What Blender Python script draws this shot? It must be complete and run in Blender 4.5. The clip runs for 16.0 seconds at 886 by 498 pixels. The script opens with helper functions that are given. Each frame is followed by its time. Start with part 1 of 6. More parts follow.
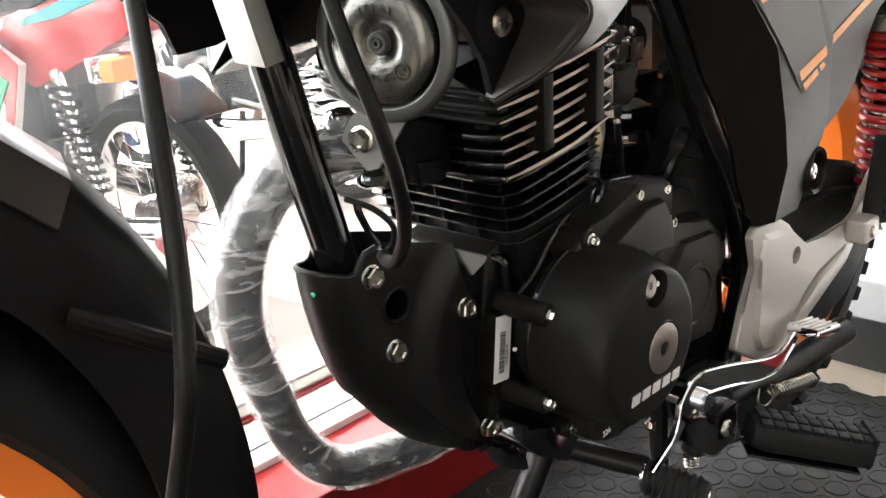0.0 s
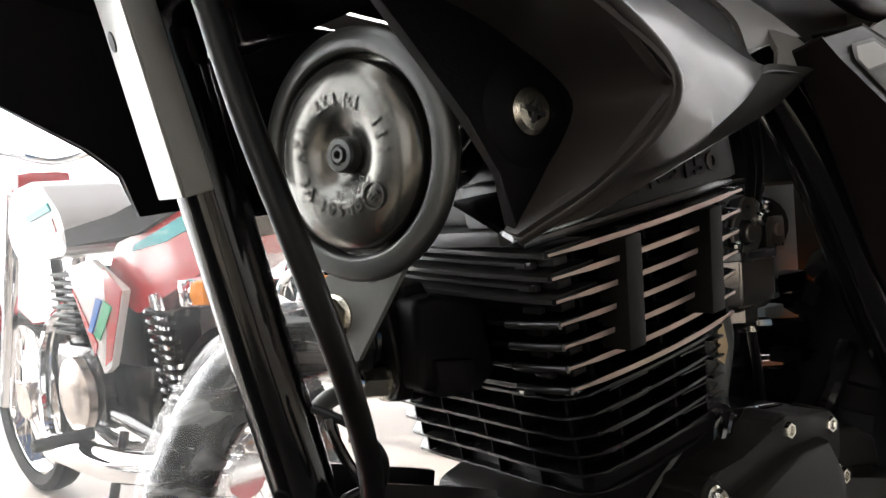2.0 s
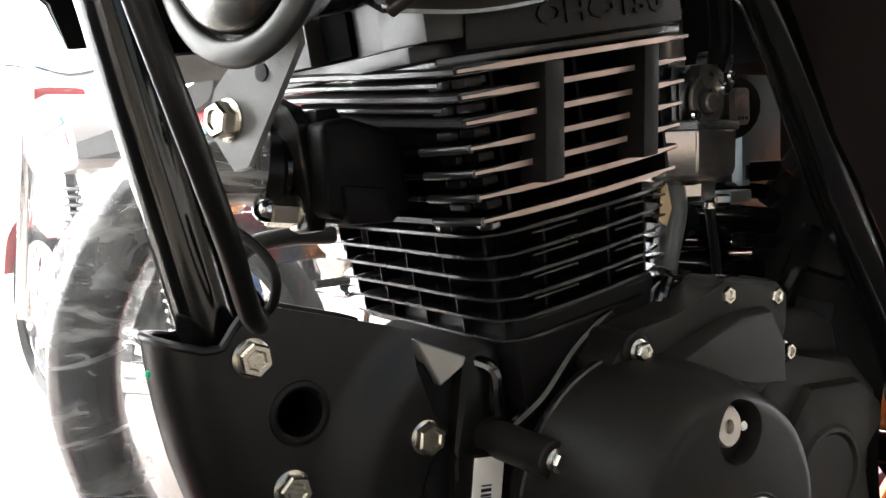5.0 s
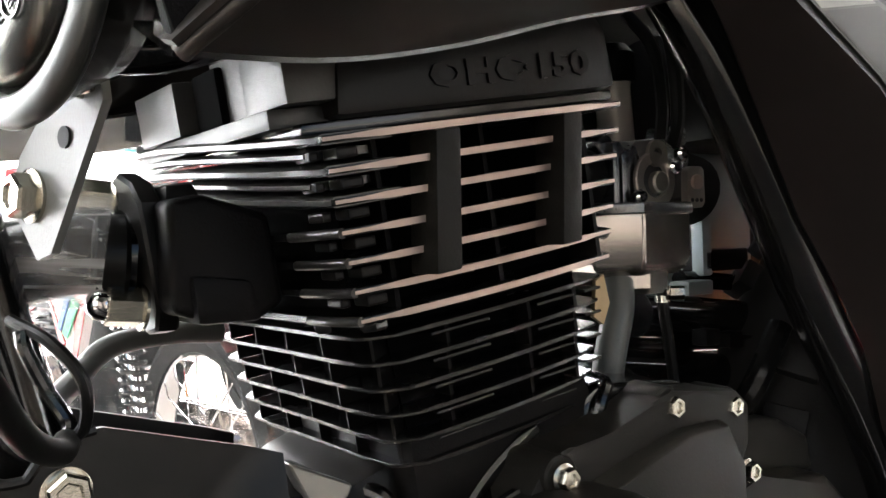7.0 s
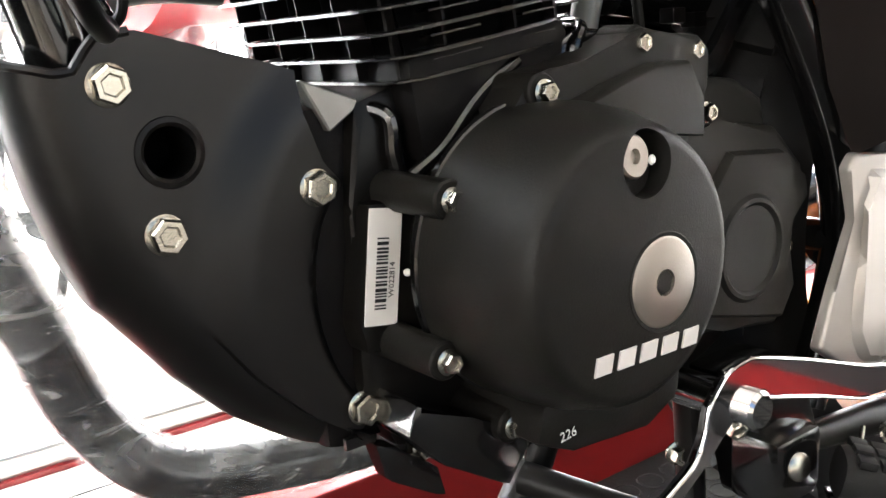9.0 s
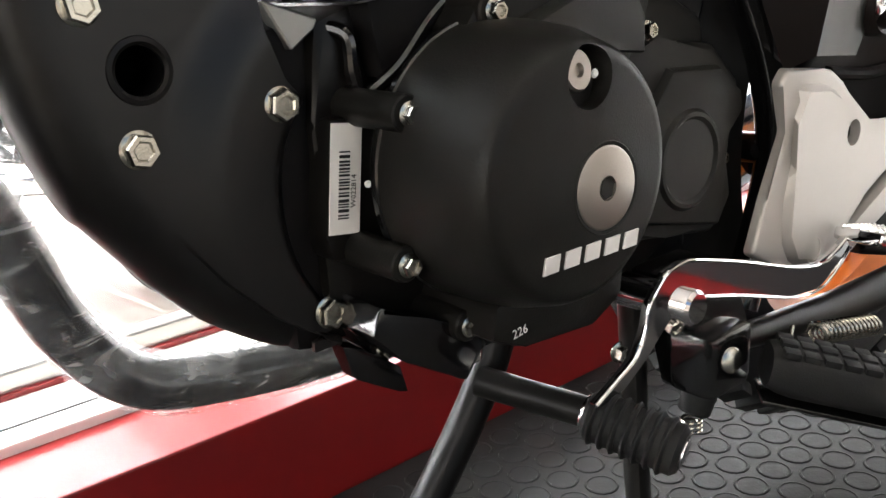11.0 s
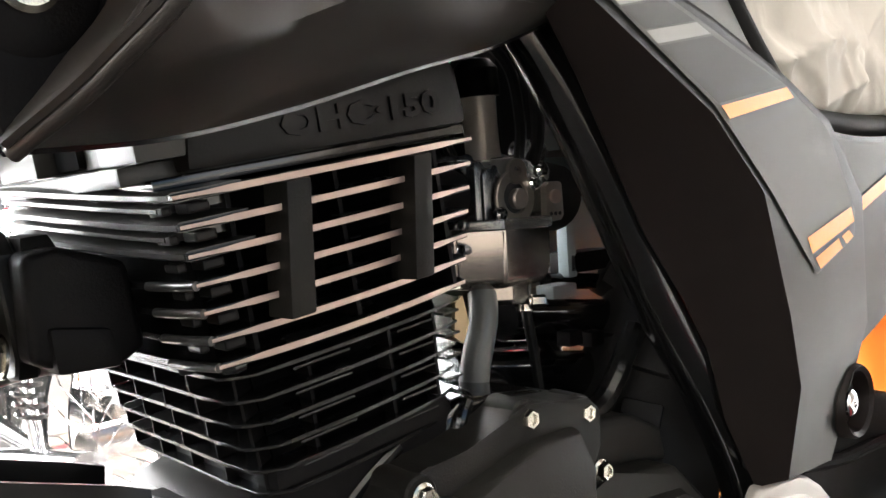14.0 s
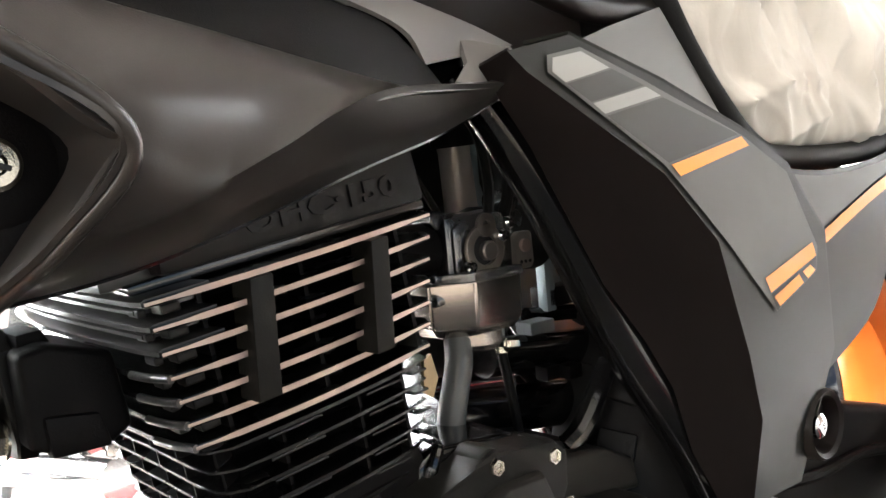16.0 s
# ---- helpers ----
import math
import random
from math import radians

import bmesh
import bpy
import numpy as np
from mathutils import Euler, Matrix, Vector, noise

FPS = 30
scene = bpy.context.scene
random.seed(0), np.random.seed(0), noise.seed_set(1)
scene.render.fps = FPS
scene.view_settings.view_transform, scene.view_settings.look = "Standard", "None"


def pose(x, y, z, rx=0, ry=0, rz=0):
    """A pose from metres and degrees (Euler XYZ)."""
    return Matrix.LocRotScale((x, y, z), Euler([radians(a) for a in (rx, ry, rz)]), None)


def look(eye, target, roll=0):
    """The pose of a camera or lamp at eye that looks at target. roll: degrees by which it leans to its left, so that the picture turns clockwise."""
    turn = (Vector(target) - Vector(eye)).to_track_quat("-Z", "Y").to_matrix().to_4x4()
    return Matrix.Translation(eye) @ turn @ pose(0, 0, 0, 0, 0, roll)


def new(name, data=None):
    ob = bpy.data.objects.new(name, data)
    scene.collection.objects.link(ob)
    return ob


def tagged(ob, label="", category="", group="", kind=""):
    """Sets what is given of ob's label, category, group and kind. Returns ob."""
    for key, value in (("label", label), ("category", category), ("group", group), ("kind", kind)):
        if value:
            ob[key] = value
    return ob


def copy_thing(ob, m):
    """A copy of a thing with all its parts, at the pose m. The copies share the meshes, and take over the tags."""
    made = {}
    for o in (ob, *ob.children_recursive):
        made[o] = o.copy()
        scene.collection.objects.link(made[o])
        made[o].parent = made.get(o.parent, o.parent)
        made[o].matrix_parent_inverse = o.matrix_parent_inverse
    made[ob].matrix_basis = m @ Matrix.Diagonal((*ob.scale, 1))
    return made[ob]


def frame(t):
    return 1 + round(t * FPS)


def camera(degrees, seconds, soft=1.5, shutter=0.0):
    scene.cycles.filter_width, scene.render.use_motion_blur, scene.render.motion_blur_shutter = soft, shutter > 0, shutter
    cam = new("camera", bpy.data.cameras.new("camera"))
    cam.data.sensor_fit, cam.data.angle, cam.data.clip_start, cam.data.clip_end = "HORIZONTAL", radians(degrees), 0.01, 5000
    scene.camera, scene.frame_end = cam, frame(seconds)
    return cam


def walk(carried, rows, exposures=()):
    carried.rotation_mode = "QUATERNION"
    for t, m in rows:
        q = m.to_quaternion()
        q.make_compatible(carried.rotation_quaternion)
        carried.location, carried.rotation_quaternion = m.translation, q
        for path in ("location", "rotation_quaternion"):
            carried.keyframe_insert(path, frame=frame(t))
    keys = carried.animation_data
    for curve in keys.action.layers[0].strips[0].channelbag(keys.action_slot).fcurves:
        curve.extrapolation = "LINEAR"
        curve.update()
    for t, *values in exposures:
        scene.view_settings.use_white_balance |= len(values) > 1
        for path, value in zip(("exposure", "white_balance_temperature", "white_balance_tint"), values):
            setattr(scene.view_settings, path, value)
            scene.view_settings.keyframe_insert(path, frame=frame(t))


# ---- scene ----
cam = camera(52.5, 16.0)
PATH = [
    (0, (0.03, 0.017, 0.712), (1.334, 1.377, 0.042), -4.6),
    (0.5, (0.044, 0.029, 0.692), (1.369, 1.427, 0.15), -5.1),
    (1, (0.118, 0.041, 0.664), (1.42, 1.521, 0.329), -5.5),
    (1.5, (0.17, 0.081, 0.632), (1.401, 1.647, 0.455), -4.8),
    (2, (0.206, 0.128, 0.633), (1.384, 1.74, 0.528), -4.6),
    (2.5, (0.203, 0.152, 0.64), (1.409, 1.745, 0.533), -3.9),
    (3, (0.173, 0.175, 0.641), (1.454, 1.706, 0.521), -3.1),
    (3.5, (0.159, 0.185, 0.63), (1.481, 1.678, 0.472), -2.8),
    (4, (0.18, 0.173, 0.604), (1.48, 1.677, 0.385), -2.4),
    (4.5, (0.213, 0.138, 0.578), (1.417, 1.709, 0.293), -2.4),
    (5, (0.254, 0.108, 0.572), (1.368, 1.756, 0.36), -2.5),
    (7.3, (0.334, 0.144, 0.57), (1.473, 1.788, 0.547), -2.1),
    (7.5, (0.332, 0.143, 0.567), (1.478, 1.781, 0.507), -2.0),
    (8, (0.321, 0.137, 0.551), (1.458, 1.775, 0.403), -2.1),
    (8.5, (0.31, 0.129, 0.529), (1.449, 1.749, 0.246), -2.6),
    (9, (0.29, 0.109, 0.496), (1.438, 1.683, 0.041), -3.5),
    (9.2, (0.281, 0.106, 0.482), (1.452, 1.652, -0.008), -3.7),
    (11.3, (0.269, 0.085, 0.495), (1.464, 1.568, -0.117), -3.8),
    (11.5, (0.278, 0.085, 0.496), (1.49, 1.581, -0.046), -3.8),
    (12, (0.303, 0.101, 0.52), (1.549, 1.614, 0.12), -3.2),
    (12.5, (0.326, 0.11, 0.54), (1.578, 1.644, 0.256), -3.0),
    (13, (0.336, 0.114, 0.561), (1.601, 1.647, 0.338), -2.9),
    (13.5, (0.342, 0.122, 0.575), (1.626, 1.65, 0.44), -3.3),
    (14, (0.34, 0.115, 0.601), (1.637, 1.633, 0.482), -3.4),
    (14.5, (0.311, 0.081, 0.631), (1.626, 1.575, 0.441), -4.1),
    (14.7, (0.301, 0.059, 0.634), (1.622, 1.542, 0.398), -4.4),
    (15, (0.295, 0.03, 0.644), (1.641, 1.479, 0.347), -5.7),
    (15.5, (0.286, 0.033, 0.682), (1.629, 1.486, 0.39), -5.8),
    (15.7, (0.293, 0.045, 0.677), (1.626, 1.518, 0.441), -5.6),
    (16, (0.349, 0.068, 0.646), (1.589, 1.628, 0.481), -5.4),
]

EXPOSURE = [(0.0, -0.3), (0.5, -0.5), (1.0, -0.55), (1.5, -0.95), (2.5, -1.0), (3.5, -1.05), (4.2, -0.65), (5.2, -0.25), (7.3, 0.0), (8.0, 0.2), (8.5, 0.52), (9.0, 0.55), (10.3, 0.25), (11.5, -0.1), (12.0, 0.35), (12.5, 0.4), (13.0, 0.4), (13.5, 0.4), (14.5, 0.42), (15.5, 0.55), (16.0, 0.45)]
walk(cam, [(t, look(eye, target, roll)) for t, eye, target, roll in PATH], EXPOSURE)

# ---- world, sun, daylight ----
SUN_EL = 62.0
world = bpy.data.worlds.new("world")
scene.world = world
world.use_nodes = True
wn = world.node_tree
sky = wn.nodes.new("ShaderNodeTexSky")
sky.sky_type, sky.sun_disc = "NISHITA", False
sky.sun_elevation, sky.sun_rotation = radians(SUN_EL), radians(-25)
wn.links.new(sky.outputs[0], wn.nodes["Background"].inputs[0])
wn.nodes["Background"].inputs[1].default_value = 0.15


def lamp(name, kind, m, energy, color=(1, 1, 1), size=(1, 1), angle=0.5):
    data = bpy.data.lights.new(name, kind)
    data.energy, data.color = energy, color
    if kind == "AREA":
        data.shape, data.size, data.size_y = "RECTANGLE", size[0], size[1]
    else:
        data.angle = radians(angle)
    ob = new(name, data)
    ob.matrix_world = m
    return ob


lamp("sun", "SUN", look((-1.4, 3.0, 6.2), (0, 0, 0)), 5.0, (1.0, 0.95, 0.88))
# lamps: an assumed front opening, added side and overhead fills, the window
lamp("assumed_front_light", "AREA", look((-2.95, -0.95, 1.30), (0.7, 0.3, 0.55)), 58.0, (1.0, 0.94, 0.87), (2.6, 1.9))
# weak fill added from the near side, no known source there
lamp("side_fill", "AREA", look((1.9, -2.85, 1.25), (0.9, 0.0, 0.35)), 9.0, (1.0, 0.90, 0.80), (1.5, 1.6))
# overhead lamp added to brighten upturned faces, no fixture known
lamp("overhead_fill", "AREA", look((1.1, -0.5, 2.85), (1.1, -0.5, 0.0)), 9.0, (1.0, 0.95, 0.88), (1.6, 0.5))
lamp("window_daylight", "AREA", look((-0.9, 0.99, 1.3), (-0.9, 0.0, 0.9)), 140.0, (0.92, 0.97, 1.0), (2.4, 2.2))

# ---- materials ----


def mat(name, color, rough=0.5, metal=0.0, coat=0.0, bump=0.0, scale=60.0, var=0.15, dust=0.0, spec=0.5, trans=0.0, ior=1.45, sheen=0.0):
    m = bpy.data.materials.new(name)
    m.use_nodes = True
    t = m.node_tree
    b = t.nodes["Principled BSDF"]
    b.inputs["Roughness"].default_value, b.inputs["Metallic"].default_value = rough, metal
    b.inputs["Coat Weight"].default_value, b.inputs["Coat Roughness"].default_value = coat, 0.08
    b.inputs["Specular IOR Level"].default_value = spec
    b.inputs["Transmission Weight"].default_value, b.inputs["IOR"].default_value = trans, ior
    b.inputs["Sheen Weight"].default_value = sheen
    co = t.nodes.new("ShaderNodeTexCoord")
    fine = t.nodes.new("ShaderNodeTexNoise")
    fine.inputs["Scale"].default_value, fine.inputs["Detail"].default_value = scale * 6, 6
    broad = t.nodes.new("ShaderNodeTexNoise")
    broad.inputs["Scale"].default_value, broad.inputs["Detail"].default_value = scale / 6, 4
    for n in (fine, broad):
        t.links.new(co.outputs["Object"], n.inputs["Vector"])
    mix = t.nodes.new("ShaderNodeMix")
    mix.data_type = "RGBA"
    mix.inputs[6].default_value = (*[c * (1 - var) for c in color], 1)
    mix.inputs[7].default_value = (*[min(1, c * (1 + var) + dust) for c in color], 1)
    t.links.new(broad.outputs["Fac"], mix.inputs[0])
    t.links.new(mix.outputs[2], b.inputs["Base Color"])
    rr = t.nodes.new("ShaderNodeMapRange")
    rr.inputs["To Min"].default_value, rr.inputs["To Max"].default_value = max(0.02, rough * 0.82), min(1, rough * 1.2)
    t.links.new(broad.outputs["Fac"], rr.inputs["Value"])
    t.links.new(rr.outputs[0], b.inputs["Roughness"])
    if bump:
        bp = t.nodes.new("ShaderNodeBump")
        bp.inputs["Strength"].default_value, bp.inputs["Distance"].default_value = bump, 0.0006
        t.links.new(fine.outputs["Fac"], bp.inputs["Height"])
        t.links.new(bp.outputs[0], b.inputs["Normal"])
    return m


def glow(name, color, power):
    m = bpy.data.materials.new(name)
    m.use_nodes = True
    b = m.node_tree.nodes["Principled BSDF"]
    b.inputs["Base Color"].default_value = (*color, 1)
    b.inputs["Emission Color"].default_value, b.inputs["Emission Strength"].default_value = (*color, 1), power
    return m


SATIN = mat("satin_black_paint", (0.006, 0.0055, 0.005), 0.34, bump=0.12, scale=120, var=0.2, spec=0.22)
COVER = mat("matt_black_casting", (0.0095, 0.009, 0.008), 0.40, bump=0.25, scale=150, var=0.15, spec=0.17)
# black cover paint, paled for window light on its front
STEP = mat("window_lit_cover_paint", (0.030, 0.029, 0.027), 0.36, bump=0.2, scale=150, var=0.12, spec=0.5)
COVER2 = mat("dark_grey_casting", (0.016, 0.0152, 0.0137), 0.44, bump=0.25, scale=150, var=0.15, spec=0.18)
GLOSS = mat("gloss_black_paint", (0.004, 0.004, 0.004), 0.14, coat=0.5, bump=0.06, scale=60, var=0.3)
# glossy fin paint, paled for window light on the front fins
LIP = mat("window_lit_fin_paint", (0.014, 0.0135, 0.0125), 0.31, coat=0.5, bump=0.25, scale=120, var=0.3)
FIN = mat("black_fin_paint", (0.0035, 0.0035, 0.0035), 0.26, coat=0.1, bump=0.25, scale=120, var=0.3)
# pinkish tint stands in for warm surroundings mirrored in the bare edges
ALU = mat("machined_aluminium", (0.43, 0.33, 0.285), 0.45, 0.75, bump=0.1, scale=200, var=0.08)
CHROME = mat("chrome", (0.75, 0.75, 0.76), 0.06, 1.0, var=0.04)
ZINC = mat("zinc_plated_steel", (0.52, 0.495, 0.43), 0.22, 1.0, bump=0.15, scale=200, var=0.15)
STEEL = mat("brushed_sheet_steel", (0.60, 0.60, 0.58), 0.33, 1.0, bump=0.15, scale=80, var=0.1)
SHEET = mat("dull_sheet_steel", (0.27, 0.265, 0.25), 0.42, 0.85, bump=0.12, scale=60, var=0.12)
BRONZE = mat("bronze_grey_plug", (0.33, 0.30, 0.27), 0.35, 0.9, bump=0.1, scale=200, var=0.08)
CARBDARK = mat("dark_carburettor_casting", (0.22, 0.22, 0.22), 0.26, 0.9, bump=0.35, scale=150, var=0.2)
CARB = mat("cast_carburettor_alloy", (0.60, 0.55, 0.51), 0.24, 1.0, bump=0.10, scale=150, var=0.06)
HORN = mat("dark_pressed_steel", (0.115, 0.111, 0.100), 0.25, 0.9, coat=0.3, bump=0.0, scale=6, var=0.02)
HORNRIM = mat("grey_horn_rim", (0.055, 0.056, 0.052), 0.34, 0.6, coat=0.15, bump=0.06, scale=80, var=0.1)
SILVER = mat("silver_painted_alloy", (0.46, 0.435, 0.40), 0.36, 0.35, coat=0.2, bump=0.12, scale=150, var=0.06)
SHROUD = mat("grey_brown_metallic_plastic", (0.032, 0.028, 0.0255), 0.32, 0.2, coat=0.25, bump=0.08, scale=200, var=0.06, spec=0.3)
# shroud plastic paled for light from above on the trim
TRIM = mat("top_lit_shroud_plastic", (0.15, 0.14, 0.13), 0.4, bump=0.1, scale=150, var=0.1)
MOUNT = mat("satin_black_pressing", (0.0055, 0.005, 0.0048), 0.33, bump=0.08, scale=120, var=0.15, spec=0.4)
GREYCAST = mat("grey_painted_casting", (0.13, 0.13, 0.12), 0.35, bump=0.2, scale=150, var=0.12)
# two mouldings raised and blued for window light that doesn't reach them
PALEINNER = mat("window_lit_moulding", (0.27, 0.33, 0.345), 0.45, bump=0.15, scale=120, var=0.12)
INNER = mat("faintly_lit_moulding", (0.14, 0.16, 0.165), 0.35, bump=0.15, scale=120, var=0.2)
PANEL = mat("satin_graphite_plastic", (0.017, 0.0175, 0.015), 0.36, 0.0, coat=0.04, bump=0.06, scale=120, var=0.06, spec=0.16)
PANELDARK = mat("black_brown_plastic", (0.010, 0.0075, 0.0068), 0.40, bump=0.08, scale=120, var=0.1, spec=0.14)
PLASTIC = mat("textured_black_plastic", (0.0045, 0.004, 0.004), 0.5, bump=0.3, scale=180, var=0.15, spec=0.12)
RUBBER = mat("black_rubber", (0.009, 0.009, 0.009), 0.62, bump=0.3, scale=150, var=0.2, dust=0.003, spec=0.22)
HOSE = mat("black_hose", (0.007, 0.007, 0.0066), 0.36, bump=0.1, scale=150, var=0.2, spec=0.22)
DECALGREY = mat("silver_grey_decal", (0.095, 0.094, 0.086), 0.5, 0.0, coat=0.0, var=0.05)
DECALLIGHT = mat("light_grey_decal", (0.28, 0.28, 0.26), 0.45, 0.0, coat=0.0, var=0.05)
DECALDARK = mat("charcoal_decal", (0.040, 0.039, 0.034), 0.5, 0.0, coat=0.0, var=0.08)
ORANGE = mat("orange_decal", (0.78, 0.27, 0.025), 0.4, coat=0.2, var=0.05)
ORANGERIM = mat("orange_rim_paint", (0.80, 0.20, 0.03), 0.3, coat=0.5, var=0.06)
REDSPRING = mat("red_powder_coat", (0.27, 0.012, 0.014), 0.3, coat=0.4, var=0.08)
FABRIC = mat("cream_nylon_seat_cover", (0.70, 0.66, 0.585), 0.55, bump=0.5, scale=30, var=0.06, sheen=0.3)
VINYL = mat("black_vinyl", (0.009, 0.0085, 0.008), 0.55, bump=0.3, scale=120, var=0.1, spec=0.15)
PAPER = mat("white_label_paper", (0.78, 0.76, 0.72), 0.6, var=0.03)
# near-black standing in for shade between fins and in holes
CAVITY = mat("gap_shade_black", (0.003, 0.003, 0.003), 0.9, spec=0.02)
# print ink, also put for the shade in slots and small holes
INK = mat("ink_and_slot_shade", (0.02, 0.02, 0.02), 0.6)
LETTER = mat("silver_raised_letters", (0.72, 0.70, 0.68), 0.3, 0.3, var=0.05)
WHITEPAINT = mat("white_paint_dot", (0.85, 0.85, 0.82), 0.5)
MAT = mat("dark_rubber_floor_mat", (0.0095, 0.009, 0.0085), 0.42, bump=0.5, scale=30, var=0.3, dust=0.02, spec=0.15)
CONCRETE = mat("beige_floor_tile", (0.42, 0.36, 0.29), 0.4, bump=0.2, scale=12, var=0.12)
PAVING = mat("pale_paving", (0.68, 0.62, 0.56), 0.7, bump=0.4, scale=10, var=0.15)
REDPAINT = mat("red_plinth_paint", (0.22, 0.009, 0.010), 0.35, coat=0.2, bump=0.1, scale=40, var=0.12)
LEDGE = mat("white_ledge_laminate", (0.78, 0.77, 0.74), 0.35, bump=0.1, scale=30, var=0.05)
RAIL = mat("anodised_window_rail", (0.45, 0.44, 0.42), 0.3, 0.9, var=0.1)
WALL = mat("dim_wall_paint", (0.30, 0.26, 0.23), 0.7, bump=0.3, scale=20, var=0.05)
CEIL = mat("white_ceiling_paint", (0.75, 0.73, 0.70), 0.8, var=0.04)
DARKBAND = mat("dark_grey_skirting_tile", (0.035, 0.036, 0.037), 0.35, bump=0.1, scale=20, var=0.2)
BIKERED = mat("glossy_red_tank_paint", (0.50, 0.015, 0.02), 0.18, coat=0.8, var=0.08)
BIKEWHITE = mat("white_side_cover", (0.80, 0.80, 0.80), 0.3, coat=0.4, var=0.04)
BIKEGREEN = mat("green_stripe", (0.02, 0.42, 0.20), 0.35, var=0.05)
BIKEBLUE = mat("blue_stripe", (0.02, 0.16, 0.55), 0.35, var=0.05)
BIKETEAL = mat("teal_stripe", (0.03, 0.42, 0.45), 0.35, var=0.05)
AMBER = mat("amber_lens", (0.9, 0.32, 0.03), 0.15, coat=0.6, var=0.05)
PINK = mat("grey_green_hose", (0.10, 0.105, 0.10), 0.3, var=0.1)
GASKET = mat("gold_gasket_tab", (0.35, 0.27, 0.16), 0.4, 0.8, var=0.1)

GLASS = bpy.data.materials.new("window_glass")
GLASS.use_nodes = True
_b = GLASS.node_tree.nodes["Principled BSDF"]
_b.inputs["Transmission Weight"].default_value, _b.inputs["Roughness"].default_value, _b.inputs["IOR"].default_value = 1.0, 0.0, 1.45
# a film of dust on the pane, streaked to stand in for haze and reflections
_t = GLASS.node_tree
_dust_haze, _mix, _co, _mp, _ns, _mr = (_t.nodes.new(k) for k in ("ShaderNodeBsdfTranslucent", "ShaderNodeMixShader", "ShaderNodeTexCoord", "ShaderNodeMapping", "ShaderNodeTexNoise", "ShaderNodeMapRange"))
_dust_haze.inputs["Color"].default_value = (0.9, 0.92, 0.92, 1)
_mp.inputs["Rotation"].default_value, _mp.inputs["Scale"].default_value = (0, 0.7, 0), (1.2, 1.0, 7.0)
_ns.inputs["Scale"].default_value, _ns.inputs["Detail"].default_value = 1.6, 4
_mr.inputs["From Min"].default_value, _mr.inputs["From Max"].default_value = 0.42, 0.72
_mr.inputs["To Min"].default_value, _mr.inputs["To Max"].default_value = 0.004, 0.030
_t.links.new(_co.outputs["Object"], _mp.inputs["Vector"])
_t.links.new(_mp.outputs[0], _ns.inputs["Vector"])
_t.links.new(_ns.outputs["Fac"], _mr.inputs["Value"])
_t.links.new(_mr.outputs[0], _mix.inputs[0])
_t.links.new(_b.outputs[0], _mix.inputs[1])
_t.links.new(_dust_haze.outputs[0], _mix.inputs[2])
_t.links.new(_mix.outputs[0], _t.nodes["Material Output"].inputs["Surface"])


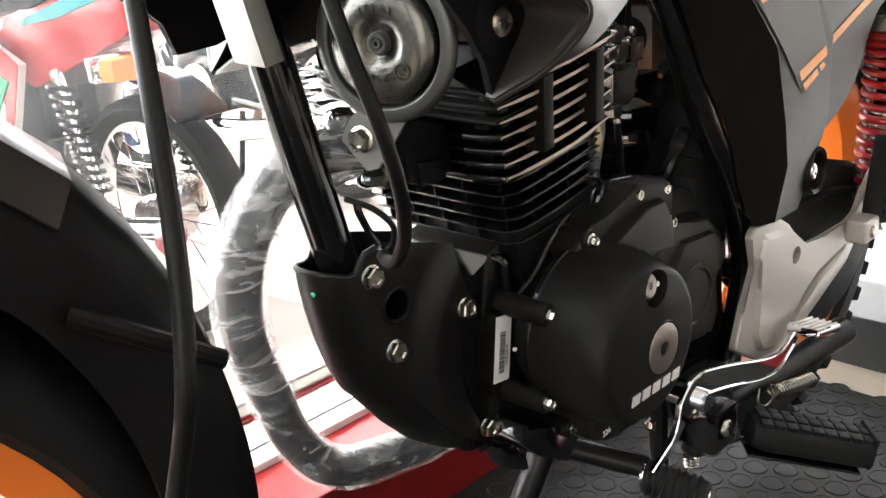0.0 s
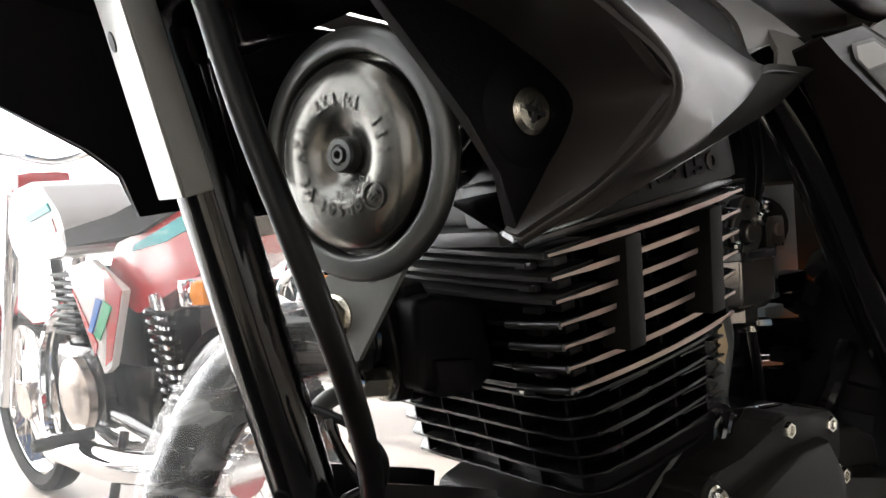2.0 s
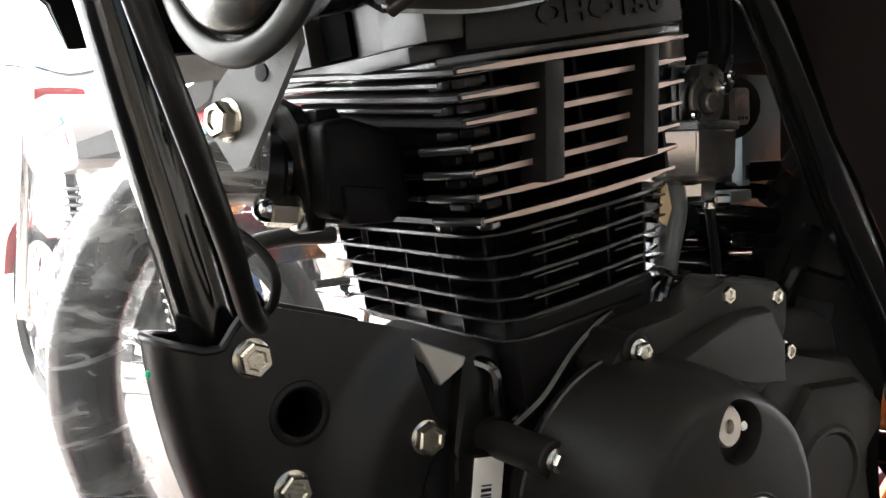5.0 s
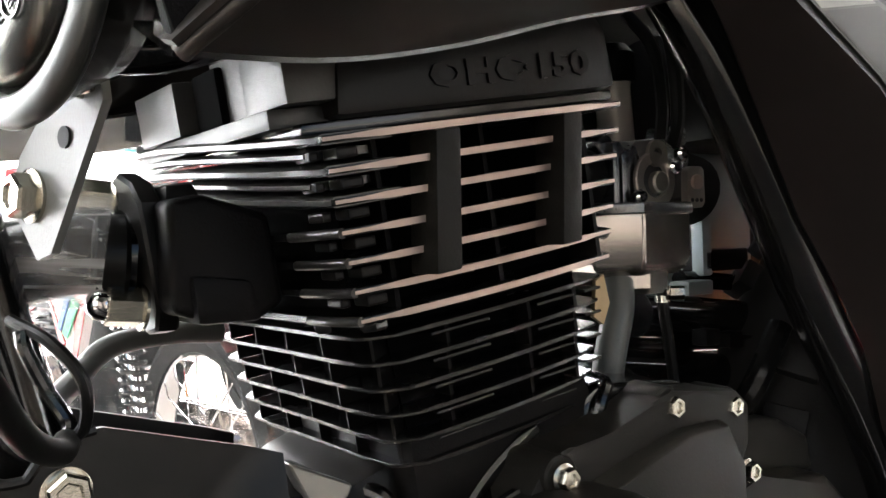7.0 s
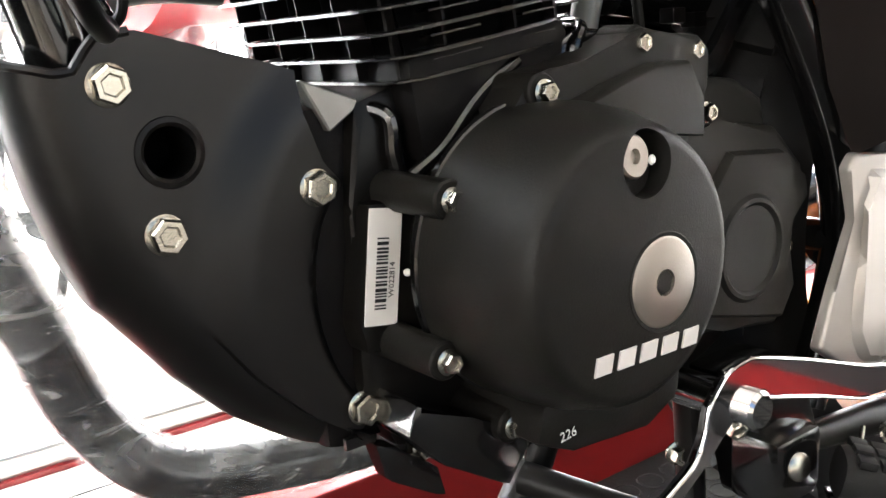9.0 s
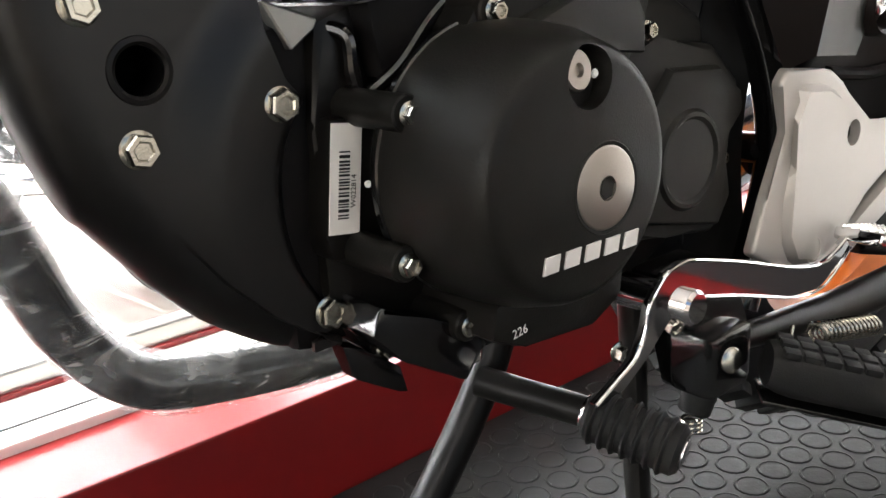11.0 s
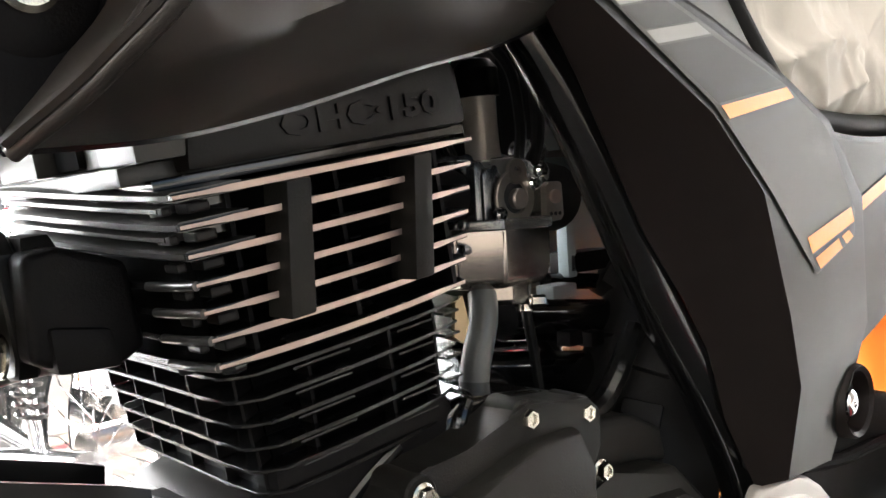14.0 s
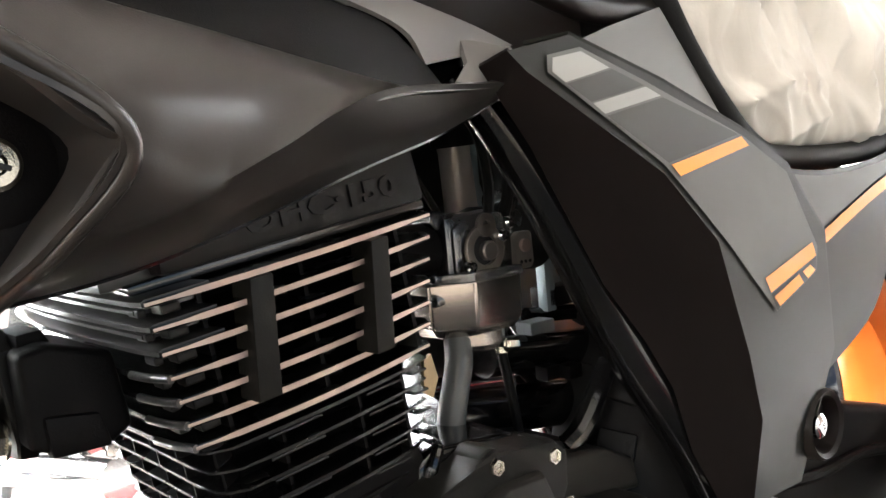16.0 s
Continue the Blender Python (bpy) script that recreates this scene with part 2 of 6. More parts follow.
def film_material(name, clear, milk):
    """Crumpled clear film: see-through between milky creases, glossy, glowing where light falls through it."""
    m = bpy.data.materials.new(name)
    m.use_nodes = True
    t = m.node_tree
    b = t.nodes["Principled BSDF"]
    co = t.nodes.new("ShaderNodeTexCoord")

    def creases(turn, scale, warp, lo, hi):
        mp = t.nodes.new("ShaderNodeMapping")
        mp.inputs["Rotation"].default_value, mp.inputs["Scale"].default_value = turn, scale
        n = t.nodes.new("ShaderNodeTexNoise")
        n.noise_type = "RIDGED_MULTIFRACTAL"
        n.inputs["Scale"].default_value, n.inputs["Detail"].default_value, n.inputs["Distortion"].default_value = 1.0, 2, warp
        n.inputs["Offset"].default_value, n.inputs["Gain"].default_value = 1.0, 1.5
        t.links.new(co.outputs["Object"], mp.inputs["Vector"])
        t.links.new(mp.outputs[0], n.inputs["Vector"])
        r = t.nodes.new("ShaderNodeMapRange")
        r.inputs["From Min"].default_value, r.inputs["From Max"].default_value = lo, hi
        t.links.new(n.outputs["Fac"], r.inputs["Value"])
        return n.outputs["Fac"], r.outputs[0]

    h1, c1 = creases((0.5, 0.7, 0.2), (11, 11, 40), 0.8, 1.1, 1.9)
    h2, c2 = creases((-0.6, 0.9, 0.4), (24, 24, 70), 1.0, 1.35, 2.1)
    broad = t.nodes.new("ShaderNodeTexNoise")
    broad.inputs["Scale"].default_value, broad.inputs["Detail"].default_value = 18, 3
    t.links.new(co.outputs["Object"], broad.inputs["Vector"])

    def math_node(kind, a, c):
        n = t.nodes.new("ShaderNodeMath")
        n.operation = kind
        t.links.new(a, n.inputs[0])
        if isinstance(c, float):
            n.inputs[1].default_value = c
        else:
            t.links.new(c, n.inputs[1])
        return n.outputs[0]

    veil = t.nodes.new("ShaderNodeMapRange")
    veil.inputs["To Min"].default_value, veil.inputs["To Max"].default_value = clear, milk
    t.links.new(math_node("MULTIPLY", math_node("MAXIMUM", c1, c2), broad.outputs["Fac"]), veil.inputs["Value"])
    b.inputs["Base Color"].default_value = (0.86, 0.84, 0.82, 1)
    b.inputs["Roughness"].default_value = 0.18
    b.inputs["Coat Weight"].default_value, b.inputs["Coat Roughness"].default_value = 0.6, 0.08
    bp = t.nodes.new("ShaderNodeBump")
    bp.inputs["Strength"].default_value, bp.inputs["Distance"].default_value = 0.5, 0.0014
    t.links.new(math_node("ADD", h1, h2), bp.inputs["Height"])
    t.links.new(bp.outputs[0], b.inputs["Normal"])
    t.links.new(bp.outputs[0], b.inputs["Coat Normal"])
    glow_through = t.nodes.new("ShaderNodeBsdfTranslucent")
    glow_through.inputs["Color"].default_value = (0.85, 0.84, 0.82, 1)
    sheet = t.nodes.new("ShaderNodeMixShader")
    sheet.inputs[0].default_value = 0.35
    t.links.new(b.outputs[0], sheet.inputs[1])
    t.links.new(glow_through.outputs[0], sheet.inputs[2])
    see = t.nodes.new("ShaderNodeBsdfTransparent")
    out = t.nodes.new("ShaderNodeMixShader")
    t.links.new(veil.outputs[0], out.inputs[0])
    t.links.new(see.outputs[0], out.inputs[1])
    t.links.new(sheet.outputs[0], out.inputs[2])
    t.links.new(out.outputs[0], t.nodes["Material Output"].inputs["Surface"])
    return m


FILM = film_material("clear_film_over_pipe", 0.09, 0.92)
MILKY = film_material("milky_film_over_pipe", 0.13, 0.98)

# ---- mesh helpers ----
V = Vector
YM = 0.505


def part(name, bm, material, parent=None, label="", smooth=35, recalc=True):
    """Links a bmesh as one mesh object, under a thing or a part."""
    if recalc:
        bmesh.ops.recalc_face_normals(bm, faces=bm.faces)
    me = bpy.data.meshes.new(name)
    bm.to_mesh(me)
    bm.free()
    for m in material if isinstance(material, (list, tuple)) else [material]:
        me.materials.append(m)
    if smooth:
        me.polygons.foreach_set("use_smooth", [True] * len(me.polygons))
        me.set_sharp_from_angle(angle=radians(smooth))
    ob = new(name, me)
    if parent is not None:
        ob.parent = parent
        if parent.type == "EMPTY":
            ob.matrix_parent_inverse = Matrix.Translation(-parent.location)
    if label:
        ob["label"] = label
    return ob


def share(name, mesh_ob, m, parent):
    """Another object on the same mesh at pose m."""
    ob = new(name, mesh_ob.data)
    ob.parent = parent
    ob.matrix_basis = m
    if parent.type == "EMPTY":
        ob.matrix_parent_inverse = Matrix.Translation(-parent.location)
    return ob


def thing(name, at, label, category, group=""):
    ob = new(name)
    ob.location = at
    ob.empty_display_size = 0.1
    return tagged(ob, label, category, group)


def bm_box(c, s, bevel=0.0, bm=None, m=None, seg=2):
    bm = bm or bmesh.new()
    g = bmesh.ops.create_cube(bm, size=1, matrix=(m or Matrix()) @ Matrix.Translation(c) @ Matrix.Diagonal((*s, 1)))
    if bevel:
        es = list({e for v in g["verts"] for e in v.link_edges})
        bmesh.ops.bevel(bm, geom=es, offset=bevel, segments=seg, affect="EDGES", profile=0.6)
    return bm


def axes_to(d):
    """A turn that takes +z to d."""
    return V(d).to_track_quat("Z", "Y").to_matrix().to_4x4()


def bm_lathe(profile, at, d, bm=None, n=40, close=True):
    """Turns a profile of (radius, height) round the axis d through at."""
    bm = bm or bmesh.new()
    m = Matrix.Translation(at) @ axes_to(d)
    rings = []
    for r, h in profile:
        if r < 1e-6:
            rings.append([bm.verts.new(m @ V((0, 0, h)))])
        else:
            rings.append([bm.verts.new(m @ V((r * math.cos(a), r * math.sin(a), h))) for a in (2 * math.pi * k / n for k in range(n))])
    for a, b in zip(rings, rings[1:]):
        if len(a) == 1 and len(b) == 1:
            continue
        for k in range(n):
            j = (k + 1) % n
            if len(a) == 1:
                bm.faces.new((a[0], b[k], b[j]))
            elif len(b) == 1:
                bm.faces.new((a[k], a[j], b[0]))
            else:
                bm.faces.new((a[k], a[j], b[j], b[k]))
    if close:
        for r in (rings[0], rings[-1]):
            if len(r) > 1:
                bm.faces.new(r)
    return bm


def bm_cyl(p, q, r, r2=None, bm=None, n=24, bevel=0.0):
    p, q = V(p), V(q)
    h = (q - p).length
    r2 = r if r2 is None else r2
    b = bevel
    prof = [(r - b, 0), (r, b), (r2, h - b), (r2 - b, h)] if b else [(r, 0), (r2, h)]
    return bm_lathe(prof, p, q - p, bm, n)


def spline(pts, per=10):
    """Points along a Catmull-Rom curve."""
    pts = [V(p) for p in pts]
    ext = [pts[0] * 2 - pts[1]] + pts + [pts[-1] * 2 - pts[-2]]
    out = []
    for k in range(1, len(ext) - 2):
        a, b, c, d = ext[k - 1 : k + 3]
        for j in range(per):
            t = j / per
            out.append(0.5 * (2 * b + (c - a) * t + (2 * a - 5 * b + 4 * c - d) * t * t + (3 * b - a - 3 * c + d) * t**3))
    out.append(pts[-1])
    return out


def bm_tube(pts, r, n=14, per=8, bm=None, flat=1.0, wobble=0.0, curve=True):
    """A tube along a curve; r is a number or a function of 0..1; wobble crumples its skin."""
    bm = bm or bmesh.new()
    path = spline(pts, per) if curve else [V(p) for p in pts]
    rings, side = [], None
    for k, p in enumerate(path):
        d = (path[min(k + 1, len(path) - 1)] - path[max(k - 1, 0)]).normalized()
        if side is None:
            side = d.orthogonal().normalized()
        side = (side - d * side.dot(d)).normalized()
        up = d.cross(side)
        rad = r(k / (len(path) - 1)) if callable(r) else r
        ring = []
        for j in range(n):
            a = 2 * math.pi * j / n
            q = rad
            if wobble:
                w = p + side * math.cos(a) * rad + up * math.sin(a) * rad
                q = rad + wobble * (noise.noise(V((w.x * 40 + 3 * a, w.y * 40, w.z * 90))) + 0.6 * noise.noise(w * 170))
            ring.append(bm.verts.new(p + side * math.cos(a) * q + up * math.sin(a) * q * flat))
        rings.append(ring)
    for a, b in zip(rings, rings[1:]):
        for j in range(n):
            i = (j + 1) % n
            bm.faces.new((a[j], a[i], b[i], b[j]))
    bm.faces.new(rings[0]), bm.faces.new(rings[-1])
    return bm


def bm_prism(outline, y0, y1, bevel=0.0, bm=None, seg=2, m=None):
    """An outline of (x, z), pushed from y0 to y1, with bevelled edges on the y0 side."""
    bm = bm or bmesh.new()
    m = m or Matrix()
    a = [bm.verts.new(m @ V((x, y0, z))) for x, z in outline]
    b = [bm.verts.new(m @ V((x, y1, z))) for x, z in outline]
    f = bm.faces.new(a)
    bm.faces.new(b[::-1])
    k = len(outline)
    for i in range(k):
        j = (i + 1) % k
        bm.faces.new((a[i], b[i], b[j], a[j]))
    if bevel:
        es = [e for e in f.edges] + [e for v in a for e in v.link_edges if e not in f.edges]
        bmesh.ops.bevel(bm, geom=list(set(es)), offset=bevel, segments=seg, affect="EDGES", profile=0.6, clamp_overlap=True)
    return bm


def face_out(bm, d):
    """Turns the faces of an open skin so that they look along d on the whole."""
    bmesh.ops.recalc_face_normals(bm, faces=bm.faces)
    if sum((f.normal * f.calc_area() for f in bm.faces), V()).dot(V(d)) < 0:
        bmesh.ops.reverse_faces(bm, faces=bm.faces)


def thicken(bm, t):
    """Gives an open skin a back at a depth of t, and rims."""
    bm.normal_update()
    old, rim = list(bm.faces), [e for e in bm.edges if e.is_boundary]
    back = {v: bm.verts.new(v.co - v.normal * t) for v in list(bm.verts)}
    for f in old:
        bm.faces.new([back[v] for v in reversed(f.verts)])
    for e in rim:
        a, b = e.verts
        bm.faces.new((a, b, back[b], back[a]))


def carve(ob, cutter):
    """Cuts a bmesh out of an object's mesh for good."""
    me = bpy.data.meshes.new("cutter")
    bmesh.ops.recalc_face_normals(cutter, faces=cutter.faces)
    cutter.to_mesh(me)
    cutter.free()
    tool = bpy.data.objects.new("cutter", me)
    scene.collection.objects.link(tool)
    mod = ob.modifiers.new("cut", "BOOLEAN")
    mod.operation, mod.object, mod.solver = "DIFFERENCE", tool, "EXACT"
    bpy.context.view_layer.update()
    made = bpy.data.meshes.new_from_object(ob.evaluated_get(bpy.context.evaluated_depsgraph_get()))
    ob.modifiers.clear()
    made.set_sharp_from_angle(angle=radians(35))
    ob.data = made
    bpy.data.objects.remove(tool)
    return ob


def bm_patch(rows, thick=0.0025, bm=None, per=6, smooth=True):
    """A skin over rows of points, each row a curve of equally many points; given a thickness."""
    bm = bm or bmesh.new()
    grid = [spline(r, per) if smooth else [V(p) for p in r] for r in rows]
    vs = [[bm.verts.new(p) for p in r] for r in grid]
    fs = []
    for a, b in zip(vs, vs[1:]):
        for k in range(len(a) - 1):
            fs.append(bm.faces.new((a[k], a[k + 1], b[k + 1], b[k])))
    if thick:
        ys = [v.co.y for r in vs for v in r]
        lo, hi, mean = min(ys), max(ys), sum(ys) / len(ys)
        face_out(bm, (0, 0, 1) if lo < YM - 0.02 and hi > YM + 0.02 else (0, -1 if mean < YM else 1, 0))
        thicken(bm, thick)
    return bm


def bm_loft(rings, bm=None):
    """A closed body through rings of equally many points."""
    bm = bm or bmesh.new()
    vs = [[bm.verts.new(p) for p in r] for r in rings]
    k = len(vs[0])
    for a, b in zip(vs, vs[1:]):
        for i in range(k):
            bm.faces.new((a[i], a[(i + 1) % k], b[(i + 1) % k], b[i]))
    bm.faces.new(vs[0]), bm.faces.new(vs[-1])
    return bm


def hexagon(af, k=6, turn=0.0):
    r = af / math.sqrt(3)
    return [(r * math.cos(turn + 2 * math.pi * i / k), r * math.sin(turn + 2 * math.pi * i / k)) for i in range(k)]


def bm_bolt(at, d, af, head, flange, turn=0.3, dish=True):
    """A hexagon flange bolt: flange, chamfered head, dished top. at is the top of its head."""
    bm = bmesh.new()
    bm_lathe([(flange, -head), (flange, -head + 0.0012), (af * 0.5, -head + 0.0022)], at, d, bm, 28)
    m = Matrix.Translation(at) @ axes_to(d)
    rings = []
    for f, h in ((1, -head + 0.001), (1, -0.0012), (0.88, 0), (0.62, 0), (0.5, -0.0012 if dish else 0)):
        rings.append([bm.verts.new(m @ V((x * f, y * f, h))) for x, y in hexagon(af, turn=turn)])
    for a, b in zip(rings, rings[1:]):
        for k in range(6):
            j = (k + 1) % 6
            bm.faces.new((a[k], a[j], b[j], b[k]))
    bm.faces.new(rings[-1])
    return bm


def text_mesh(body, size, depth, bold=0.0):
    """The letters of the built-in font as a mesh, lying in the x-y plane and raised along z."""
    cu = bpy.data.curves.new("letters", "FONT")
    cu.body, cu.size, cu.extrude, cu.align_x, cu.align_y = body, size, depth, "CENTER", "CENTER"
    cu.resolution_u, cu.offset = 2, bold
    ob = bpy.data.objects.new("letters", cu)
    scene.collection.objects.link(ob)
    bpy.context.view_layer.update()
    me = bpy.data.meshes.new_from_object(ob.evaluated_get(bpy.context.evaluated_depsgraph_get()))
    bpy.data.objects.remove(ob)
    bm = bmesh.new()
    bm.from_mesh(me)
    return bm


FACE = Matrix(((1, 0, 0, 0), (0, 0, -1, 0), (0, 1, 0, 0), (0, 0, 0, 1)))  # x-y plane to the x-z plane that faces -y
OUT = (0, -1, 0)

# ---- the showroom ----


def setting(name, bm, material, label, smooth=0):
    return tagged(part(name, bm, material, None, "", smooth), label, "", "", "structure")


setting("floor", bm_box((0.2, -0.9, -0.06), (7.0, 4.4, 0.12)), CONCRETE, "beige tiled showroom floor")
# unseen strip added to give the gear lever its red reflection
setting("red_reflection_strip", bm_box((1.345, -0.45, 0.002), (0.09, 1.3, 0.008), 0.001), REDPAINT, "red strip beside the rubber mat, added for red reflections")
floor_mat = setting("floor_mat", bm_box((0.3, -0.2, 0.002), (1.99, 1.91, 0.008), 0.001), MAT, "dark rubber floor mat with raised coin studs")
setting("ground", bm_box((0, 30, -0.225), (160, 120.0, 0.12)), PAVING, "pale sunlit paving outside the window")
# glowing sheet added for the blown-out outdoors, also lights the room
setting("backdrop", bm_box((0, 14.0, 5.0), (60, 0.1, 16)), glow("outdoors_glow", (1.0, 1.0, 1.0), 15.0), "glowing white sheet for the overexposed outdoors")
# red plinth under the window, with a white ledge
setting("plinth", bm_box((0.3, 0.86, 0.056), (6.0, 0.20, 0.116), 0.002), REDPAINT, "glossy red painted plinth under the window")
setting("window_ledge", bm_box((0.3, 0.915, 0.118), (6.0, 0.11, 0.012), 0.002), LEDGE, "white laminate ledge in front of the window")
setting("ledge_groove", bm_box((0.3, 0.893, 0.1245), (6.0, 0.003, 0.0015)), DARKBAND, "dark joint line along the ledge")
for k, (z, h, d) in enumerate(((0.137, 0.026, 0.03), (2.5, 0.06, 0.05))):
    setting("window_rail", bm_box((0.3, 0.975, z), (6.0, d, h), 0.003), RAIL, "anodised aluminium window rail")
setting("window_seal", bm_box((0.3, 0.957, 0.1265), (6.0, 0.006, 0.006)), REDPAINT, "red line below the window rail")
pane = setting("window_1", bm_box((0.3, 0.985, 1.31), (6.0, 0.006, 2.32)), GLASS, "large clear shop window pane")
pane.visible_shadow = False
setting("wall_window_top", bm_box((0.0, 1.0, 2.72), (6.8, 0.12, 0.40)), WALL, "plain wall above the window")
setting("wall_window_side", bm_box((-3.0, 1.0, 1.25), (0.6, 0.12, 2.6)), WALL, "plain wall beside the window")
# unseen slab added to keep direct sun off the motorcycle
setting("sun_block", bm_box((0.0, 1.55, 2.95), (6.8, 1.2, 0.08)), WALL, "unseen slab over the window outside, added to block the sun")
setting("ceiling", bm_box((0.2, -0.9, 2.97), (7.0, 4.4, 0.10)), CEIL, "plain white showroom ceiling")
# front opening and its pane are unseen, added to let light in
setting("wall_front", bm_box((-3.26, -2.62, 1.45), (0.12, 0.5, 2.95)), WALL, "plain showroom wall beside the added front opening")
setting("wall_front_end", bm_box((-3.26, 0.72, 1.45), (0.12, 0.6, 2.95)), WALL, "plain showroom wall between added front opening and window")
setting("wall_front_top", bm_box((-3.26, -0.98, 2.66), (0.12, 2.8, 0.52)), WALL, "plain wall over the added front opening")
front_pane = setting("front_opening_pane", bm_box((-3.26, -0.98, 1.2), (0.008, 2.8, 2.4)), GLASS, "large clear pane in the added front opening")
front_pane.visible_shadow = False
# unseen walls round an opening added for the side fill
setting("wall_side_left", bm_box((-2.2, -3.06, 1.45), (2.2, 0.12, 2.95)), WALL, "plain white showroom wall beside the added side opening")
setting("wall_side_right", bm_box((3.0, -3.06, 1.45), (1.2, 0.12, 2.95)), WALL, "plain white showroom wall beside the added side opening")
setting("wall_side_top", bm_box((0.65, -3.06, 2.66), (3.5, 0.12, 0.52)), WALL, "plain white wall over the added side opening")
# rear end: a dark step, a white platform, a wall with an added opening
setting("step", bm_box((1.46, -0.2, 0.04), (0.15, 2.3, 0.09), 0.003), DARKBAND, "dark grey tiled step")
setting("step_top", bm_box((2.4, -0.2, 0.045), (1.72, 2.3, 0.08), 0.003), LEDGE, "white tiled platform behind the step")
setting("wall_rear", bm_box((3.36, -1.95, 1.45), (0.12, 1.8, 2.95)), WALL, "plain showroom wall behind the motorcycle")
setting("wall_rear_top", bm_box((3.36, -0.05, 2.66), (0.12, 2.0, 0.52)), WALL, "plain wall over the added rear opening")
# pane of an assumed opening, added to show and let in white light
rear_pane = setting("rear_opening_pane", bm_box((3.36, -0.05, 1.21), (0.008, 2.0, 2.38)), GLASS, "clear pane in an added opening at the rear end")
rear_pane.visible_shadow = False
# second glowing sheet, added for the white behind the rear wheel
setting("backdrop_rear", bm_box((22.0, 0.0, 5.0), (0.1, 27.8, 16)), glow("rear_outdoors_glow", (1.0, 1.0, 1.0), 4.0), "glowing white sheet beyond the added rear opening")

# ---- the motorcycle ----
bike = thing("motorcycle", (0.5, YM, 0.0), "new graphite and black motorcycle with orange stripes on its centre stand", "motorcycle")


def bolt(at, parent, af=0.012, head=0.007, flange=0.0087, d=OUT, turn=0.3, material=ZINC, name="bolt"):
    return part(name, bm_bolt(V(at), V(d), af, head, flange, turn), material, parent, "", 30)


# frame
downtube = part("downtube", bm_tube([(0.318, YM, 0.84), (0.360, YM, 0.64), (0.397, YM, 0.475)], 0.0150, 28, 12), GLOSS, bike, "gloss black frame downtube")
part("gusset", bm_box((0, 0, 0), (0.030, 0.05, 0.10), 0.004, m=pose(0.368, 0.497, 0.755, 0, -12, 0)), GLOSS, downtube)
part("rear_frame_tube", bm_tube([(0.674, 0.446, 0.702), (0.711, 0.434, 0.638), (0.770, 0.432, 0.536), (0.824, 0.432, 0.460), (0.858, 0.434, 0.400), (0.872, 0.436, 0.345), (0.862, 0.438, 0.29), (0.838, 0.44, 0.23)], 0.0145, 20, 8), GLOSS, bike, "gloss black bent frame tube")
part("rear_frame_tube", bm_tube([(0.655, 0.56, 0.735), (0.700, 0.563, 0.660), (0.780, 0.568, 0.535), (0.845, 0.57, 0.44), (0.870, 0.57, 0.36), (0.835, 0.57, 0.23)], 0.0145, 16, 8), GLOSS, bike)
part("cross_tube", bm_cyl((0.69, 0.60, 0.507), (0.90, 0.545, 0.497), 0.0165), GLOSS, bike, "gloss black frame cross tube")
part("cross_tube", bm_cyl((0.87, 0.43, 0.345), (0.87, 0.58, 0.345), 0.012), GLOSS, bike)
part("top_tube", bm_cyl((0.34, YM, 0.80), (0.80, YM, 0.76), 0.018), GLOSS, bike)

# bracket of sheet steel beside the downtube
BK = Matrix.Translation((0.3365, 0.4915, 0.643)) @ Matrix.Rotation(radians(-12.6), 4, "Y") @ Matrix.Rotation(radians(-6), 4, "Z")
bracket = part("sheet_bracket", bm_box((0, 0, 0.075), (0.0025, 0.0400, 0.15), 0.0008, m=BK), SHEET, bike, "bare grey sheet steel bracket")
part("flange", bm_box((0.006, -0.0195, 0.075), (0.012, 0.0022, 0.15), 0.0006, m=BK), SHEET, bracket)
part("slot", bm_lathe([(0.0042, 0), (0.0042, 0.0006)], BK @ V((-0.0013, 0.010, 0.067)), BK.to_3x3() @ V((-1, 0, 0)), n=20), INK, bracket)

# horn, facing forward, its disc stamped with marks
HN = V((-0.955, -0.29, 0.02)).normalized()
HC = V((0.372, 0.415, 0.653))
horn = part("horn", bm_lathe([(0.0, -0.036), (0.030, -0.036), (0.036, -0.026), (0.0435, -0.014), (0.0455, -0.011), (0.0440, -0.0085), (0.0380, -0.0095), (0.0374, -0.0165), (0.0356, -0.0165), (0.0354, -0.0080), (0.0350, -0.0050), (0.0340, -0.0036), (0.0295, -0.0012), (0.0225, 0.0), (0.0175, -0.0002), (0.0140, -0.0012), (0.0110, -0.0032), (0.0090, -0.0048), (0.0075, -0.0053), (0.0, -0.0053)], HC, HN, n=96), HORN, bike, "round pressed steel horn with stamped marks", 60)
part("rim", bm_lathe([(0.0376, -0.0105), (0.0378, -0.0070), (0.0384, -0.0056), (0.0396, -0.0052), (0.0440, -0.0060), (0.0462, -0.0068), (0.0474, -0.0082), (0.0476, -0.0098), (0.0464, -0.0118), (0.0440, -0.0120)], HC, HN, n=96, close=False), HORNRIM, horn, "rolled grey rim", 60)
part("nut", bm_lathe([(0.0068, -0.0055), (0.0066, -0.0010), (0.0058, 0.0), (0.0040, 0.0), (0.0036, -0.0012), (0.0030, -0.0012), (0.0028, 0.0008), (0.0016, 0.0008), (0.0014, -0.002), (0, -0.002)], HC, HN, n=24), HORNRIM, horn)
HM = Matrix.Translation(HC) @ axes_to(HN)


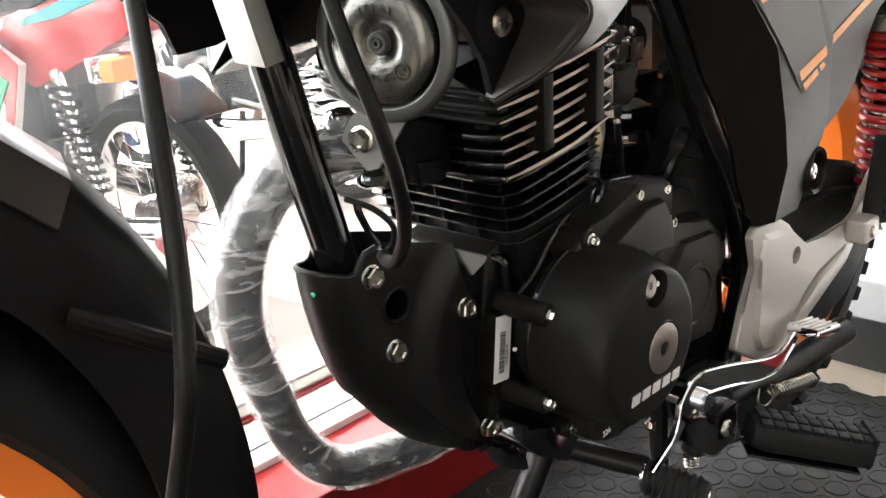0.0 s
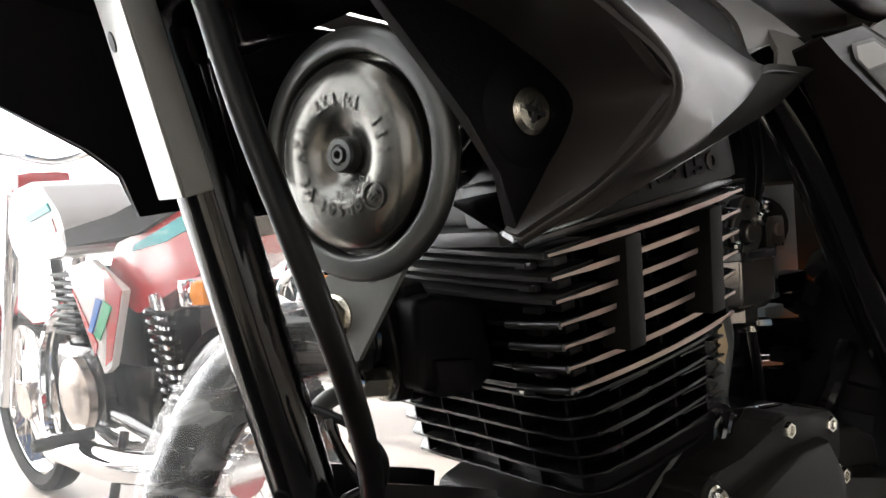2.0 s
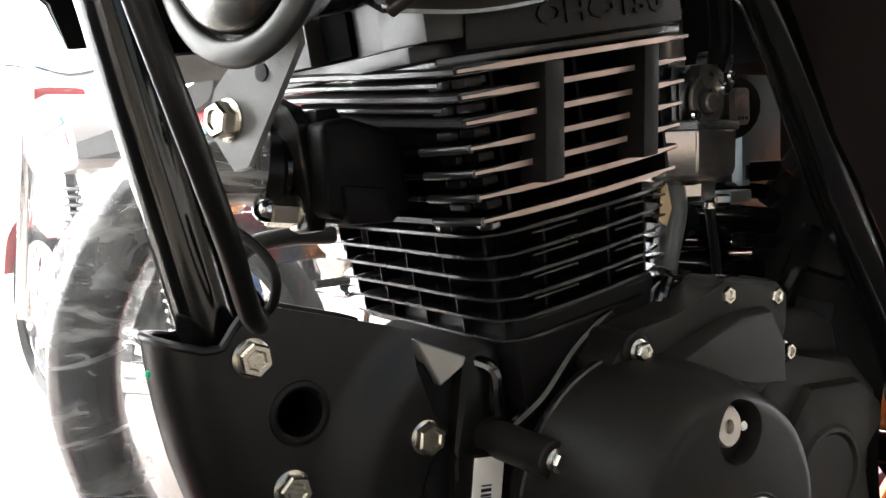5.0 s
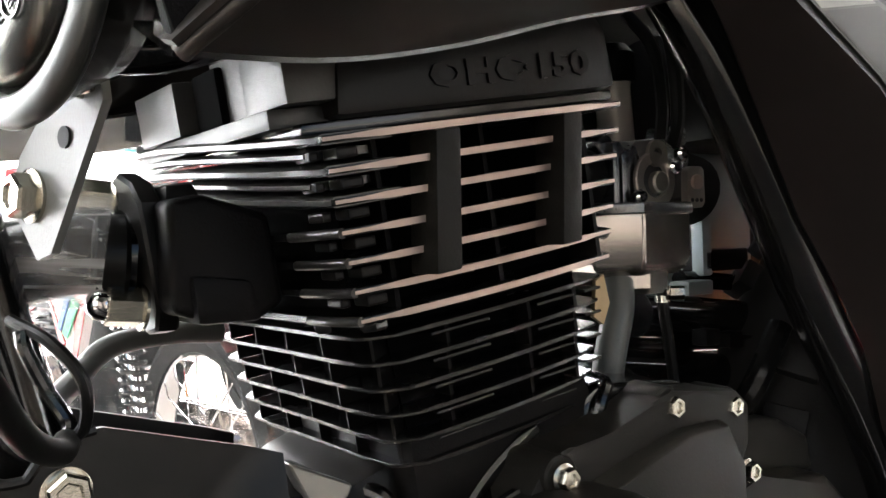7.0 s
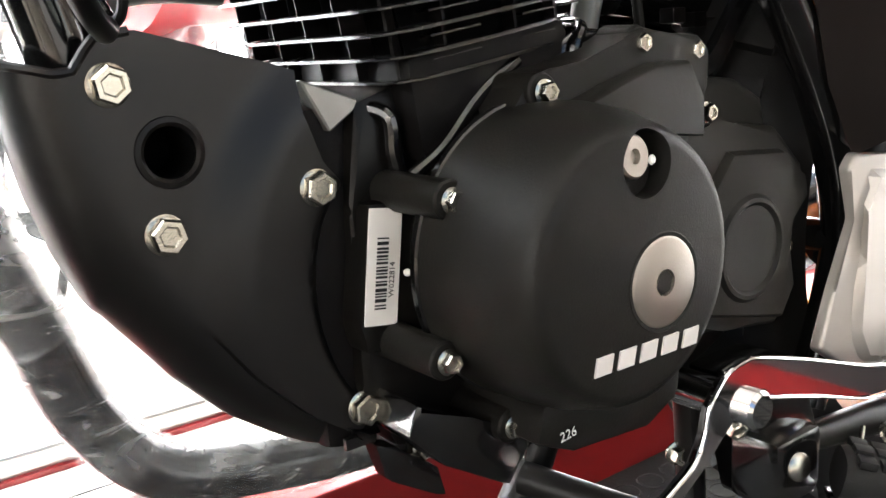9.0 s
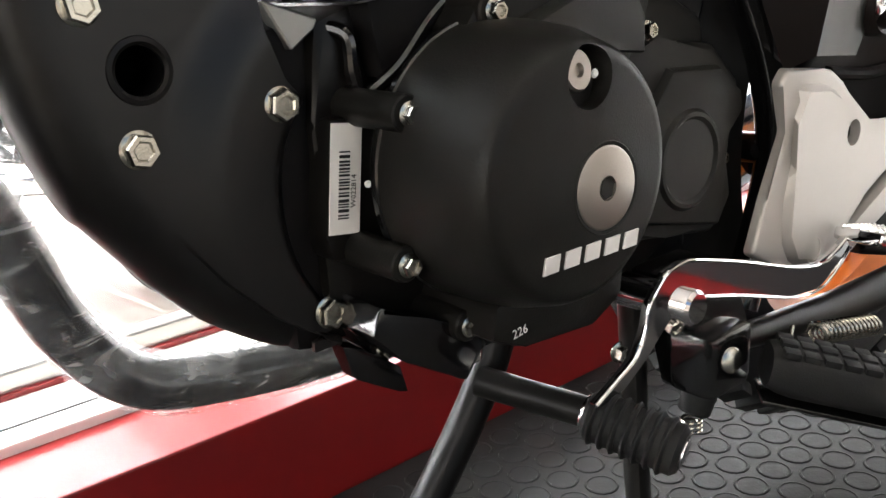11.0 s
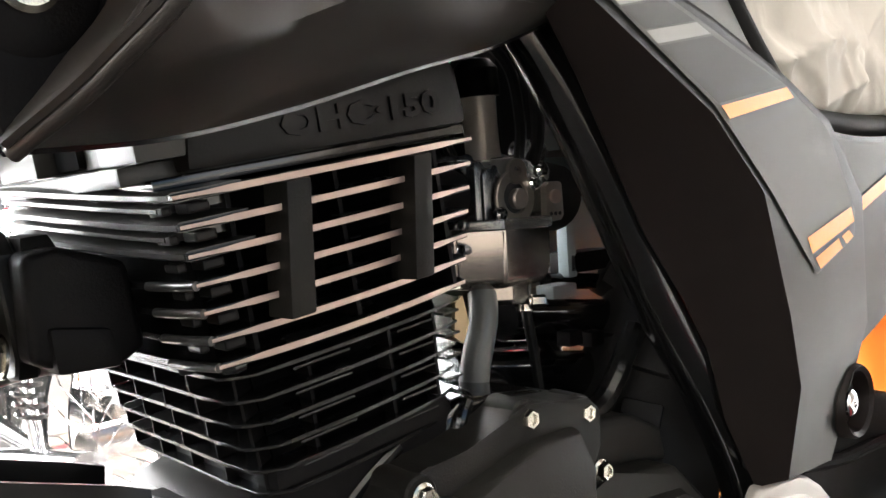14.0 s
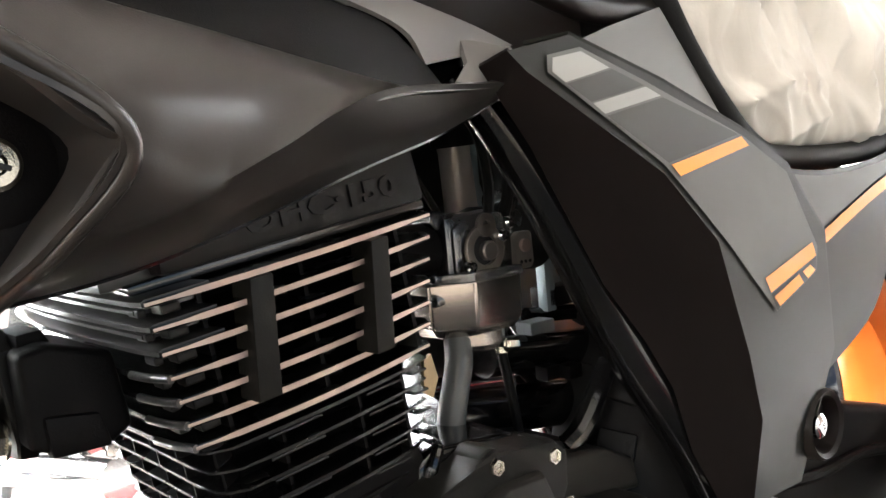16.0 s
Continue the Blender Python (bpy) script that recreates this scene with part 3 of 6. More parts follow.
def ring_text(body, radius, start, step, size, parent, outward=True):
    """Stamped letters round the horn's disc."""
    for k, ch in enumerate(body):
        if ch == " ":
            continue
        a = radians(start + k * step)
        bm = text_mesh(ch, size, 0.0002)
        m = HM @ Matrix.Translation((radius * math.cos(a), radius * math.sin(a), 0.0006)) @ Matrix.Rotation(a + (-math.pi / 2 if outward else math.pi / 2), 4, "Z")
        bmesh.ops.transform(bm, matrix=m, verts=bm.verts)
        part("stamped_letter", bm, HORN, parent, "", 0, False)


def horn_angle(world_dir):
    q = axes_to(HN).to_3x3().inverted() @ V(world_dir)
    return math.degrees(math.atan2(q.y, q.x))


H_UP, H_SIDE = horn_angle((0, 0, 1)), horn_angle((0.29, -0.955, 0))
SPIN = 1 if ((H_SIDE - H_UP + 540) % 360 - 180) > 0 else -1
ring_text("DL127", 0.0205, H_UP + 25 * SPIN, -13 * SPIN, 0.0075, horn, False)
ring_text("12V 3A", 0.0205, H_UP - 60 * SPIN, -14 * SPIN, 0.0075, horn, False)
ring_text("105dB", 0.0205, H_UP - 152 * SPIN, -13 * SPIN, 0.0075, horn, False)
ring_text("000083", 0.0150, H_UP + 130 * SPIN, 11 * SPIN, 0.0048, horn, False)
part("stamped_ring", bm_lathe([(0.0052, 0), (0.0052, 0.0008), (0.0044, 0.0008), (0.0044, 0)], HM @ V((0.0225 * math.cos(radians(H_UP + 135 * SPIN)), 0.0225 * math.sin(radians(H_UP + 135 * SPIN)), 0)), HN, n=24, close=False), HORN, horn)
bm = text_mesh("E4", 0.0052, 0.0002)
ea = radians(H_UP + 135 * SPIN)
bmesh.ops.transform(bm, matrix=HM @ Matrix.Translation((0.0225 * math.cos(ea), 0.0225 * math.sin(ea), 0.0006)) @ Matrix.Rotation(ea + math.pi / 2, 4, "Z"), verts=bm.verts)
part("stamped_letter", bm, HORN, horn, "", 0, False)
for k in range(3):  # maker's mark as plain bars
    a = radians(H_UP + (62 + 14 * k) * SPIN)
    part("stamped_bar", bm_box((0, 0, 0), (0.0055, 0.0012, 0.0006), 0.0002, m=HM @ Matrix.Translation((0.0215 * math.cos(a), 0.0215 * math.sin(a), 0.0006)) @ Matrix.Rotation(a, 4, "Z")), HORN, horn, "", 0)

# horn bracket: a plate that faces forward, and its bolt
side, up = V((0.29, -0.955, 0)), V((0, 0, 1))


def on_horn_plane(s, z, out=0.0):
    """A point of the bracket's plane: s towards the bike's left, z height, out towards the front."""
    return V((0.391, 0.455, 0.0)) + side * s + up * z + HN * out


bm = bmesh.new()
ol = [(-0.012, 0.602), (0.036, 0.640), (0.040, 0.615), (0.006, 0.570), (-0.003, 0.568), (-0.020, 0.588)]
fa = [bm.verts.new(on_horn_plane(s, z, 0.0)) for s, z in ol]
fb = [bm.verts.new(on_horn_plane(s, z, -0.003)) for s, z in ol]
bm.faces.new(fa), bm.faces.new(fb[::-1])
for i in range(6):
    bm.faces.new((fa[i], fb[i], fb[(i + 1) % 6], fa[(i + 1) % 6]))
hbr = part("horn_bracket", bm, GREYCAST, bike, "grey steel horn bracket", 20)
bolt(on_horn_plane(-0.004, 0.589, 0.008), hbr, 0.013, 0.008, 0.009, HN)
part("slot", bm_lathe([(0.0035, 0), (0.0035, 0.0008)], on_horn_plane(0.018, 0.606, 0.0), HN, n=16), INK, hbr)
bolt(on_horn_plane(0.036, 0.622, 0.0), hbr, 0.008, 0.008, 0.0055, V((0.3, -0.95, 0)))

# cables and hoses at the front
part("cable", bm_tube([(0.29, 0.385, 0.80), (0.313, 0.383, 0.70), (0.321, 0.378, 0.66), (0.331, 0.372, 0.62), (0.345, 0.376, 0.58), (0.362, 0.395, 0.545), (0.378, 0.422, 0.518), (0.392, 0.448, 0.5065), (0.397, 0.459, 0.5075)], 0.0045, 14, 8), HOSE, bike, "black breather hose looped beside the downtube")
part("hose_end", bm_tube([(0.397, 0.458, 0.507), (0.3985, 0.463, 0.513), (0.393, 0.466, 0.524), (0.387, 0.4665, 0.538), (0.386, 0.467, 0.545)], 0.0026, 10, 8), GLOSS, bike)
part("hose", bm_tube([(0.384, 0.476, 0.548), (0.393, 0.458, 0.541), (0.401, 0.450, 0.528), (0.402, 0.455, 0.513), (0.398, 0.462, 0.507)], 0.0022, 10, 8), HOSE, bike)
part("hose", bm_tube([(0.395, 0.53, 0.500), (0.42, 0.56, 0.512), (0.44, 0.575, 0.525), (0.47, 0.585, 0.528), (0.50, 0.59, 0.526)], 0.0055, 12, 8), DECALGREY, bike, "thin grey cable behind the mount")

# front engine mount: one folded pressing round the downtube's foot
FRONT = [(0.507, 0.3665), (0.490, 0.3675), (0.472, 0.3700), (0.449, 0.3745), (0.426, 0.3810), (0.403, 0.3900), (0.381, 0.402), (0.352, 0.423), (0.326, 0.448), (0.310, 0.469), (0.302, 0.481)]


def lerp_table(tab, z):
    tab = sorted(tab)
    for (a, b), (c, d) in zip(tab, tab[1:]):
        if z <= c:
            k = max(0.0, min(1.0, (z - a) / (c - a)))
            return b + (d - b) * k
    return tab[-1][1]


CRANK = V((0.590, 0.390))
HOLE = V((0.4218, 0.4565))


def mount_y(x, z):
    """The plate's height: flat, with a pressed collar round the crankcase."""
    r = (V((x, z)) - CRANK).length
    k = max(0.0, min(1.0, (0.168 - r) / 0.030))
    dip = max(0.0, min(1.0, (0.112 - r) / 0.012))
    return 0.4785 - 0.0065 * (k * k * (3 - 2 * k)) + 0.012 * dip


def mount_top(x):
    return lerp_table([(0.350, 0.5005), (0.366, 0.4955), (0.380, 0.4915), (0.3875, 0.4925), (0.3905, 0.4985), (0.396, 0.5045), (0.413, 0.507), (0.470, 0.4905), (0.500, 0.480)], x)


def mount_rear(z):
    return 0.590 - math.sqrt(max(0.0, 0.098**2 - (z - 0.390) ** 2)) if abs(z - 0.390) < 0.098 else 0.59


bm = bmesh.new()
NZ, NS = 66, 60
grid = []
for i in range(NZ + 1):
    f = i / NZ
    row = []
    zb = 0.302
    for j in range(NS + 1):
        s = j / NS
        z = zb + (0.5065 - zb) * f
        xf = lerp_table(FRONT, z)
        xr = min(0.500, mount_rear(z), lerp_table([(0.30, 0.51), (0.452, 0.500), (0.462, 0.490), (0.486, 0.482)], z)) if z > 0.31 else 0.487
        if s < 0.22:  # rounded nose from the middle to the side
            a = (s / 0.22) * math.pi / 2
            x = xf + 0.030 * (1 - math.sin(a)) * 0 + 0.030 * (1 - math.cos(a)) - 0.006
            y = YM - 0.0265 * math.sin(a)
        else:
            k = (s - 0.22) / 0.78
            x = xf + 0.024 + (xr - xf - 0.024) * k
            y = mount_y(x, z)
        z = zb + (mount_top(x) - zb) * f
        row.append(bm.verts.new((x, y, z)))
    grid.append(row)
rim_line = [v.co.copy() for v in grid[-1][: int(NS * 0.40)]]
fs = []
for a, b in zip(grid, grid[1:]):
    for j in range(NS):
        fs.append(bm.faces.new((a[j], a[j + 1], b[j + 1], b[j])))
fs = list(bm.faces)
mirror = bmesh.ops.duplicate(bm, geom=bm.verts[:] + bm.edges[:] + fs)
for v in [g for g in mirror["geom"] if isinstance(g, bmesh.types.BMVert)]:
    v.co.y = 2 * YM - v.co.y
bmesh.ops.remove_doubles(bm, verts=bm.verts, dist=0.0004)
bm.verts.ensure_lookup_table()
face_out(bm, (-1, 0, 0))
thicken(bm, 0.0028)
mount = part("engine_mount", bm, MOUNT, bike, "satin black pressed steel engine mount plate", 40)
carve(mount, bm_cyl((HOLE.x, 0.455, HOLE.y), (HOLE.x, 0.49, HOLE.y), 0.0112, n=32))
part("hole_collar", bm_lathe([(0.0112, -0.004), (0.0112, 0.0002), (0.0128, 0.0012), (0.0150, 0.0008), (0.0158, -0.001)], (HOLE.x, 0.4785, HOLE.y), OUT, n=36, close=False), SATIN, mount)
rim_line = [V((p.x, 2 * YM - p.y, p.z)) for p in rim_line[:0:-1]] + rim_line
part("rolled_rim", bm_tube([p + V((0.001, 0, 0)) for p in rim_line], 0.0021, 8, 1, curve=False), MOUNT, mount)
# sleeve blackened for the shade inside the hole
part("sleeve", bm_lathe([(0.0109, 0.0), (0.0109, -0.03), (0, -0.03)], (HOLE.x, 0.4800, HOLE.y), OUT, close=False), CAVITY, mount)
for at in ((0.400, 0.471, 0.486), (0.415, 0.471, 0.4225), (0.4855, 0.4655, 0.433), (0.4990, 0.4630, 0.3215)):
    bolt(at, mount, 0.0142, 0.0078, 0.0090, turn=0.2 + at[0] * 9)
part("paint_dot", bm_lathe([(0.0018, 0), (0.0012, 0.0006)], (0.3582, 0.4906, 0.484), (-0.85, -0.53, 0), n=10), BIKEGREEN, mount)

# ---- engine ----
TS, TC = 0.1392, 0.9903


def eng(u, y, w):
    """From the cylinder's own frame, leaning 8 degrees forward."""
    return V((u * TC - w * TS, y, u * TS + w * TC))


EM = Matrix(((TC, 0, -TS, 0), (0, 1, 0, 0), (TS, 0, TC, 0), (0, 0, 0, 1)))


YC = 0.530  # middle of the cylinder's plan


def whole_plan(half):
    """A half plan, from the front middle round the left side to the rear middle, and its mirror image."""
    return half + [(u, 2 * YC - v) for u, v in half[-2:0:-1]]


def head_plan(f, n=14, cut=False):
    """Half the plan of a head fin; f runs from the top fin to the lowest."""
    u0, u1, v0 = 0.5545 + 0.0088 * f, 0.7070 - 0.0100 * f, 0.4165 + 0.0095 * f
    pts = [(u0 - 0.0055, YC), (u0 - 0.0050, v0 + 0.034), (u0 - 0.0035, v0 + 0.018), (u0 - 0.0005, v0 + 0.0050)]
    if cut:
        pts = [(u0 + 0.018, YC), (u0 + 0.018, v0 + 0.044), (u0 - 0.0025, v0 + 0.018), (u0 - 0.0005, v0 + 0.0050)]
    for k in range(n + 1):
        g = k / n
        pts.append((u0 + (u1 - u0) * g, v0 + 0.002 - 0.005 * math.sin(math.pi * min(1, g * 1.05)) ** 0.8 + 0.006 * g * g))
    return pts + [(u1 + 0.004, v0 + 0.016), (u1 + 0.008, YC)]


def barrel_plan(f, n=8):
    """Half the plan of a cylinder fin: flat front, blunt corner, straight side."""
    uf, v0, u1 = 0.5715 + 0.0110 * f, 0.4375 + 0.0085 * f, 0.7030 - 0.0090 * f
    pts = [(uf, YC), (uf - 0.0005, v0 + 0.035), (uf, v0 + 0.0135), (uf + 0.0035, v0 + 0.0080), (uf + 0.0115, v0 + 0.0015)]
    for k in range(1, n):
        g = k / n
        pts.append((uf + 0.0115 + (u1 - uf - 0.0115) * g, v0 + 0.0015 - 0.0020 * math.sin(math.pi * g) + 0.0060 * g * g))
    return pts + [(u1, v0 + 0.0105), (u1 + 0.003, v0 + 0.026), (u1 + 0.004, YC)]


def bm_fin(half, w, thick, bare=False, bm=None):
    """A cooling fin; its machined left edge takes the second material."""
    full = whole_plan(half)
    bm = bmesh.new()
    top = [bm.verts.new(eng(u, v, w + thick / 2)) for u, v in full]
    bot = [bm.verts.new(eng(u, v, w - thick / 2)) for u, v in full]
    bm.faces.new(top), bm.faces.new(bot[::-1])
    k = len(full)
    for i in range(k):
        j = (i + 1) % k
        f = bm.faces.new((top[i], bot[i], bot[j], top[j]))
        if bare and 4 <= i < len(half) - 3:
            f.material_index = 1
    es = [e for e in bm.edges if len(e.link_faces) == 2 and any(len(f.verts) > 8 for f in e.link_faces)]
    bmesh.ops.bevel(bm, geom=es, offset=thick * 0.22, segments=1, affect="EDGES")
    return bm


# crankcase
crank = part("crankcase", bm_prism([(0.505, 0.470), (0.500, 0.42), (0.498, 0.33), (0.515, 0.295), (0.60, 0.272), (0.74, 0.270), (0.815, 0.30), (0.83, 0.36), (0.815, 0.43), (0.76, 0.468), (0.70, 0.482), (0.60, 0.482), (0.53, 0.478)], 0.467, 0.560, 0.006), SATIN, bike, "satin black crankcase")
part("cylinder_base", bm_box((0.640, YM, 0.386), (0.104, 0.108, 0.052), 0.008, m=EM), PLASTIC, crank)
part("rib", bm_tube([(0.512, 0.474, 0.468), (0.521, 0.463, 0.462), (0.522, 0.462, 0.445), (0.526, 0.462, 0.430)], 0.004, 10), GLOSS, crank)
part("rib", bm_tube([(0.592, 0.452, 0.484), (0.566, 0.452, 0.467), (0.544, 0.452, 0.446), (0.526, 0.454, 0.434)], 0.0038, 10), GLOSS, crank)
# pale grey of the lug stands in for window light on it
bm = bm_loft([[V((0.4835, 0.476 + d, 0.4820)), V((0.5065, 0.4645 + d, 0.4715)), V((0.5045, 0.4645 + d, 0.4670)), V((0.4935, 0.4695 + d, 0.4575))] for d in (0.0, 0.010)])
bmesh.ops.bevel(bm, geom=list(bm.edges), offset=0.0008, segments=1, affect="EDGES")
part("lug", bm, SHEET, crank, "lug, paled for window light", 20)
part("front_block", bm_box((0.505, YM, 0.385), (0.050, 0.060, 0.17), 0.008), PLASTIC, crank)
part("lower_tab", bm_prism([(0.500, 0.303), (0.512, 0.298), (0.536, 0.279), (0.540, 0.262), (0.534, 0.264), (0.507, 0.281)], 0.462, 0.476, 0.001), GLOSS, crank)
part("lower_edge", bm_prism([(0.501, 0.316), (0.507, 0.331), (0.538, 0.312), (0.572, 0.300), (0.575, 0.288), (0.561, 0.270), (0.522, 0.294)], 0.434, 0.475, 0.003), GLOSS, crank)
part("top_bridge", bm_prism([(0.616, 0.476), (0.622, 0.492), (0.634, 0.4985), (0.690, 0.4930), (0.714, 0.484), (0.720, 0.47), (0.63, 0.465)], 0.4500, 0.55, 0.007, seg=4), GLOSS, crank)
part("bridge_rib", bm_tube([(0.626, 0.4495, 0.478), (0.630, 0.4475, 0.491), (0.637, 0.452, 0.4985), (0.640, 0.47, 0.4995)], 0.0035, 10), GLOSS, crank)
part("pan", bm_box((0.635, 0.505, 0.290), (0.13, 0.08, 0.05), 0.01), GLOSS, crank)
part("drain_plug", bm_bolt(V((0.592, 0.470, 0.262)), V((0, 0, -1)), 0.017, 0.010, 0.011), ZINC, crank)
part("label_pad", bm_prism([(0.494, 0.366), (0.503, 0.424), (0.535, 0.424), (0.535, 0.35), (0.497, 0.352)], 0.4568, 0.48, 0.003), SATIN, crank)
LAB = Matrix.Translation((0.5078, 0.4560, 0.3935)) @ Matrix.Rotation(radians(8), 4, "Y") @ FACE
label = part("label", bm_box((0, 0, 0), (0.0185, 0.056, 0.0008), 0.0004, m=LAB), PAPER, crank, "white paper label with a printed bar code", 0)
rnd = random.Random(4)
y = -0.020
while y < 0.014:
    w = rnd.choice((0.0007, 0.0007, 0.0011, 0.0016))
    part("printed_bar", bm_box((-0.001, y + w / 2, 0.0006), (0.0062, w, 0.0004), m=LAB), INK, label, "", 0)
    y += w + rnd.choice((0.0006, 0.0008, 0.0012))
bm = text_mesh("W022814", 0.0042, 0.0001)
bmesh.ops.transform(bm, matrix=LAB @ Matrix.Translation((0.0048, -0.006, 0.0006)) @ Matrix.Rotation(radians(90), 4, "Z"), verts=bm.verts)
part("printed_number", bm, INK, label, "", 0, False)
part("paint_dot", bm_lathe([(0.0020, 0), (0.0014, 0.001)], (0.5195, 0.4535, 0.389), (-0.6, -0.8, 0), n=12), WHITEPAINT, crank)

# lower cylinder: six black fins with upright ribs and short half fins between them
PITCH = 0.0113
# core blackened for the shade in the fin gaps
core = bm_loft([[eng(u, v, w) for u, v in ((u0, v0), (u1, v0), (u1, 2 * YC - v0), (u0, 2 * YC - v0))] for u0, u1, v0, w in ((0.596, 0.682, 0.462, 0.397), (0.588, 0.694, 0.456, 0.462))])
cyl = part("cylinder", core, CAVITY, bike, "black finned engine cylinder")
for k in range(6):
    part("fin", bm_fin(barrel_plan(k / 5), 0.4565 - PITCH * k, 0.0017), FIN, cyl)
for k in range(5):
    f = k / 5
    uf, v0 = 0.5715 + 0.011 * f, 0.4375 + 0.0085 * f
    w = 0.4565 - PITCH * (k + 0.5)
    for v in (0.590, 0.556, 0.521, 0.486):
        part("rib", bm_box((uf + 0.009, v, w), (0.014, 0.0010, PITCH - 0.002), m=EM), PLASTIC, cyl, "", 0)
    part("rib", bm_box((0, 0, 0), (0.014, 0.0014, PITCH - 0.002), m=EM @ Matrix.Translation((uf + 0.013, v0 + 0.0185, w)) @ Matrix.Rotation(radians(35), 4, "Z")), PLASTIC, cyl, "", 0)
    for u in (0.612, 0.6565, 0.684):
        part("rib", bm_box((u, v0 + 0.0155, w), (0.0018, 0.013, PITCH - 0.002), m=EM), PLASTIC, cyl, "", 0)
    for u, d in ((0.6185, 0.030), (0.6715, 0.022), (0.6945, 0.010)):
        part("half_fin", bm_box((u, v0 + 0.0145, w + 0.0008), (d, 0.014, 0.0014), 0.0004, m=EM), FIN, cyl, "", 0)
part("base_flange", bm_box((0.640, YC, 0.3955), (0.100, 0.150, 0.0050), 0.001, m=EM), FIN, cyl)

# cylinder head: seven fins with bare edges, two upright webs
# head core blackened likewise, for shade behind its fins
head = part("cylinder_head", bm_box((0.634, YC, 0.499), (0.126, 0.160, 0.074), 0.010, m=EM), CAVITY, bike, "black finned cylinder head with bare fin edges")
for k in range(7):
    part("fin", bm_fin(head_plan(k / 6, cut=k < 3), 0.5335 - 0.0111 * k, 0.0026, True), (FIN, ALU), head)
for k in (0.0, 0.5, 1.0, 1.5, 2.0):  # thick front fins over the exhaust port, rising a little towards the front
    u0, v0 = 0.5545 + 0.0088 * k / 6, 0.4165 + 0.0095 * k / 6
    inset = 0.003 if k % 1 else 0.0
    line = [(u0 - 0.0035 + inset, v0 + 0.018, 0.001), (u0 - 0.008 + inset, v0 + 0.050, 0.0035), (u0 - 0.014 + inset, 0.511, 0.0075), (u0 - 0.016 + inset, 0.545, 0.0100), (u0 - 0.013 + inset, 0.590, 0.0115), (u0 + 0.004, 0.620, 0.0115)]
    if not k % 1:
        line = [(u0 - 0.0005, v0 + 0.0045, 0.0)] + line
    w = 0.5335 - 0.0111 * k
    outer, inner = [eng(u, v, w + d) for u, v, d in line], [eng(u + 0.030, v, w + d) for u, v, d in line]
    top = V((-TS, 0, TC)) * (0.0015 if k % 1 else 0.0019)
    rows = [[p - top * 0.5 for p in outer], [p + (q - p) * 0.05 - top for p, q in zip(outer, inner)], [p - top for p in inner], [p + top for p in inner], [p + (q - p) * 0.05 + top for p, q in zip(outer, inner)], [p + top * 0.5 for p in outer]]
    bm = bmesh.new()
    vs = [[bm.verts.new(p) for p in spline(r, 5)] for r in rows]
    for a, b in zip(vs, vs[1:] + vs[:1]):
        for i in range(len(a) - 1):
            bm.faces.new((a[i], a[i + 1], b[i + 1], b[i]))
    for end in (0, -1):
        bm.faces.new([r[end] for r in vs])
    part("front_fin", bm, LIP, head, "", 50)
for k in range(3, 7):  # rounded front edges beside the port
    plan = head_plan(k / 6)[1:5]
    part("fin_lip", bm_tube([eng(u, v, 0.5335 - 0.0111 * k) for u, v in plan], 0.0019, 10, 4), LIP, head, "", 60)
for k in range(6):  # short casting stubs behind the bare tips
    u0, v0 = head_plan((k + 0.5) / 6)[4]
    part("stub", bm_box((u0 + 0.0115, v0 + 0.0105, 0.5335 - 0.0111 * (k + 0.45)), (0.009, 0.011, 0.0042), 0.001, m=EM), SATIN, head, "", 0)
    part("stub", bm_box((u0 + 0.0020, v0 + 0.0185, 0.5335 - 0.0111 * (k + 0.45)), (0.004, 0.012, 0.0036), 0.001, m=EM), SATIN, head, "", 0)
for top, low in (((0.5980, 0.6093), (0.5890, 0.6005)), ((0.6615, 0.6715), (0.6515, 0.6620))):
    part("web", bm_prism([(top[0], 0.5318), (top[1], 0.5318), (low[1], 0.4795), (low[0], 0.4795)], 0.4122, 0.430, 0.0012, m=EM), COVER, head)
for k in range(6):
    w = 0.5335 - 0.0111 * (k + 0.5)
    for u in (0.583, 0.634, 0.690):
        part("rib", bm_box((u, 0.444, w), (0.0022, 0.022, 0.0090), m=EM), PLASTIC, head, "", 0)
for u, v in ((0.5665, 0.462), (0.575, 0.441)):
    part("stud_nut", bm_bolt(eng(u, v, 0.4605), V((-TS, 0, TC)) * -1, 0.010, 0.005, 0.006), GLOSS, head)
port = part("exhaust_port", bm_prism([(0.438, 0.546), (0.437, 0.588), (0.450, 0.5905), (0.4770, 0.5825), (0.4825, 0.5475), (0.472, 0.541), (0.445, 0.5435)], 0.4700, 0.545, 0.004, seg=3), PLASTIC, head, "black exhaust port block")
part("lower_boss", bm_prism([(0.444, 0.560), (0.468, 0.557), (0.472, 0.5410), (0.446, 0.5410)], 0.4665, 0.50, 0.003), PLASTIC, port)
part("upper_lug", bm_prism([(0.441, 0.586), (0.441, 0.5945), (0.452, 0.5955), (0.456, 0.588)], 0.484, 0.515, 0.002), PLASTIC, port)

cover = part("rocker_cover", bm_prism([(0.566, 0.541), (0.570, 0.566), (0.590, 0.582), (0.695, 0.582), (0.706, 0.566), (0.708, 0.541)], 0.4260, 0.620, 0.004, m=EM), SATIN, bike, "satin black rocker cover with raised letters")
# front blocks paler than the cover, standing in for window light
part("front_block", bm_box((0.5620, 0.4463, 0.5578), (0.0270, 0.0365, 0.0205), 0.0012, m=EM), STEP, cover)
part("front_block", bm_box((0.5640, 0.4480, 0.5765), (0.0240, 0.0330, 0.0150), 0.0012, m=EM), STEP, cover)
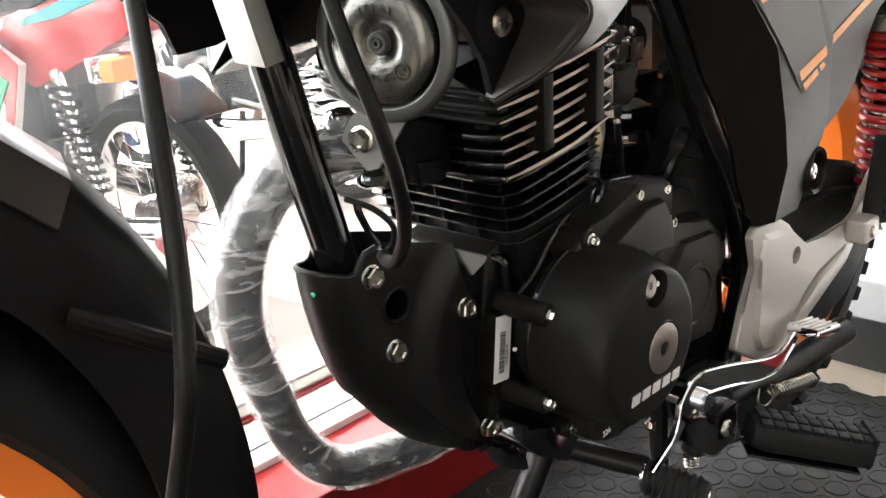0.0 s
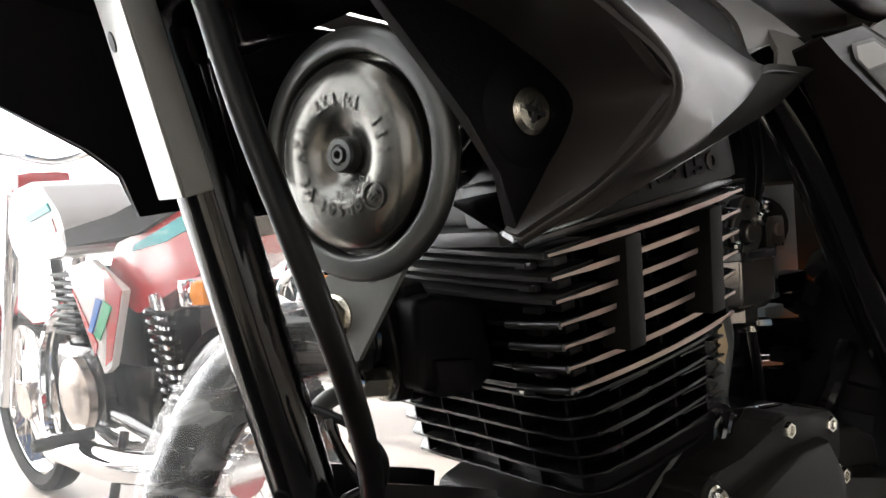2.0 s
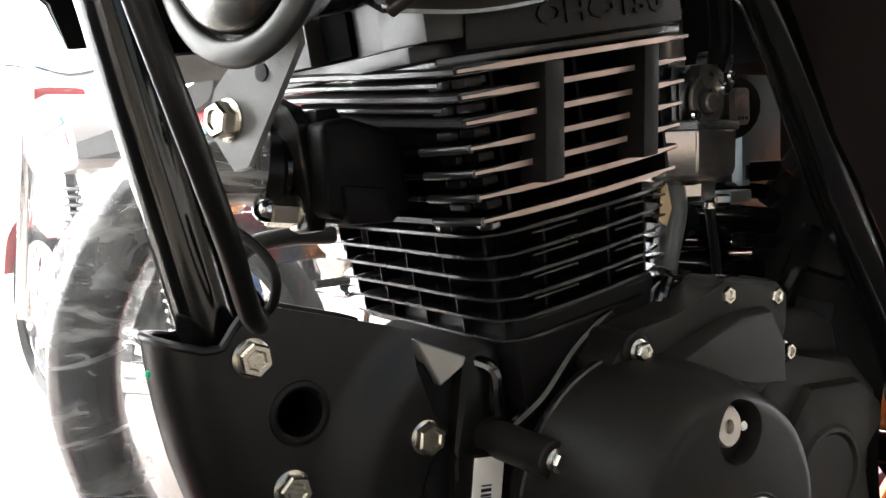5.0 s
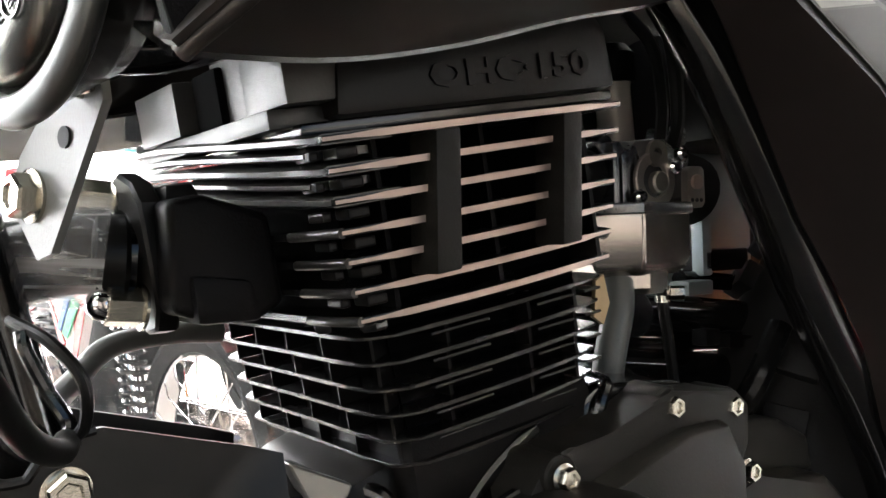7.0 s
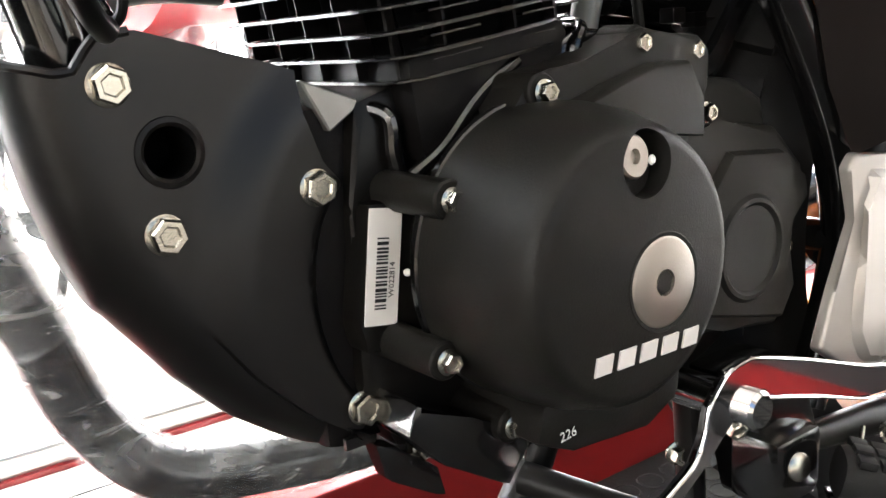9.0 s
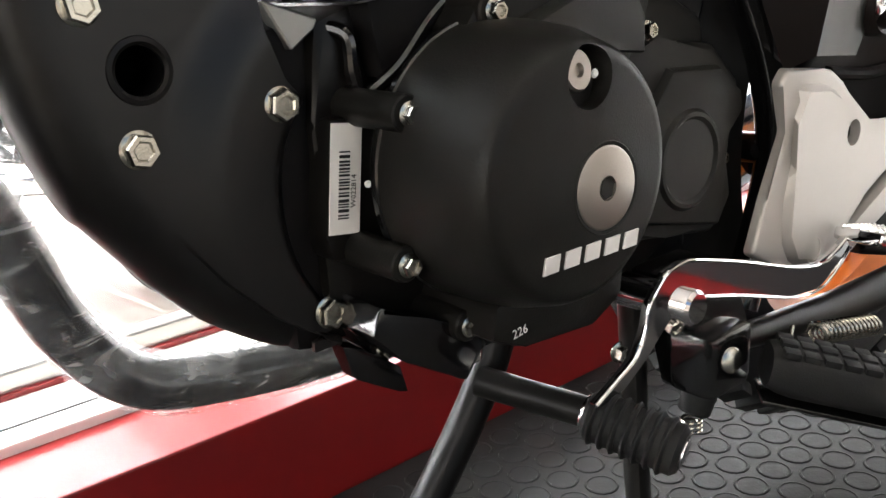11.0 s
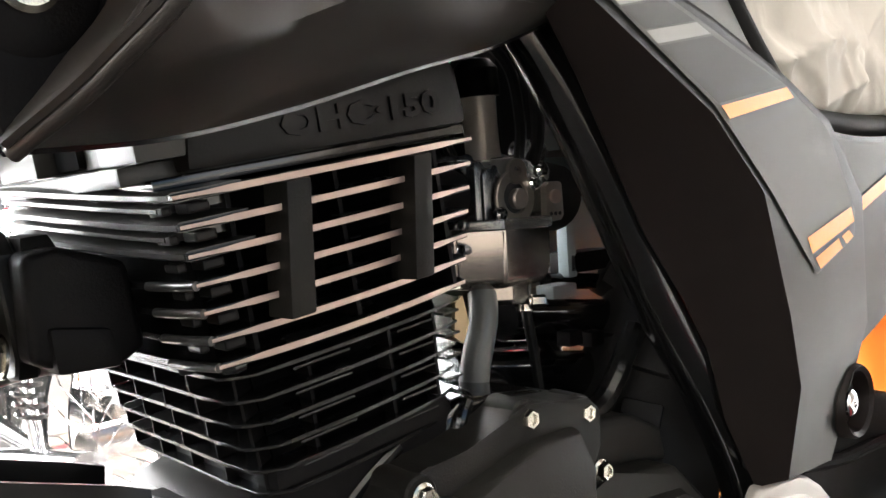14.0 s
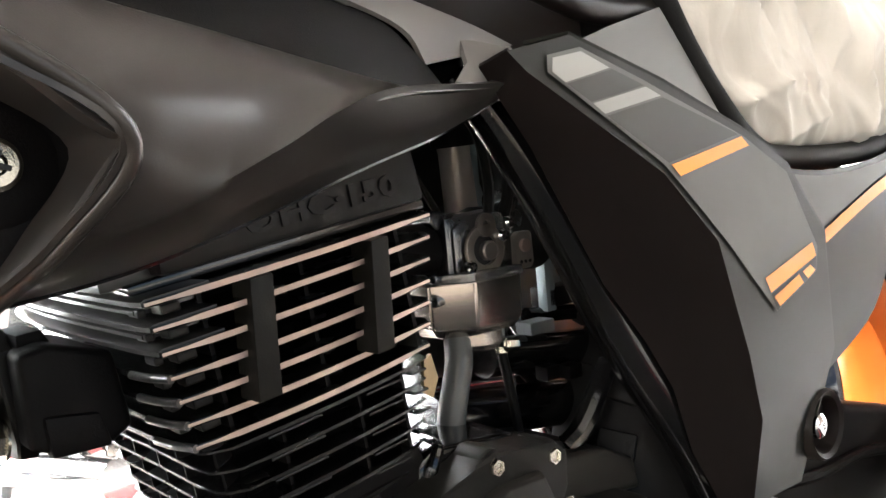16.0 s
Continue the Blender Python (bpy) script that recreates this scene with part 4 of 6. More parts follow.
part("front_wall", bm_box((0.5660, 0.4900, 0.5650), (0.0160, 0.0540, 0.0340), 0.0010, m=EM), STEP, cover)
# black block put where the cover has only a shaded gap
part("recess_shade", bm_box((0.5600, 0.5180, 0.5610), (0.0120, 0.0290, 0.0250), 0.0030, m=EM), CAVITY, cover)
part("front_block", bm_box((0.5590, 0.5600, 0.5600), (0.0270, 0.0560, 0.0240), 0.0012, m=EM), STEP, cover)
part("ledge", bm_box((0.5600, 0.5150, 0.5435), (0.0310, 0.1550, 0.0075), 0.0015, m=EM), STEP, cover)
part("gasket_line", bm_box((0.632, YC, 0.5385), (0.156, 0.196, 0.0045), 0.001, m=EM), GLOSS, cover)
bm = text_mesh("OHC\u00b7150", 0.0160, 0.0011, 0.0006)
bmesh.ops.transform(bm, matrix=EM @ Matrix.Translation((0.6495, 0.4258, 0.5525)) @ FACE @ Matrix.Diagonal((1.30, 0.86, 1, 1)), verts=bm.verts)
part("raised_letters", bm, SATIN, cover, "", 0, False)

# exhaust: flange, dome nuts, wrapped pipe
OVAL = [(0.4865, 0.546), (0.4855, 0.566), (0.4865, 0.588), (0.494, 0.596), (0.510, 0.601), (0.525, 0.596), (0.532, 0.582), (0.532, 0.556), (0.523, 0.541), (0.506, 0.536), (0.493, 0.538)]
bm = bm_loft([[V((0.4310 + (0.591 - z) * 0.13 + d, 0.508 + (y - 0.508) * k, 0.567 + (z - 0.567) * k)) for y, z in OVAL] for d, k in ((0.0, 0.95), (0.0012, 1.0), (0.0082, 1.0), (0.0095, 0.96))])
flange = part("exhaust_flange", bm, SATIN, bike, "black oval exhaust flange", 30)
for at in ((0.4235, 0.4985, 0.5492), (0.419, 0.520, 0.592)):
    part("dome_nut", bm_lathe([(0, 0.0105), (0.003, 0.0100), (0.0055, 0.0078), (0.0066, 0.004)], V(at) + V((0.0005, 0, 0)), (-1, 0, 0.12), n=20), CHROME, flange)
    part("nut", bm_bolt(V(at) + V((-0.003, 0, 0)), V((-1, 0, 0.12)), 0.0138, 0.0150, 0.0092), ZINC, flange)
part("pipe_collar", bm_cyl((0.4330, 0.509, 0.5675), (0.4190, 0.5115, 0.5685), 0.0172, bevel=0.002), SATIN, flange)
PIPE = [(0.438, 0.511, 0.568), (0.410, 0.520, 0.570), (0.378, 0.538, 0.556), (0.354, 0.558, 0.512), (0.350, 0.575, 0.460), (0.362, 0.592, 0.408), (0.382, 0.604, 0.358), (0.401, 0.608, 0.305), (0.437, 0.607, 0.259), (0.494, 0.602, 0.243), (0.60, 0.598, 0.234), (0.80, 0.60, 0.238), (0.95, 0.62, 0.25)]
pipe = part("exhaust_pipe", bm_tube(PIPE, 0.0175, 20, 10), GLOSS, bike, "exhaust pipe wound in crumpled clear plastic film", 60)
LINE = spline(PIPE, 24)
for a, b, film, r in ((10, 132, MILKY, 0.0222), (128, 146, MILKY, 0.0220), (144, 288, FILM, 0.0205)):
    part("film", bm_tube(LINE[a:b], r, 36, 1, wobble=0.0011, curve=False), film, pipe, "crumpled clear plastic film", 60)
part("pipe_stub", bm_cyl((0.436, 0.510, 0.568), (0.402, 0.519, 0.570), 0.0150, n=24), CARBDARK, bike)
part("silencer", bm_tube([(0.93, 0.62, 0.25), (1.0, 0.63, 0.26), (1.45, 0.65, 0.34)], lambda s: 0.03 + 0.015 * min(1, s * 5), 20, 6), GLOSS, bike)

# left engine cover
CX, CZ = 0.584, 0.392
alt = part("generator_cover", bm_lathe([(0.0, 0.0), (0.056, 0.0), (0.0600, -0.0008), (0.0625, -0.003), (0.0652, -0.008), (0.0705, -0.026), (0.0730, -0.045), (0.0738, -0.070), (0.0610, -0.071), (0.0600, -0.104)], (CX, 0.3655, CZ), OUT, n=96), COVER, bike, "matt black round engine cover with silver letters", 40)
part("upper_lobe", bm_prism([(0.565, 0.462), (0.577, 0.4775), (0.592, 0.4795), (0.612, 0.482), (0.640, 0.4905), (0.654, 0.4965), (0.672, 0.4925), (0.700, 0.4905), (0.710, 0.482), (0.709, 0.462), (0.690, 0.430), (0.640, 0.400), (0.58, 0.42)], 0.4245, 0.470, 0.004), COVER, alt)
# pad in a paler grey than the cover, for light on its upturned face
bm = bm_loft([[V((0.646 + (x - 0.646) * k, 0.4010 + d + (z - 0.432) * 0.32, 0.455 + (z - 0.455) * k)) for x, z in ((0.600, 0.462), (0.628, 0.4700), (0.656, 0.4765), (0.682, 0.4765), (0.686, 0.458), (0.678, 0.439), (0.654, 0.442), (0.634, 0.447), (0.602, 0.450))] for d, k in ((0.030, 1.10), (0.006, 1.05), (0.0012, 1.0), (0.0, 0.95))])
part("raised_pad", bm, COVER2, alt, "", 30)
part("lower_lobe", bm_prism([(0.560, 0.322), (0.555, 0.303), (0.580, 0.292), (0.635, 0.288), (0.660, 0.300), (0.665, 0.345), (0.60, 0.34)], 0.405, 0.470, 0.006), COVER, alt)
part("timing_plug", bm_lathe([(0.0205, -0.004), (0.0215, -0.0005), (0.0208, 0.0006), (0.0200, 0.0010), (0.0062, 0.0010)], (0.599, 0.3655, 0.3835), OUT, n=48, close=False), BRONZE, alt, "satin bronze-grey screw plug with a hexagon socket")
bm = bmesh.new()
m = Matrix.Translation((0.599, 0.3645, 0.3835)) @ axes_to(OUT)
ra = [bm.verts.new(m @ V((x, y, 0.0))) for x, y in hexagon(0.0108, turn=0.2)]
rb = [bm.verts.new(m @ V((x, y, -0.006))) for x, y in hexagon(0.0104, turn=0.2)]
for i in range(6):
    bm.faces.new((ra[i], rb[i], rb[(i + 1) % 6], ra[(i + 1) % 6]))
bm.faces.new(rb)
part("socket", bm, BRONZE, alt, "", 20, False)
part("plug_seat", bm_lathe([(0.0215, 0.0002), (0.0230, 0.0004), (0.0238, -0.0004)], (0.599, 0.3655, 0.3835), OUT, n=48, close=False), COVER, alt)
# inspection plug in its round pocket
carve(alt, bm_lathe([(0.0, -0.009), (0.0135, -0.009), (0.0150, -0.002), (0.0165, 0.010), (0.0, 0.010)], (0.5885, 0.3660, 0.4385), V((0.06, -1, 0.12)), n=40))
part("inspection_plug", bm_lathe([(0.0098, -0.012), (0.0098, 0.0), (0.0088, 0.0012), (0.0034, 0.0012), (0.0028, -0.001), (0, -0.001)], (0.5825, 0.3682, 0.4422), V((0.06, -1, 0.12)), n=32), BRONZE, alt, "dull bright inspection screw")
part("paint_dot", bm_lathe([(0.0024, 0), (0.0016, 0.001)], (0.5965, 0.3700, 0.4390), OUT, n=10), WHITEPAINT, alt)
# the maker's name as five plain raised shapes
for k in range(5):
    part("raised_shape", bm_prism([(-0.0062, -0.0042), (0.0042, -0.0042), (0.0062, 0.0042), (-0.0042, 0.0042)], -0.0006, 0.001, 0.0002, m=pose(0.559 + 0.0145 * k, 0.3652, 0.3545 - 0.0003 * k)), LETTER, alt, "", 0)
for at, q in (((0.5205, 0.4105, 0.4275), (0.520, 0.47, 0.4275)), ((0.513, 0.4105, 0.3555), (0.513, 0.47, 0.3555)), ((0.5815, 0.4155, 0.4690), (0.5815, 0.46, 0.469)), ((0.654, 0.4215, 0.488), (0.654, 0.45, 0.488)), ((0.698, 0.4225, 0.4820), (0.698, 0.45, 0.482)), ((0.559, 0.4215, 0.306), (0.559, 0.47, 0.306)), ((0.530, 0.462, 0.290), (0.530, 0.50, 0.290))):
    part("boss", bm_cyl((at[0], at[1] + 0.0065, at[2]), q, 0.0092, 0.0098, bevel=0.001), COVER, alt)
    bolt(at, alt, 0.0088, 0.0062, 0.0062, turn=at[0] * 20)
part("edge_bead", bm_lathe([(0.0735, -0.066), (0.0748, -0.067), (0.0748, -0.0705), (0.0610, -0.0725)], (CX, 0.3655, CZ), OUT, n=80, close=False), GLOSS, alt)

bm = text_mesh("226", 0.0075, 0.0001)
bmesh.ops.transform(bm, matrix=Matrix.Translation((0.5740, 0.4040, 0.3045)) @ Matrix.Rotation(radians(-6), 4, "Y") @ FACE, verts=bm.verts)
part("painted_number", bm, WHITEPAINT, alt, "", 0, False)

# chain sprocket cover
spc = part("sprocket_cover", bm_prism([(0.690, 0.440), (0.706, 0.442), (0.723, 0.436), (0.745, 0.4365), (0.782, 0.433), (0.812, 0.406), (0.816, 0.386), (0.795, 0.368), (0.803, 0.330), (0.788, 0.303), (0.735, 0.312), (0.690, 0.318)], 0.4300, 0.480, 0.006, seg=3), COVER2, bike, "dark grey cast sprocket cover with a round recess")
bm = bm_loft([[V((0.752 + (x - 0.752) * k, y, 0.365 + (z - 0.365) * k)) for x, z in ((0.704, 0.330), (0.703, 0.380), (0.716, 0.401), (0.733, 0.4195), (0.783, 0.4155), (0.806, 0.398), (0.808, 0.386), (0.788, 0.368), (0.796, 0.330), (0.784, 0.312))] for y, k in ((0.436, 1.08), (0.4285, 1.045), (0.4245, 1.01), (0.4238, 0.985))])
part("raised_face", bm, COVER2, spc, "", 30)
part("recess_rim", bm_lathe([(0.0345, -0.001), (0.0310, 0.0022), (0.0285, 0.0024), (0.0262, 0.0003), (0.0, 0.0003)], (0.749, 0.4238, 0.362), OUT, n=48, close=False), COVER2, spc)
part("upper_case", bm_prism([(0.700, 0.440), (0.706, 0.458), (0.735, 0.466), (0.772, 0.462), (0.800, 0.448), (0.806, 0.425)], 0.4520, 0.500, 0.006, seg=3), COVER2, spc)
bolt((0.815, 0.440, 0.349), spc, 0.0088, 0.006, 0.0062)
bolt((0.712, 0.424, 0.447), spc, 0.0088, 0.006, 0.0062)

# carburettor
carb = part("carburettor", bm_box((0.713, 0.514, 0.599), (0.050, 0.046, 0.042), 0.005), CARBDARK, bike, "cast alloy carburettor with a black drain tube")
part("body_rim", bm_prism([(0.692, 0.612), (0.704, 0.620), (0.726, 0.622), (0.742, 0.612), (0.745, 0.588), (0.692, 0.584)], 0.4885, 0.50, 0.003), CARBDARK, carb)
# silver paint instead of bare casting, standing in for window light
part("slide_housing", bm_lathe([(0.0135, 0), (0.0135, 0.004), (0.0118, 0.006), (0.0112, 0.046), (0.0118, 0.050)], (0.7520, 0.550, 0.614), (-0.05, 0, 1), n=28), SILVER, carb, "bright slide housing")
part("housing_cap", bm_lathe([(0.0150, 0), (0.0155, 0.004), (0.0150, 0.018), (0.010, 0.024), (0, 0.026)], (0.7490, 0.550, 0.664), (-0.05, 0, 1), n=28), PLASTIC, carb)


def bowl_ring(z, k, cx=0.712, cy=0.508):
    """The bowl's plan, faceted on its outer corner, scaled by k about its middle."""
    plan = [(0.7385, 0.4825), (0.7000, 0.4815), (0.6770, 0.4985), (0.6760, 0.5330), (0.7440, 0.5330), (0.7440, 0.4890)]
    return [V((cx + (x - cx) * k, cy + (y - cy) * k, z)) for x, y in plan]


bm = bm_loft([bowl_ring(0.5795, 1.0), bowl_ring(0.5530, 0.985), bowl_ring(0.5465, 0.86), bowl_ring(0.5450, 0.78)])
bmesh.ops.bevel(bm, geom=list(bm.edges), offset=0.0012, segments=2, affect="EDGES")
part("float_bowl", bm, CARB, carb, "pale alloy float bowl", 30)
bm = bm_loft([bowl_ring(0.5855, 1.06), bowl_ring(0.5790, 1.06)])
bmesh.ops.bevel(bm, geom=list(bm.edges), offset=0.001, segments=1, affect="EDGES")
part("bowl_flange", bm, CARBDARK, carb)
bm = bm_loft([[V((0.7155 + r * math.cos(a), 0.500 + 0.8 * r * math.sin(a), z)) for a in (2 * math.pi * k / 8 + 0.4 for k in range(8))] for r, z in ((0.0185, 0.548), (0.0180, 0.538), (0.0150, 0.5345), (0.008, 0.5340))])
part("drain_boss", bm, CARB, carb, "", 25)
part("drain_screw", bm_bolt(V((0.7385, 0.488, 0.5335)), V((0.7, -0.7, 0)), 0.007, 0.010, 0.0045), ZINC, carb)
part("tube_clip", bm_lathe([(0.0048, -0.002), (0.0048, 0.002)], (0.7315, 0.4985, 0.530), (0.05, 0, 1), n=12, close=False), ZINC, carb)
part("drain_tube", bm_tube([(0.731, 0.4985, 0.536), (0.733, 0.499, 0.522), (0.738, 0.500, 0.500), (0.746, 0.503, 0.462)], 0.0034, 10), HOSE, carb)
# throttle lever plate: a ring with an ear, and its pivot
part("lever_plate", bm_lathe([(0.0096, 0.0), (0.0158, 0.0), (0.0158, 0.002), (0.0152, 0.0026), (0.0100, 0.0026), (0.0096, 0.0022), (0.0096, 0.0)], (0.7135, 0.4865, 0.5975), OUT, n=36, close=False), BRONZE, carb)
part("lever_ear", bm_lathe([(0.0032, 0.0), (0.0075, 0.0), (0.0075, 0.0026), (0.0032, 0.0026), (0.0032, 0.0)], (0.7155, 0.4862, 0.6125), OUT, n=24, close=False), BRONZE, carb)
# black disc for the shade inside the lever ring
part("lever_shadow_plate", bm_lathe([(0.0100, 0.0), (0, 0.0004)], (0.7135, 0.4868, 0.5975), OUT, n=24), INK, carb)
part("lever_pivot", bm_lathe([(0.0062, -0.003), (0.0062, 0.002), (0.0052, 0.003), (0, 0.003)], (0.7160, 0.4850, 0.5965), OUT, n=24), BRONZE, carb)
for at in ((0.6990, 0.4815, 0.5885), (0.7270, 0.4815, 0.6050), (0.7335, 0.4815, 0.6125)):
    screw = part("screw", bm_lathe([(0.0042, -0.003), (0.0042, 0.0), (0.003, 0.0015), (0, 0.0015)], at, OUT, n=16), CHROME, carb)
    for turn in (25, 115):
        part("slot", bm_box((0, 0, 0), (0.0042, 0.0006, 0.0008), m=Matrix.Translation(V(at) + V((0, -0.0016, 0))) @ Matrix.Rotation(radians(turn), 4, "Y")), INK, screw, "", 0)
part("adjuster_plate", bm_prism([(0.7360, 0.5835), (0.7365, 0.6030), (0.7400, 0.6055), (0.7490, 0.6055), (0.7510, 0.6035), (0.7515, 0.5850), (0.7490, 0.5820), (0.7385, 0.5815)], 0.4815, 0.4860, 0.0010), BRONZE, carb)
part("adjuster_screw", bm_lathe([(0.0042, 0), (0.0042, 0.002), (0.003, 0.0025), (0, 0.002)], (0.7435, 0.4815, 0.5965), OUT, n=16), ALU, carb)
for k in range(3):
    part("drilled_spot", bm_lathe([(0.0012, 0), (0.0012, 0.0005)], (0.7398 + 0.0038 * k, 0.4814, 0.5862), OUT, n=8), INK, carb)
bm = text_mesh("N", 0.0080, 0.0006, 0.0003)
bmesh.ops.transform(bm, matrix=Matrix.Translation((0.7020, 0.4790, 0.5815)) @ FACE, verts=bm.verts)
part("raised_letter", bm, CARB, carb, "", 0, False)
part("intake_stub", bm_cyl((0.690, 0.512, 0.600), (0.650, 0.508, 0.602), 0.0165, bevel=0.002), PLASTIC, carb)
for z in (0.583, 0.569):
    part("side_screw", bm_cyl((0.684, 0.496, z), (0.674, 0.490, z + 0.001), 0.0030, bevel=0.0008), CARBDARK, carb)
for at, r in (((0.752, 0.50, 0.625), 0.008), ((0.760, 0.505, 0.612), 0.007), ((0.690, 0.498, 0.618), 0.006)):
    part("casting_boss", bm_cyl(at, V(at) + V((0, 0.02, 0)), r, bevel=0.001), CARBDARK, carb)
part("link_wire", bm_tube([(0.700, 0.49, 0.69), (0.712, 0.482, 0.670), (0.718, 0.482, 0.640), (0.718, 0.484, 0.620)], 0.0035, 8), HOSE, carb)
part("vent_hose", bm_tube([(0.742, 0.50, 0.61), (0.752, 0.50, 0.64), (0.745, 0.50, 0.69), (0.72, 0.50, 0.73)], 0.0045, 10), HOSE, carb)
part("overflow_hose", bm_tube([(0.697, 0.500, 0.542), (0.692, 0.495, 0.528), (0.684, 0.494, 0.505), (0.680, 0.496, 0.480)], 0.0088, 14), PINK, carb, "grey rubber hose")
part("air_boot", bm_tube([(0.735, 0.520, 0.600), (0.775, 0.530, 0.598), (0.80, 0.535, 0.595)], 0.023, 20), RUBBER, carb)
part("gasket_tab", bm_prism([(0.634, 0.547), (0.639, 0.550), (0.6425, 0.536), (0.638, 0.526), (0.632, 0.530)], 0.452, 0.4545), GASKET, carb)

# dark parts behind: air box, tray, swing-arm pivot
part("air_box", bm_box((0.880, 0.545, 0.665), (0.150, 0.10, 0.080), 0.012), PLASTIC, bike, "black plastic air box")
part("inner_guard", bm_box((0.872, 0.600, 0.600), (0.150, 0.008, 0.150), 0.003), PALEINNER, bike, "inner guard, paled for window light")
# sheet added to close off the bright window behind the carburettor
part("lower_backing", bm_box((0.855, 0.601, 0.492), (0.230, 0.008, 0.080), 0.003), INNER, bike, "dark grey sheet added to close the view behind")
part("guard_rib", bm_box((0.818, 0.540, 0.568), (0.010, 0.010, 0.060), 0.002), PALEINNER, bike)
part("guard_block", bm_box((0.838, 0.545, 0.548), (0.046, 0.020, 0.015), 0.002), PLASTIC, bike)
part("glossy_tube", bm_cyl((0.690, 0.53, 0.489), (0.865, 0.53, 0.463), 0.0165), GLOSS, bike)
for k in range(4):
    part("connector", bm_box((0.785 + 0.022 * k, 0.512, 0.502 - 0.0035 * k), (0.013, 0.012, 0.010), 0.001), PLASTIC, bike)
part("strut", bm_tube([(0.752, 0.47, 0.463), (0.772, 0.47, 0.474), (0.802, 0.47, 0.510)], 0.0075, 10, 4), GLOSS, bike)
part("stay_bar", bm_cyl((0.800, 0.545, 0.537), (0.905, 0.545, 0.526), 0.0060), GLOSS, bike)
part("brace_tube", bm_cyl((0.742, 0.530, 0.5185), (0.895, 0.530, 0.4995), 0.0140), GLOSS, bike, "gloss black brace tube")
part("connector", bm_box((0.792, 0.528, 0.532), (0.024, 0.016, 0.009), 0.0015), INNER, bike)
part("starter_motor", bm_cyl((0.672, 0.575, 0.525), (0.79, 0.575, 0.523), 0.0225, bevel=0.003), SATIN, bike, "satin black starter motor")
part("wire", bm_tube([(0.655, 0.49, 0.70), (0.68, 0.488, 0.712), (0.705, 0.47, 0.705), (0.735, 0.45, 0.715)], 0.0025, 8), HOSE, bike)
part("green_wire", bm_tube([(0.712, 0.55, 0.675), (0.722, 0.548, 0.685), (0.73, 0.545, 0.695)], 0.002, 8), BIKEGREEN, bike)
# dark sheet added to hide the bright outdoors behind the slide housing
part("upper_backing", bm_box((0.745, 0.602, 0.690), (0.21, 0.010, 0.150), 0.003), PLASTIC, bike)
part("engine_hanger", bm_prism([(0.52, 0.66), (0.70, 0.69), (0.69, 0.74), (0.50, 0.74)], 0.47, 0.54, 0.004), GLOSS, bike)
part("coil_pipe", bm_tube([(0.375, 0.47, 0.645), (0.42, 0.46, 0.640), (0.455, 0.455, 0.648), (0.48, 0.46, 0.672)], 0.0095, 14), GLOSS, bike, "gloss black pipe above the head")

# tank shroud, left and right
CREST_A = [(0.325, 0.325, 0.734), (0.385, 0.330, 0.720), (0.411, 0.332, 0.7145), (0.443, 0.338, 0.7065)]
NOTCH_A = [(0.325, 0.322, 0.716), (0.378, 0.314, 0.699), (0.408, 0.312, 0.6865), (0.438, 0.313, 0.664)]
CREST_B = [(0.443, 0.338, 0.7065), (0.485, 0.350, 0.700), (0.540, 0.368, 0.6915), (0.590, 0.385, 0.685), (0.632, 0.399, 0.6855), (0.672, 0.412, 0.6935)]
CREASE_B = [(0.421, 0.329, 0.637), (0.453, 0.3245, 0.6420), (0.494, 0.3300, 0.658), (0.524, 0.3410, 0.671), (0.572, 0.3680, 0.6835), (0.668, 0.4020, 0.6885)]
LOW_B = [(0.405, 0.356, 0.619), (0.456, 0.370, 0.624), (0.511, 0.385, 0.636), (0.571, 0.393, 0.653), (0.6245, 0.403, 0.6665), (0.678, 0.418, 0.684)]


def between(p, q, k):
    return [tuple(u + (v - u) * k for u, v in zip(a, b)) for a, b in zip(p, q)]


def inward(row, dy, dz):
    return [(x, y + dy, z + dz) for x, y, z in row]


def flip(rows, side):
    return [[(x, y if side < 0 else 2 * YM - y, z) for x, y, z in r] for r in rows]


def shroud_mesh(side):
    """The wing: a flat upper face round the notch, a soft crease, and a face below that turns under."""
    middle = [NOTCH_A[-1], (0.470, 0.3260, 0.671), (0.517, 0.3470, 0.680), (0.560, 0.3680, 0.6840)] + between(CREST_B, CREASE_B, 0.5)[4:]
    crest, notch = spline(CREST_A + CREST_B[1:], 8), spline(NOTCH_A + middle[1:], 8)
    crease, low = spline(CREASE_B, 8), spline(LOW_B, 8)
    crest, notch, crease, low = [[tuple(p) for p in row] for row in (crest, notch, crease, low)]
    mid = notch[24:]
    upper = [inward(crest, 0.010, 0.003), inward(crest, 0.003, 0.0015), crest, inward(between(crest, notch, 0.5), -0.0010, 0), notch]
    lower = [mid, between(mid, crease, 0.5), between(mid, crease, 0.92), between(crease, low, 0.10), between(crease, low, 0.6), low, inward(low, 0.004, -0.0005)]
    bm = bm_patch(flip(upper, side), 0, smooth=False)
    bm_patch(flip(lower, side), 0, bm, smooth=False)
    bmesh.ops.remove_doubles(bm, verts=bm.verts, dist=0.0003)
    face_out(bm, (0, side, 0))
    thicken(bm, 0.003)
    return bm


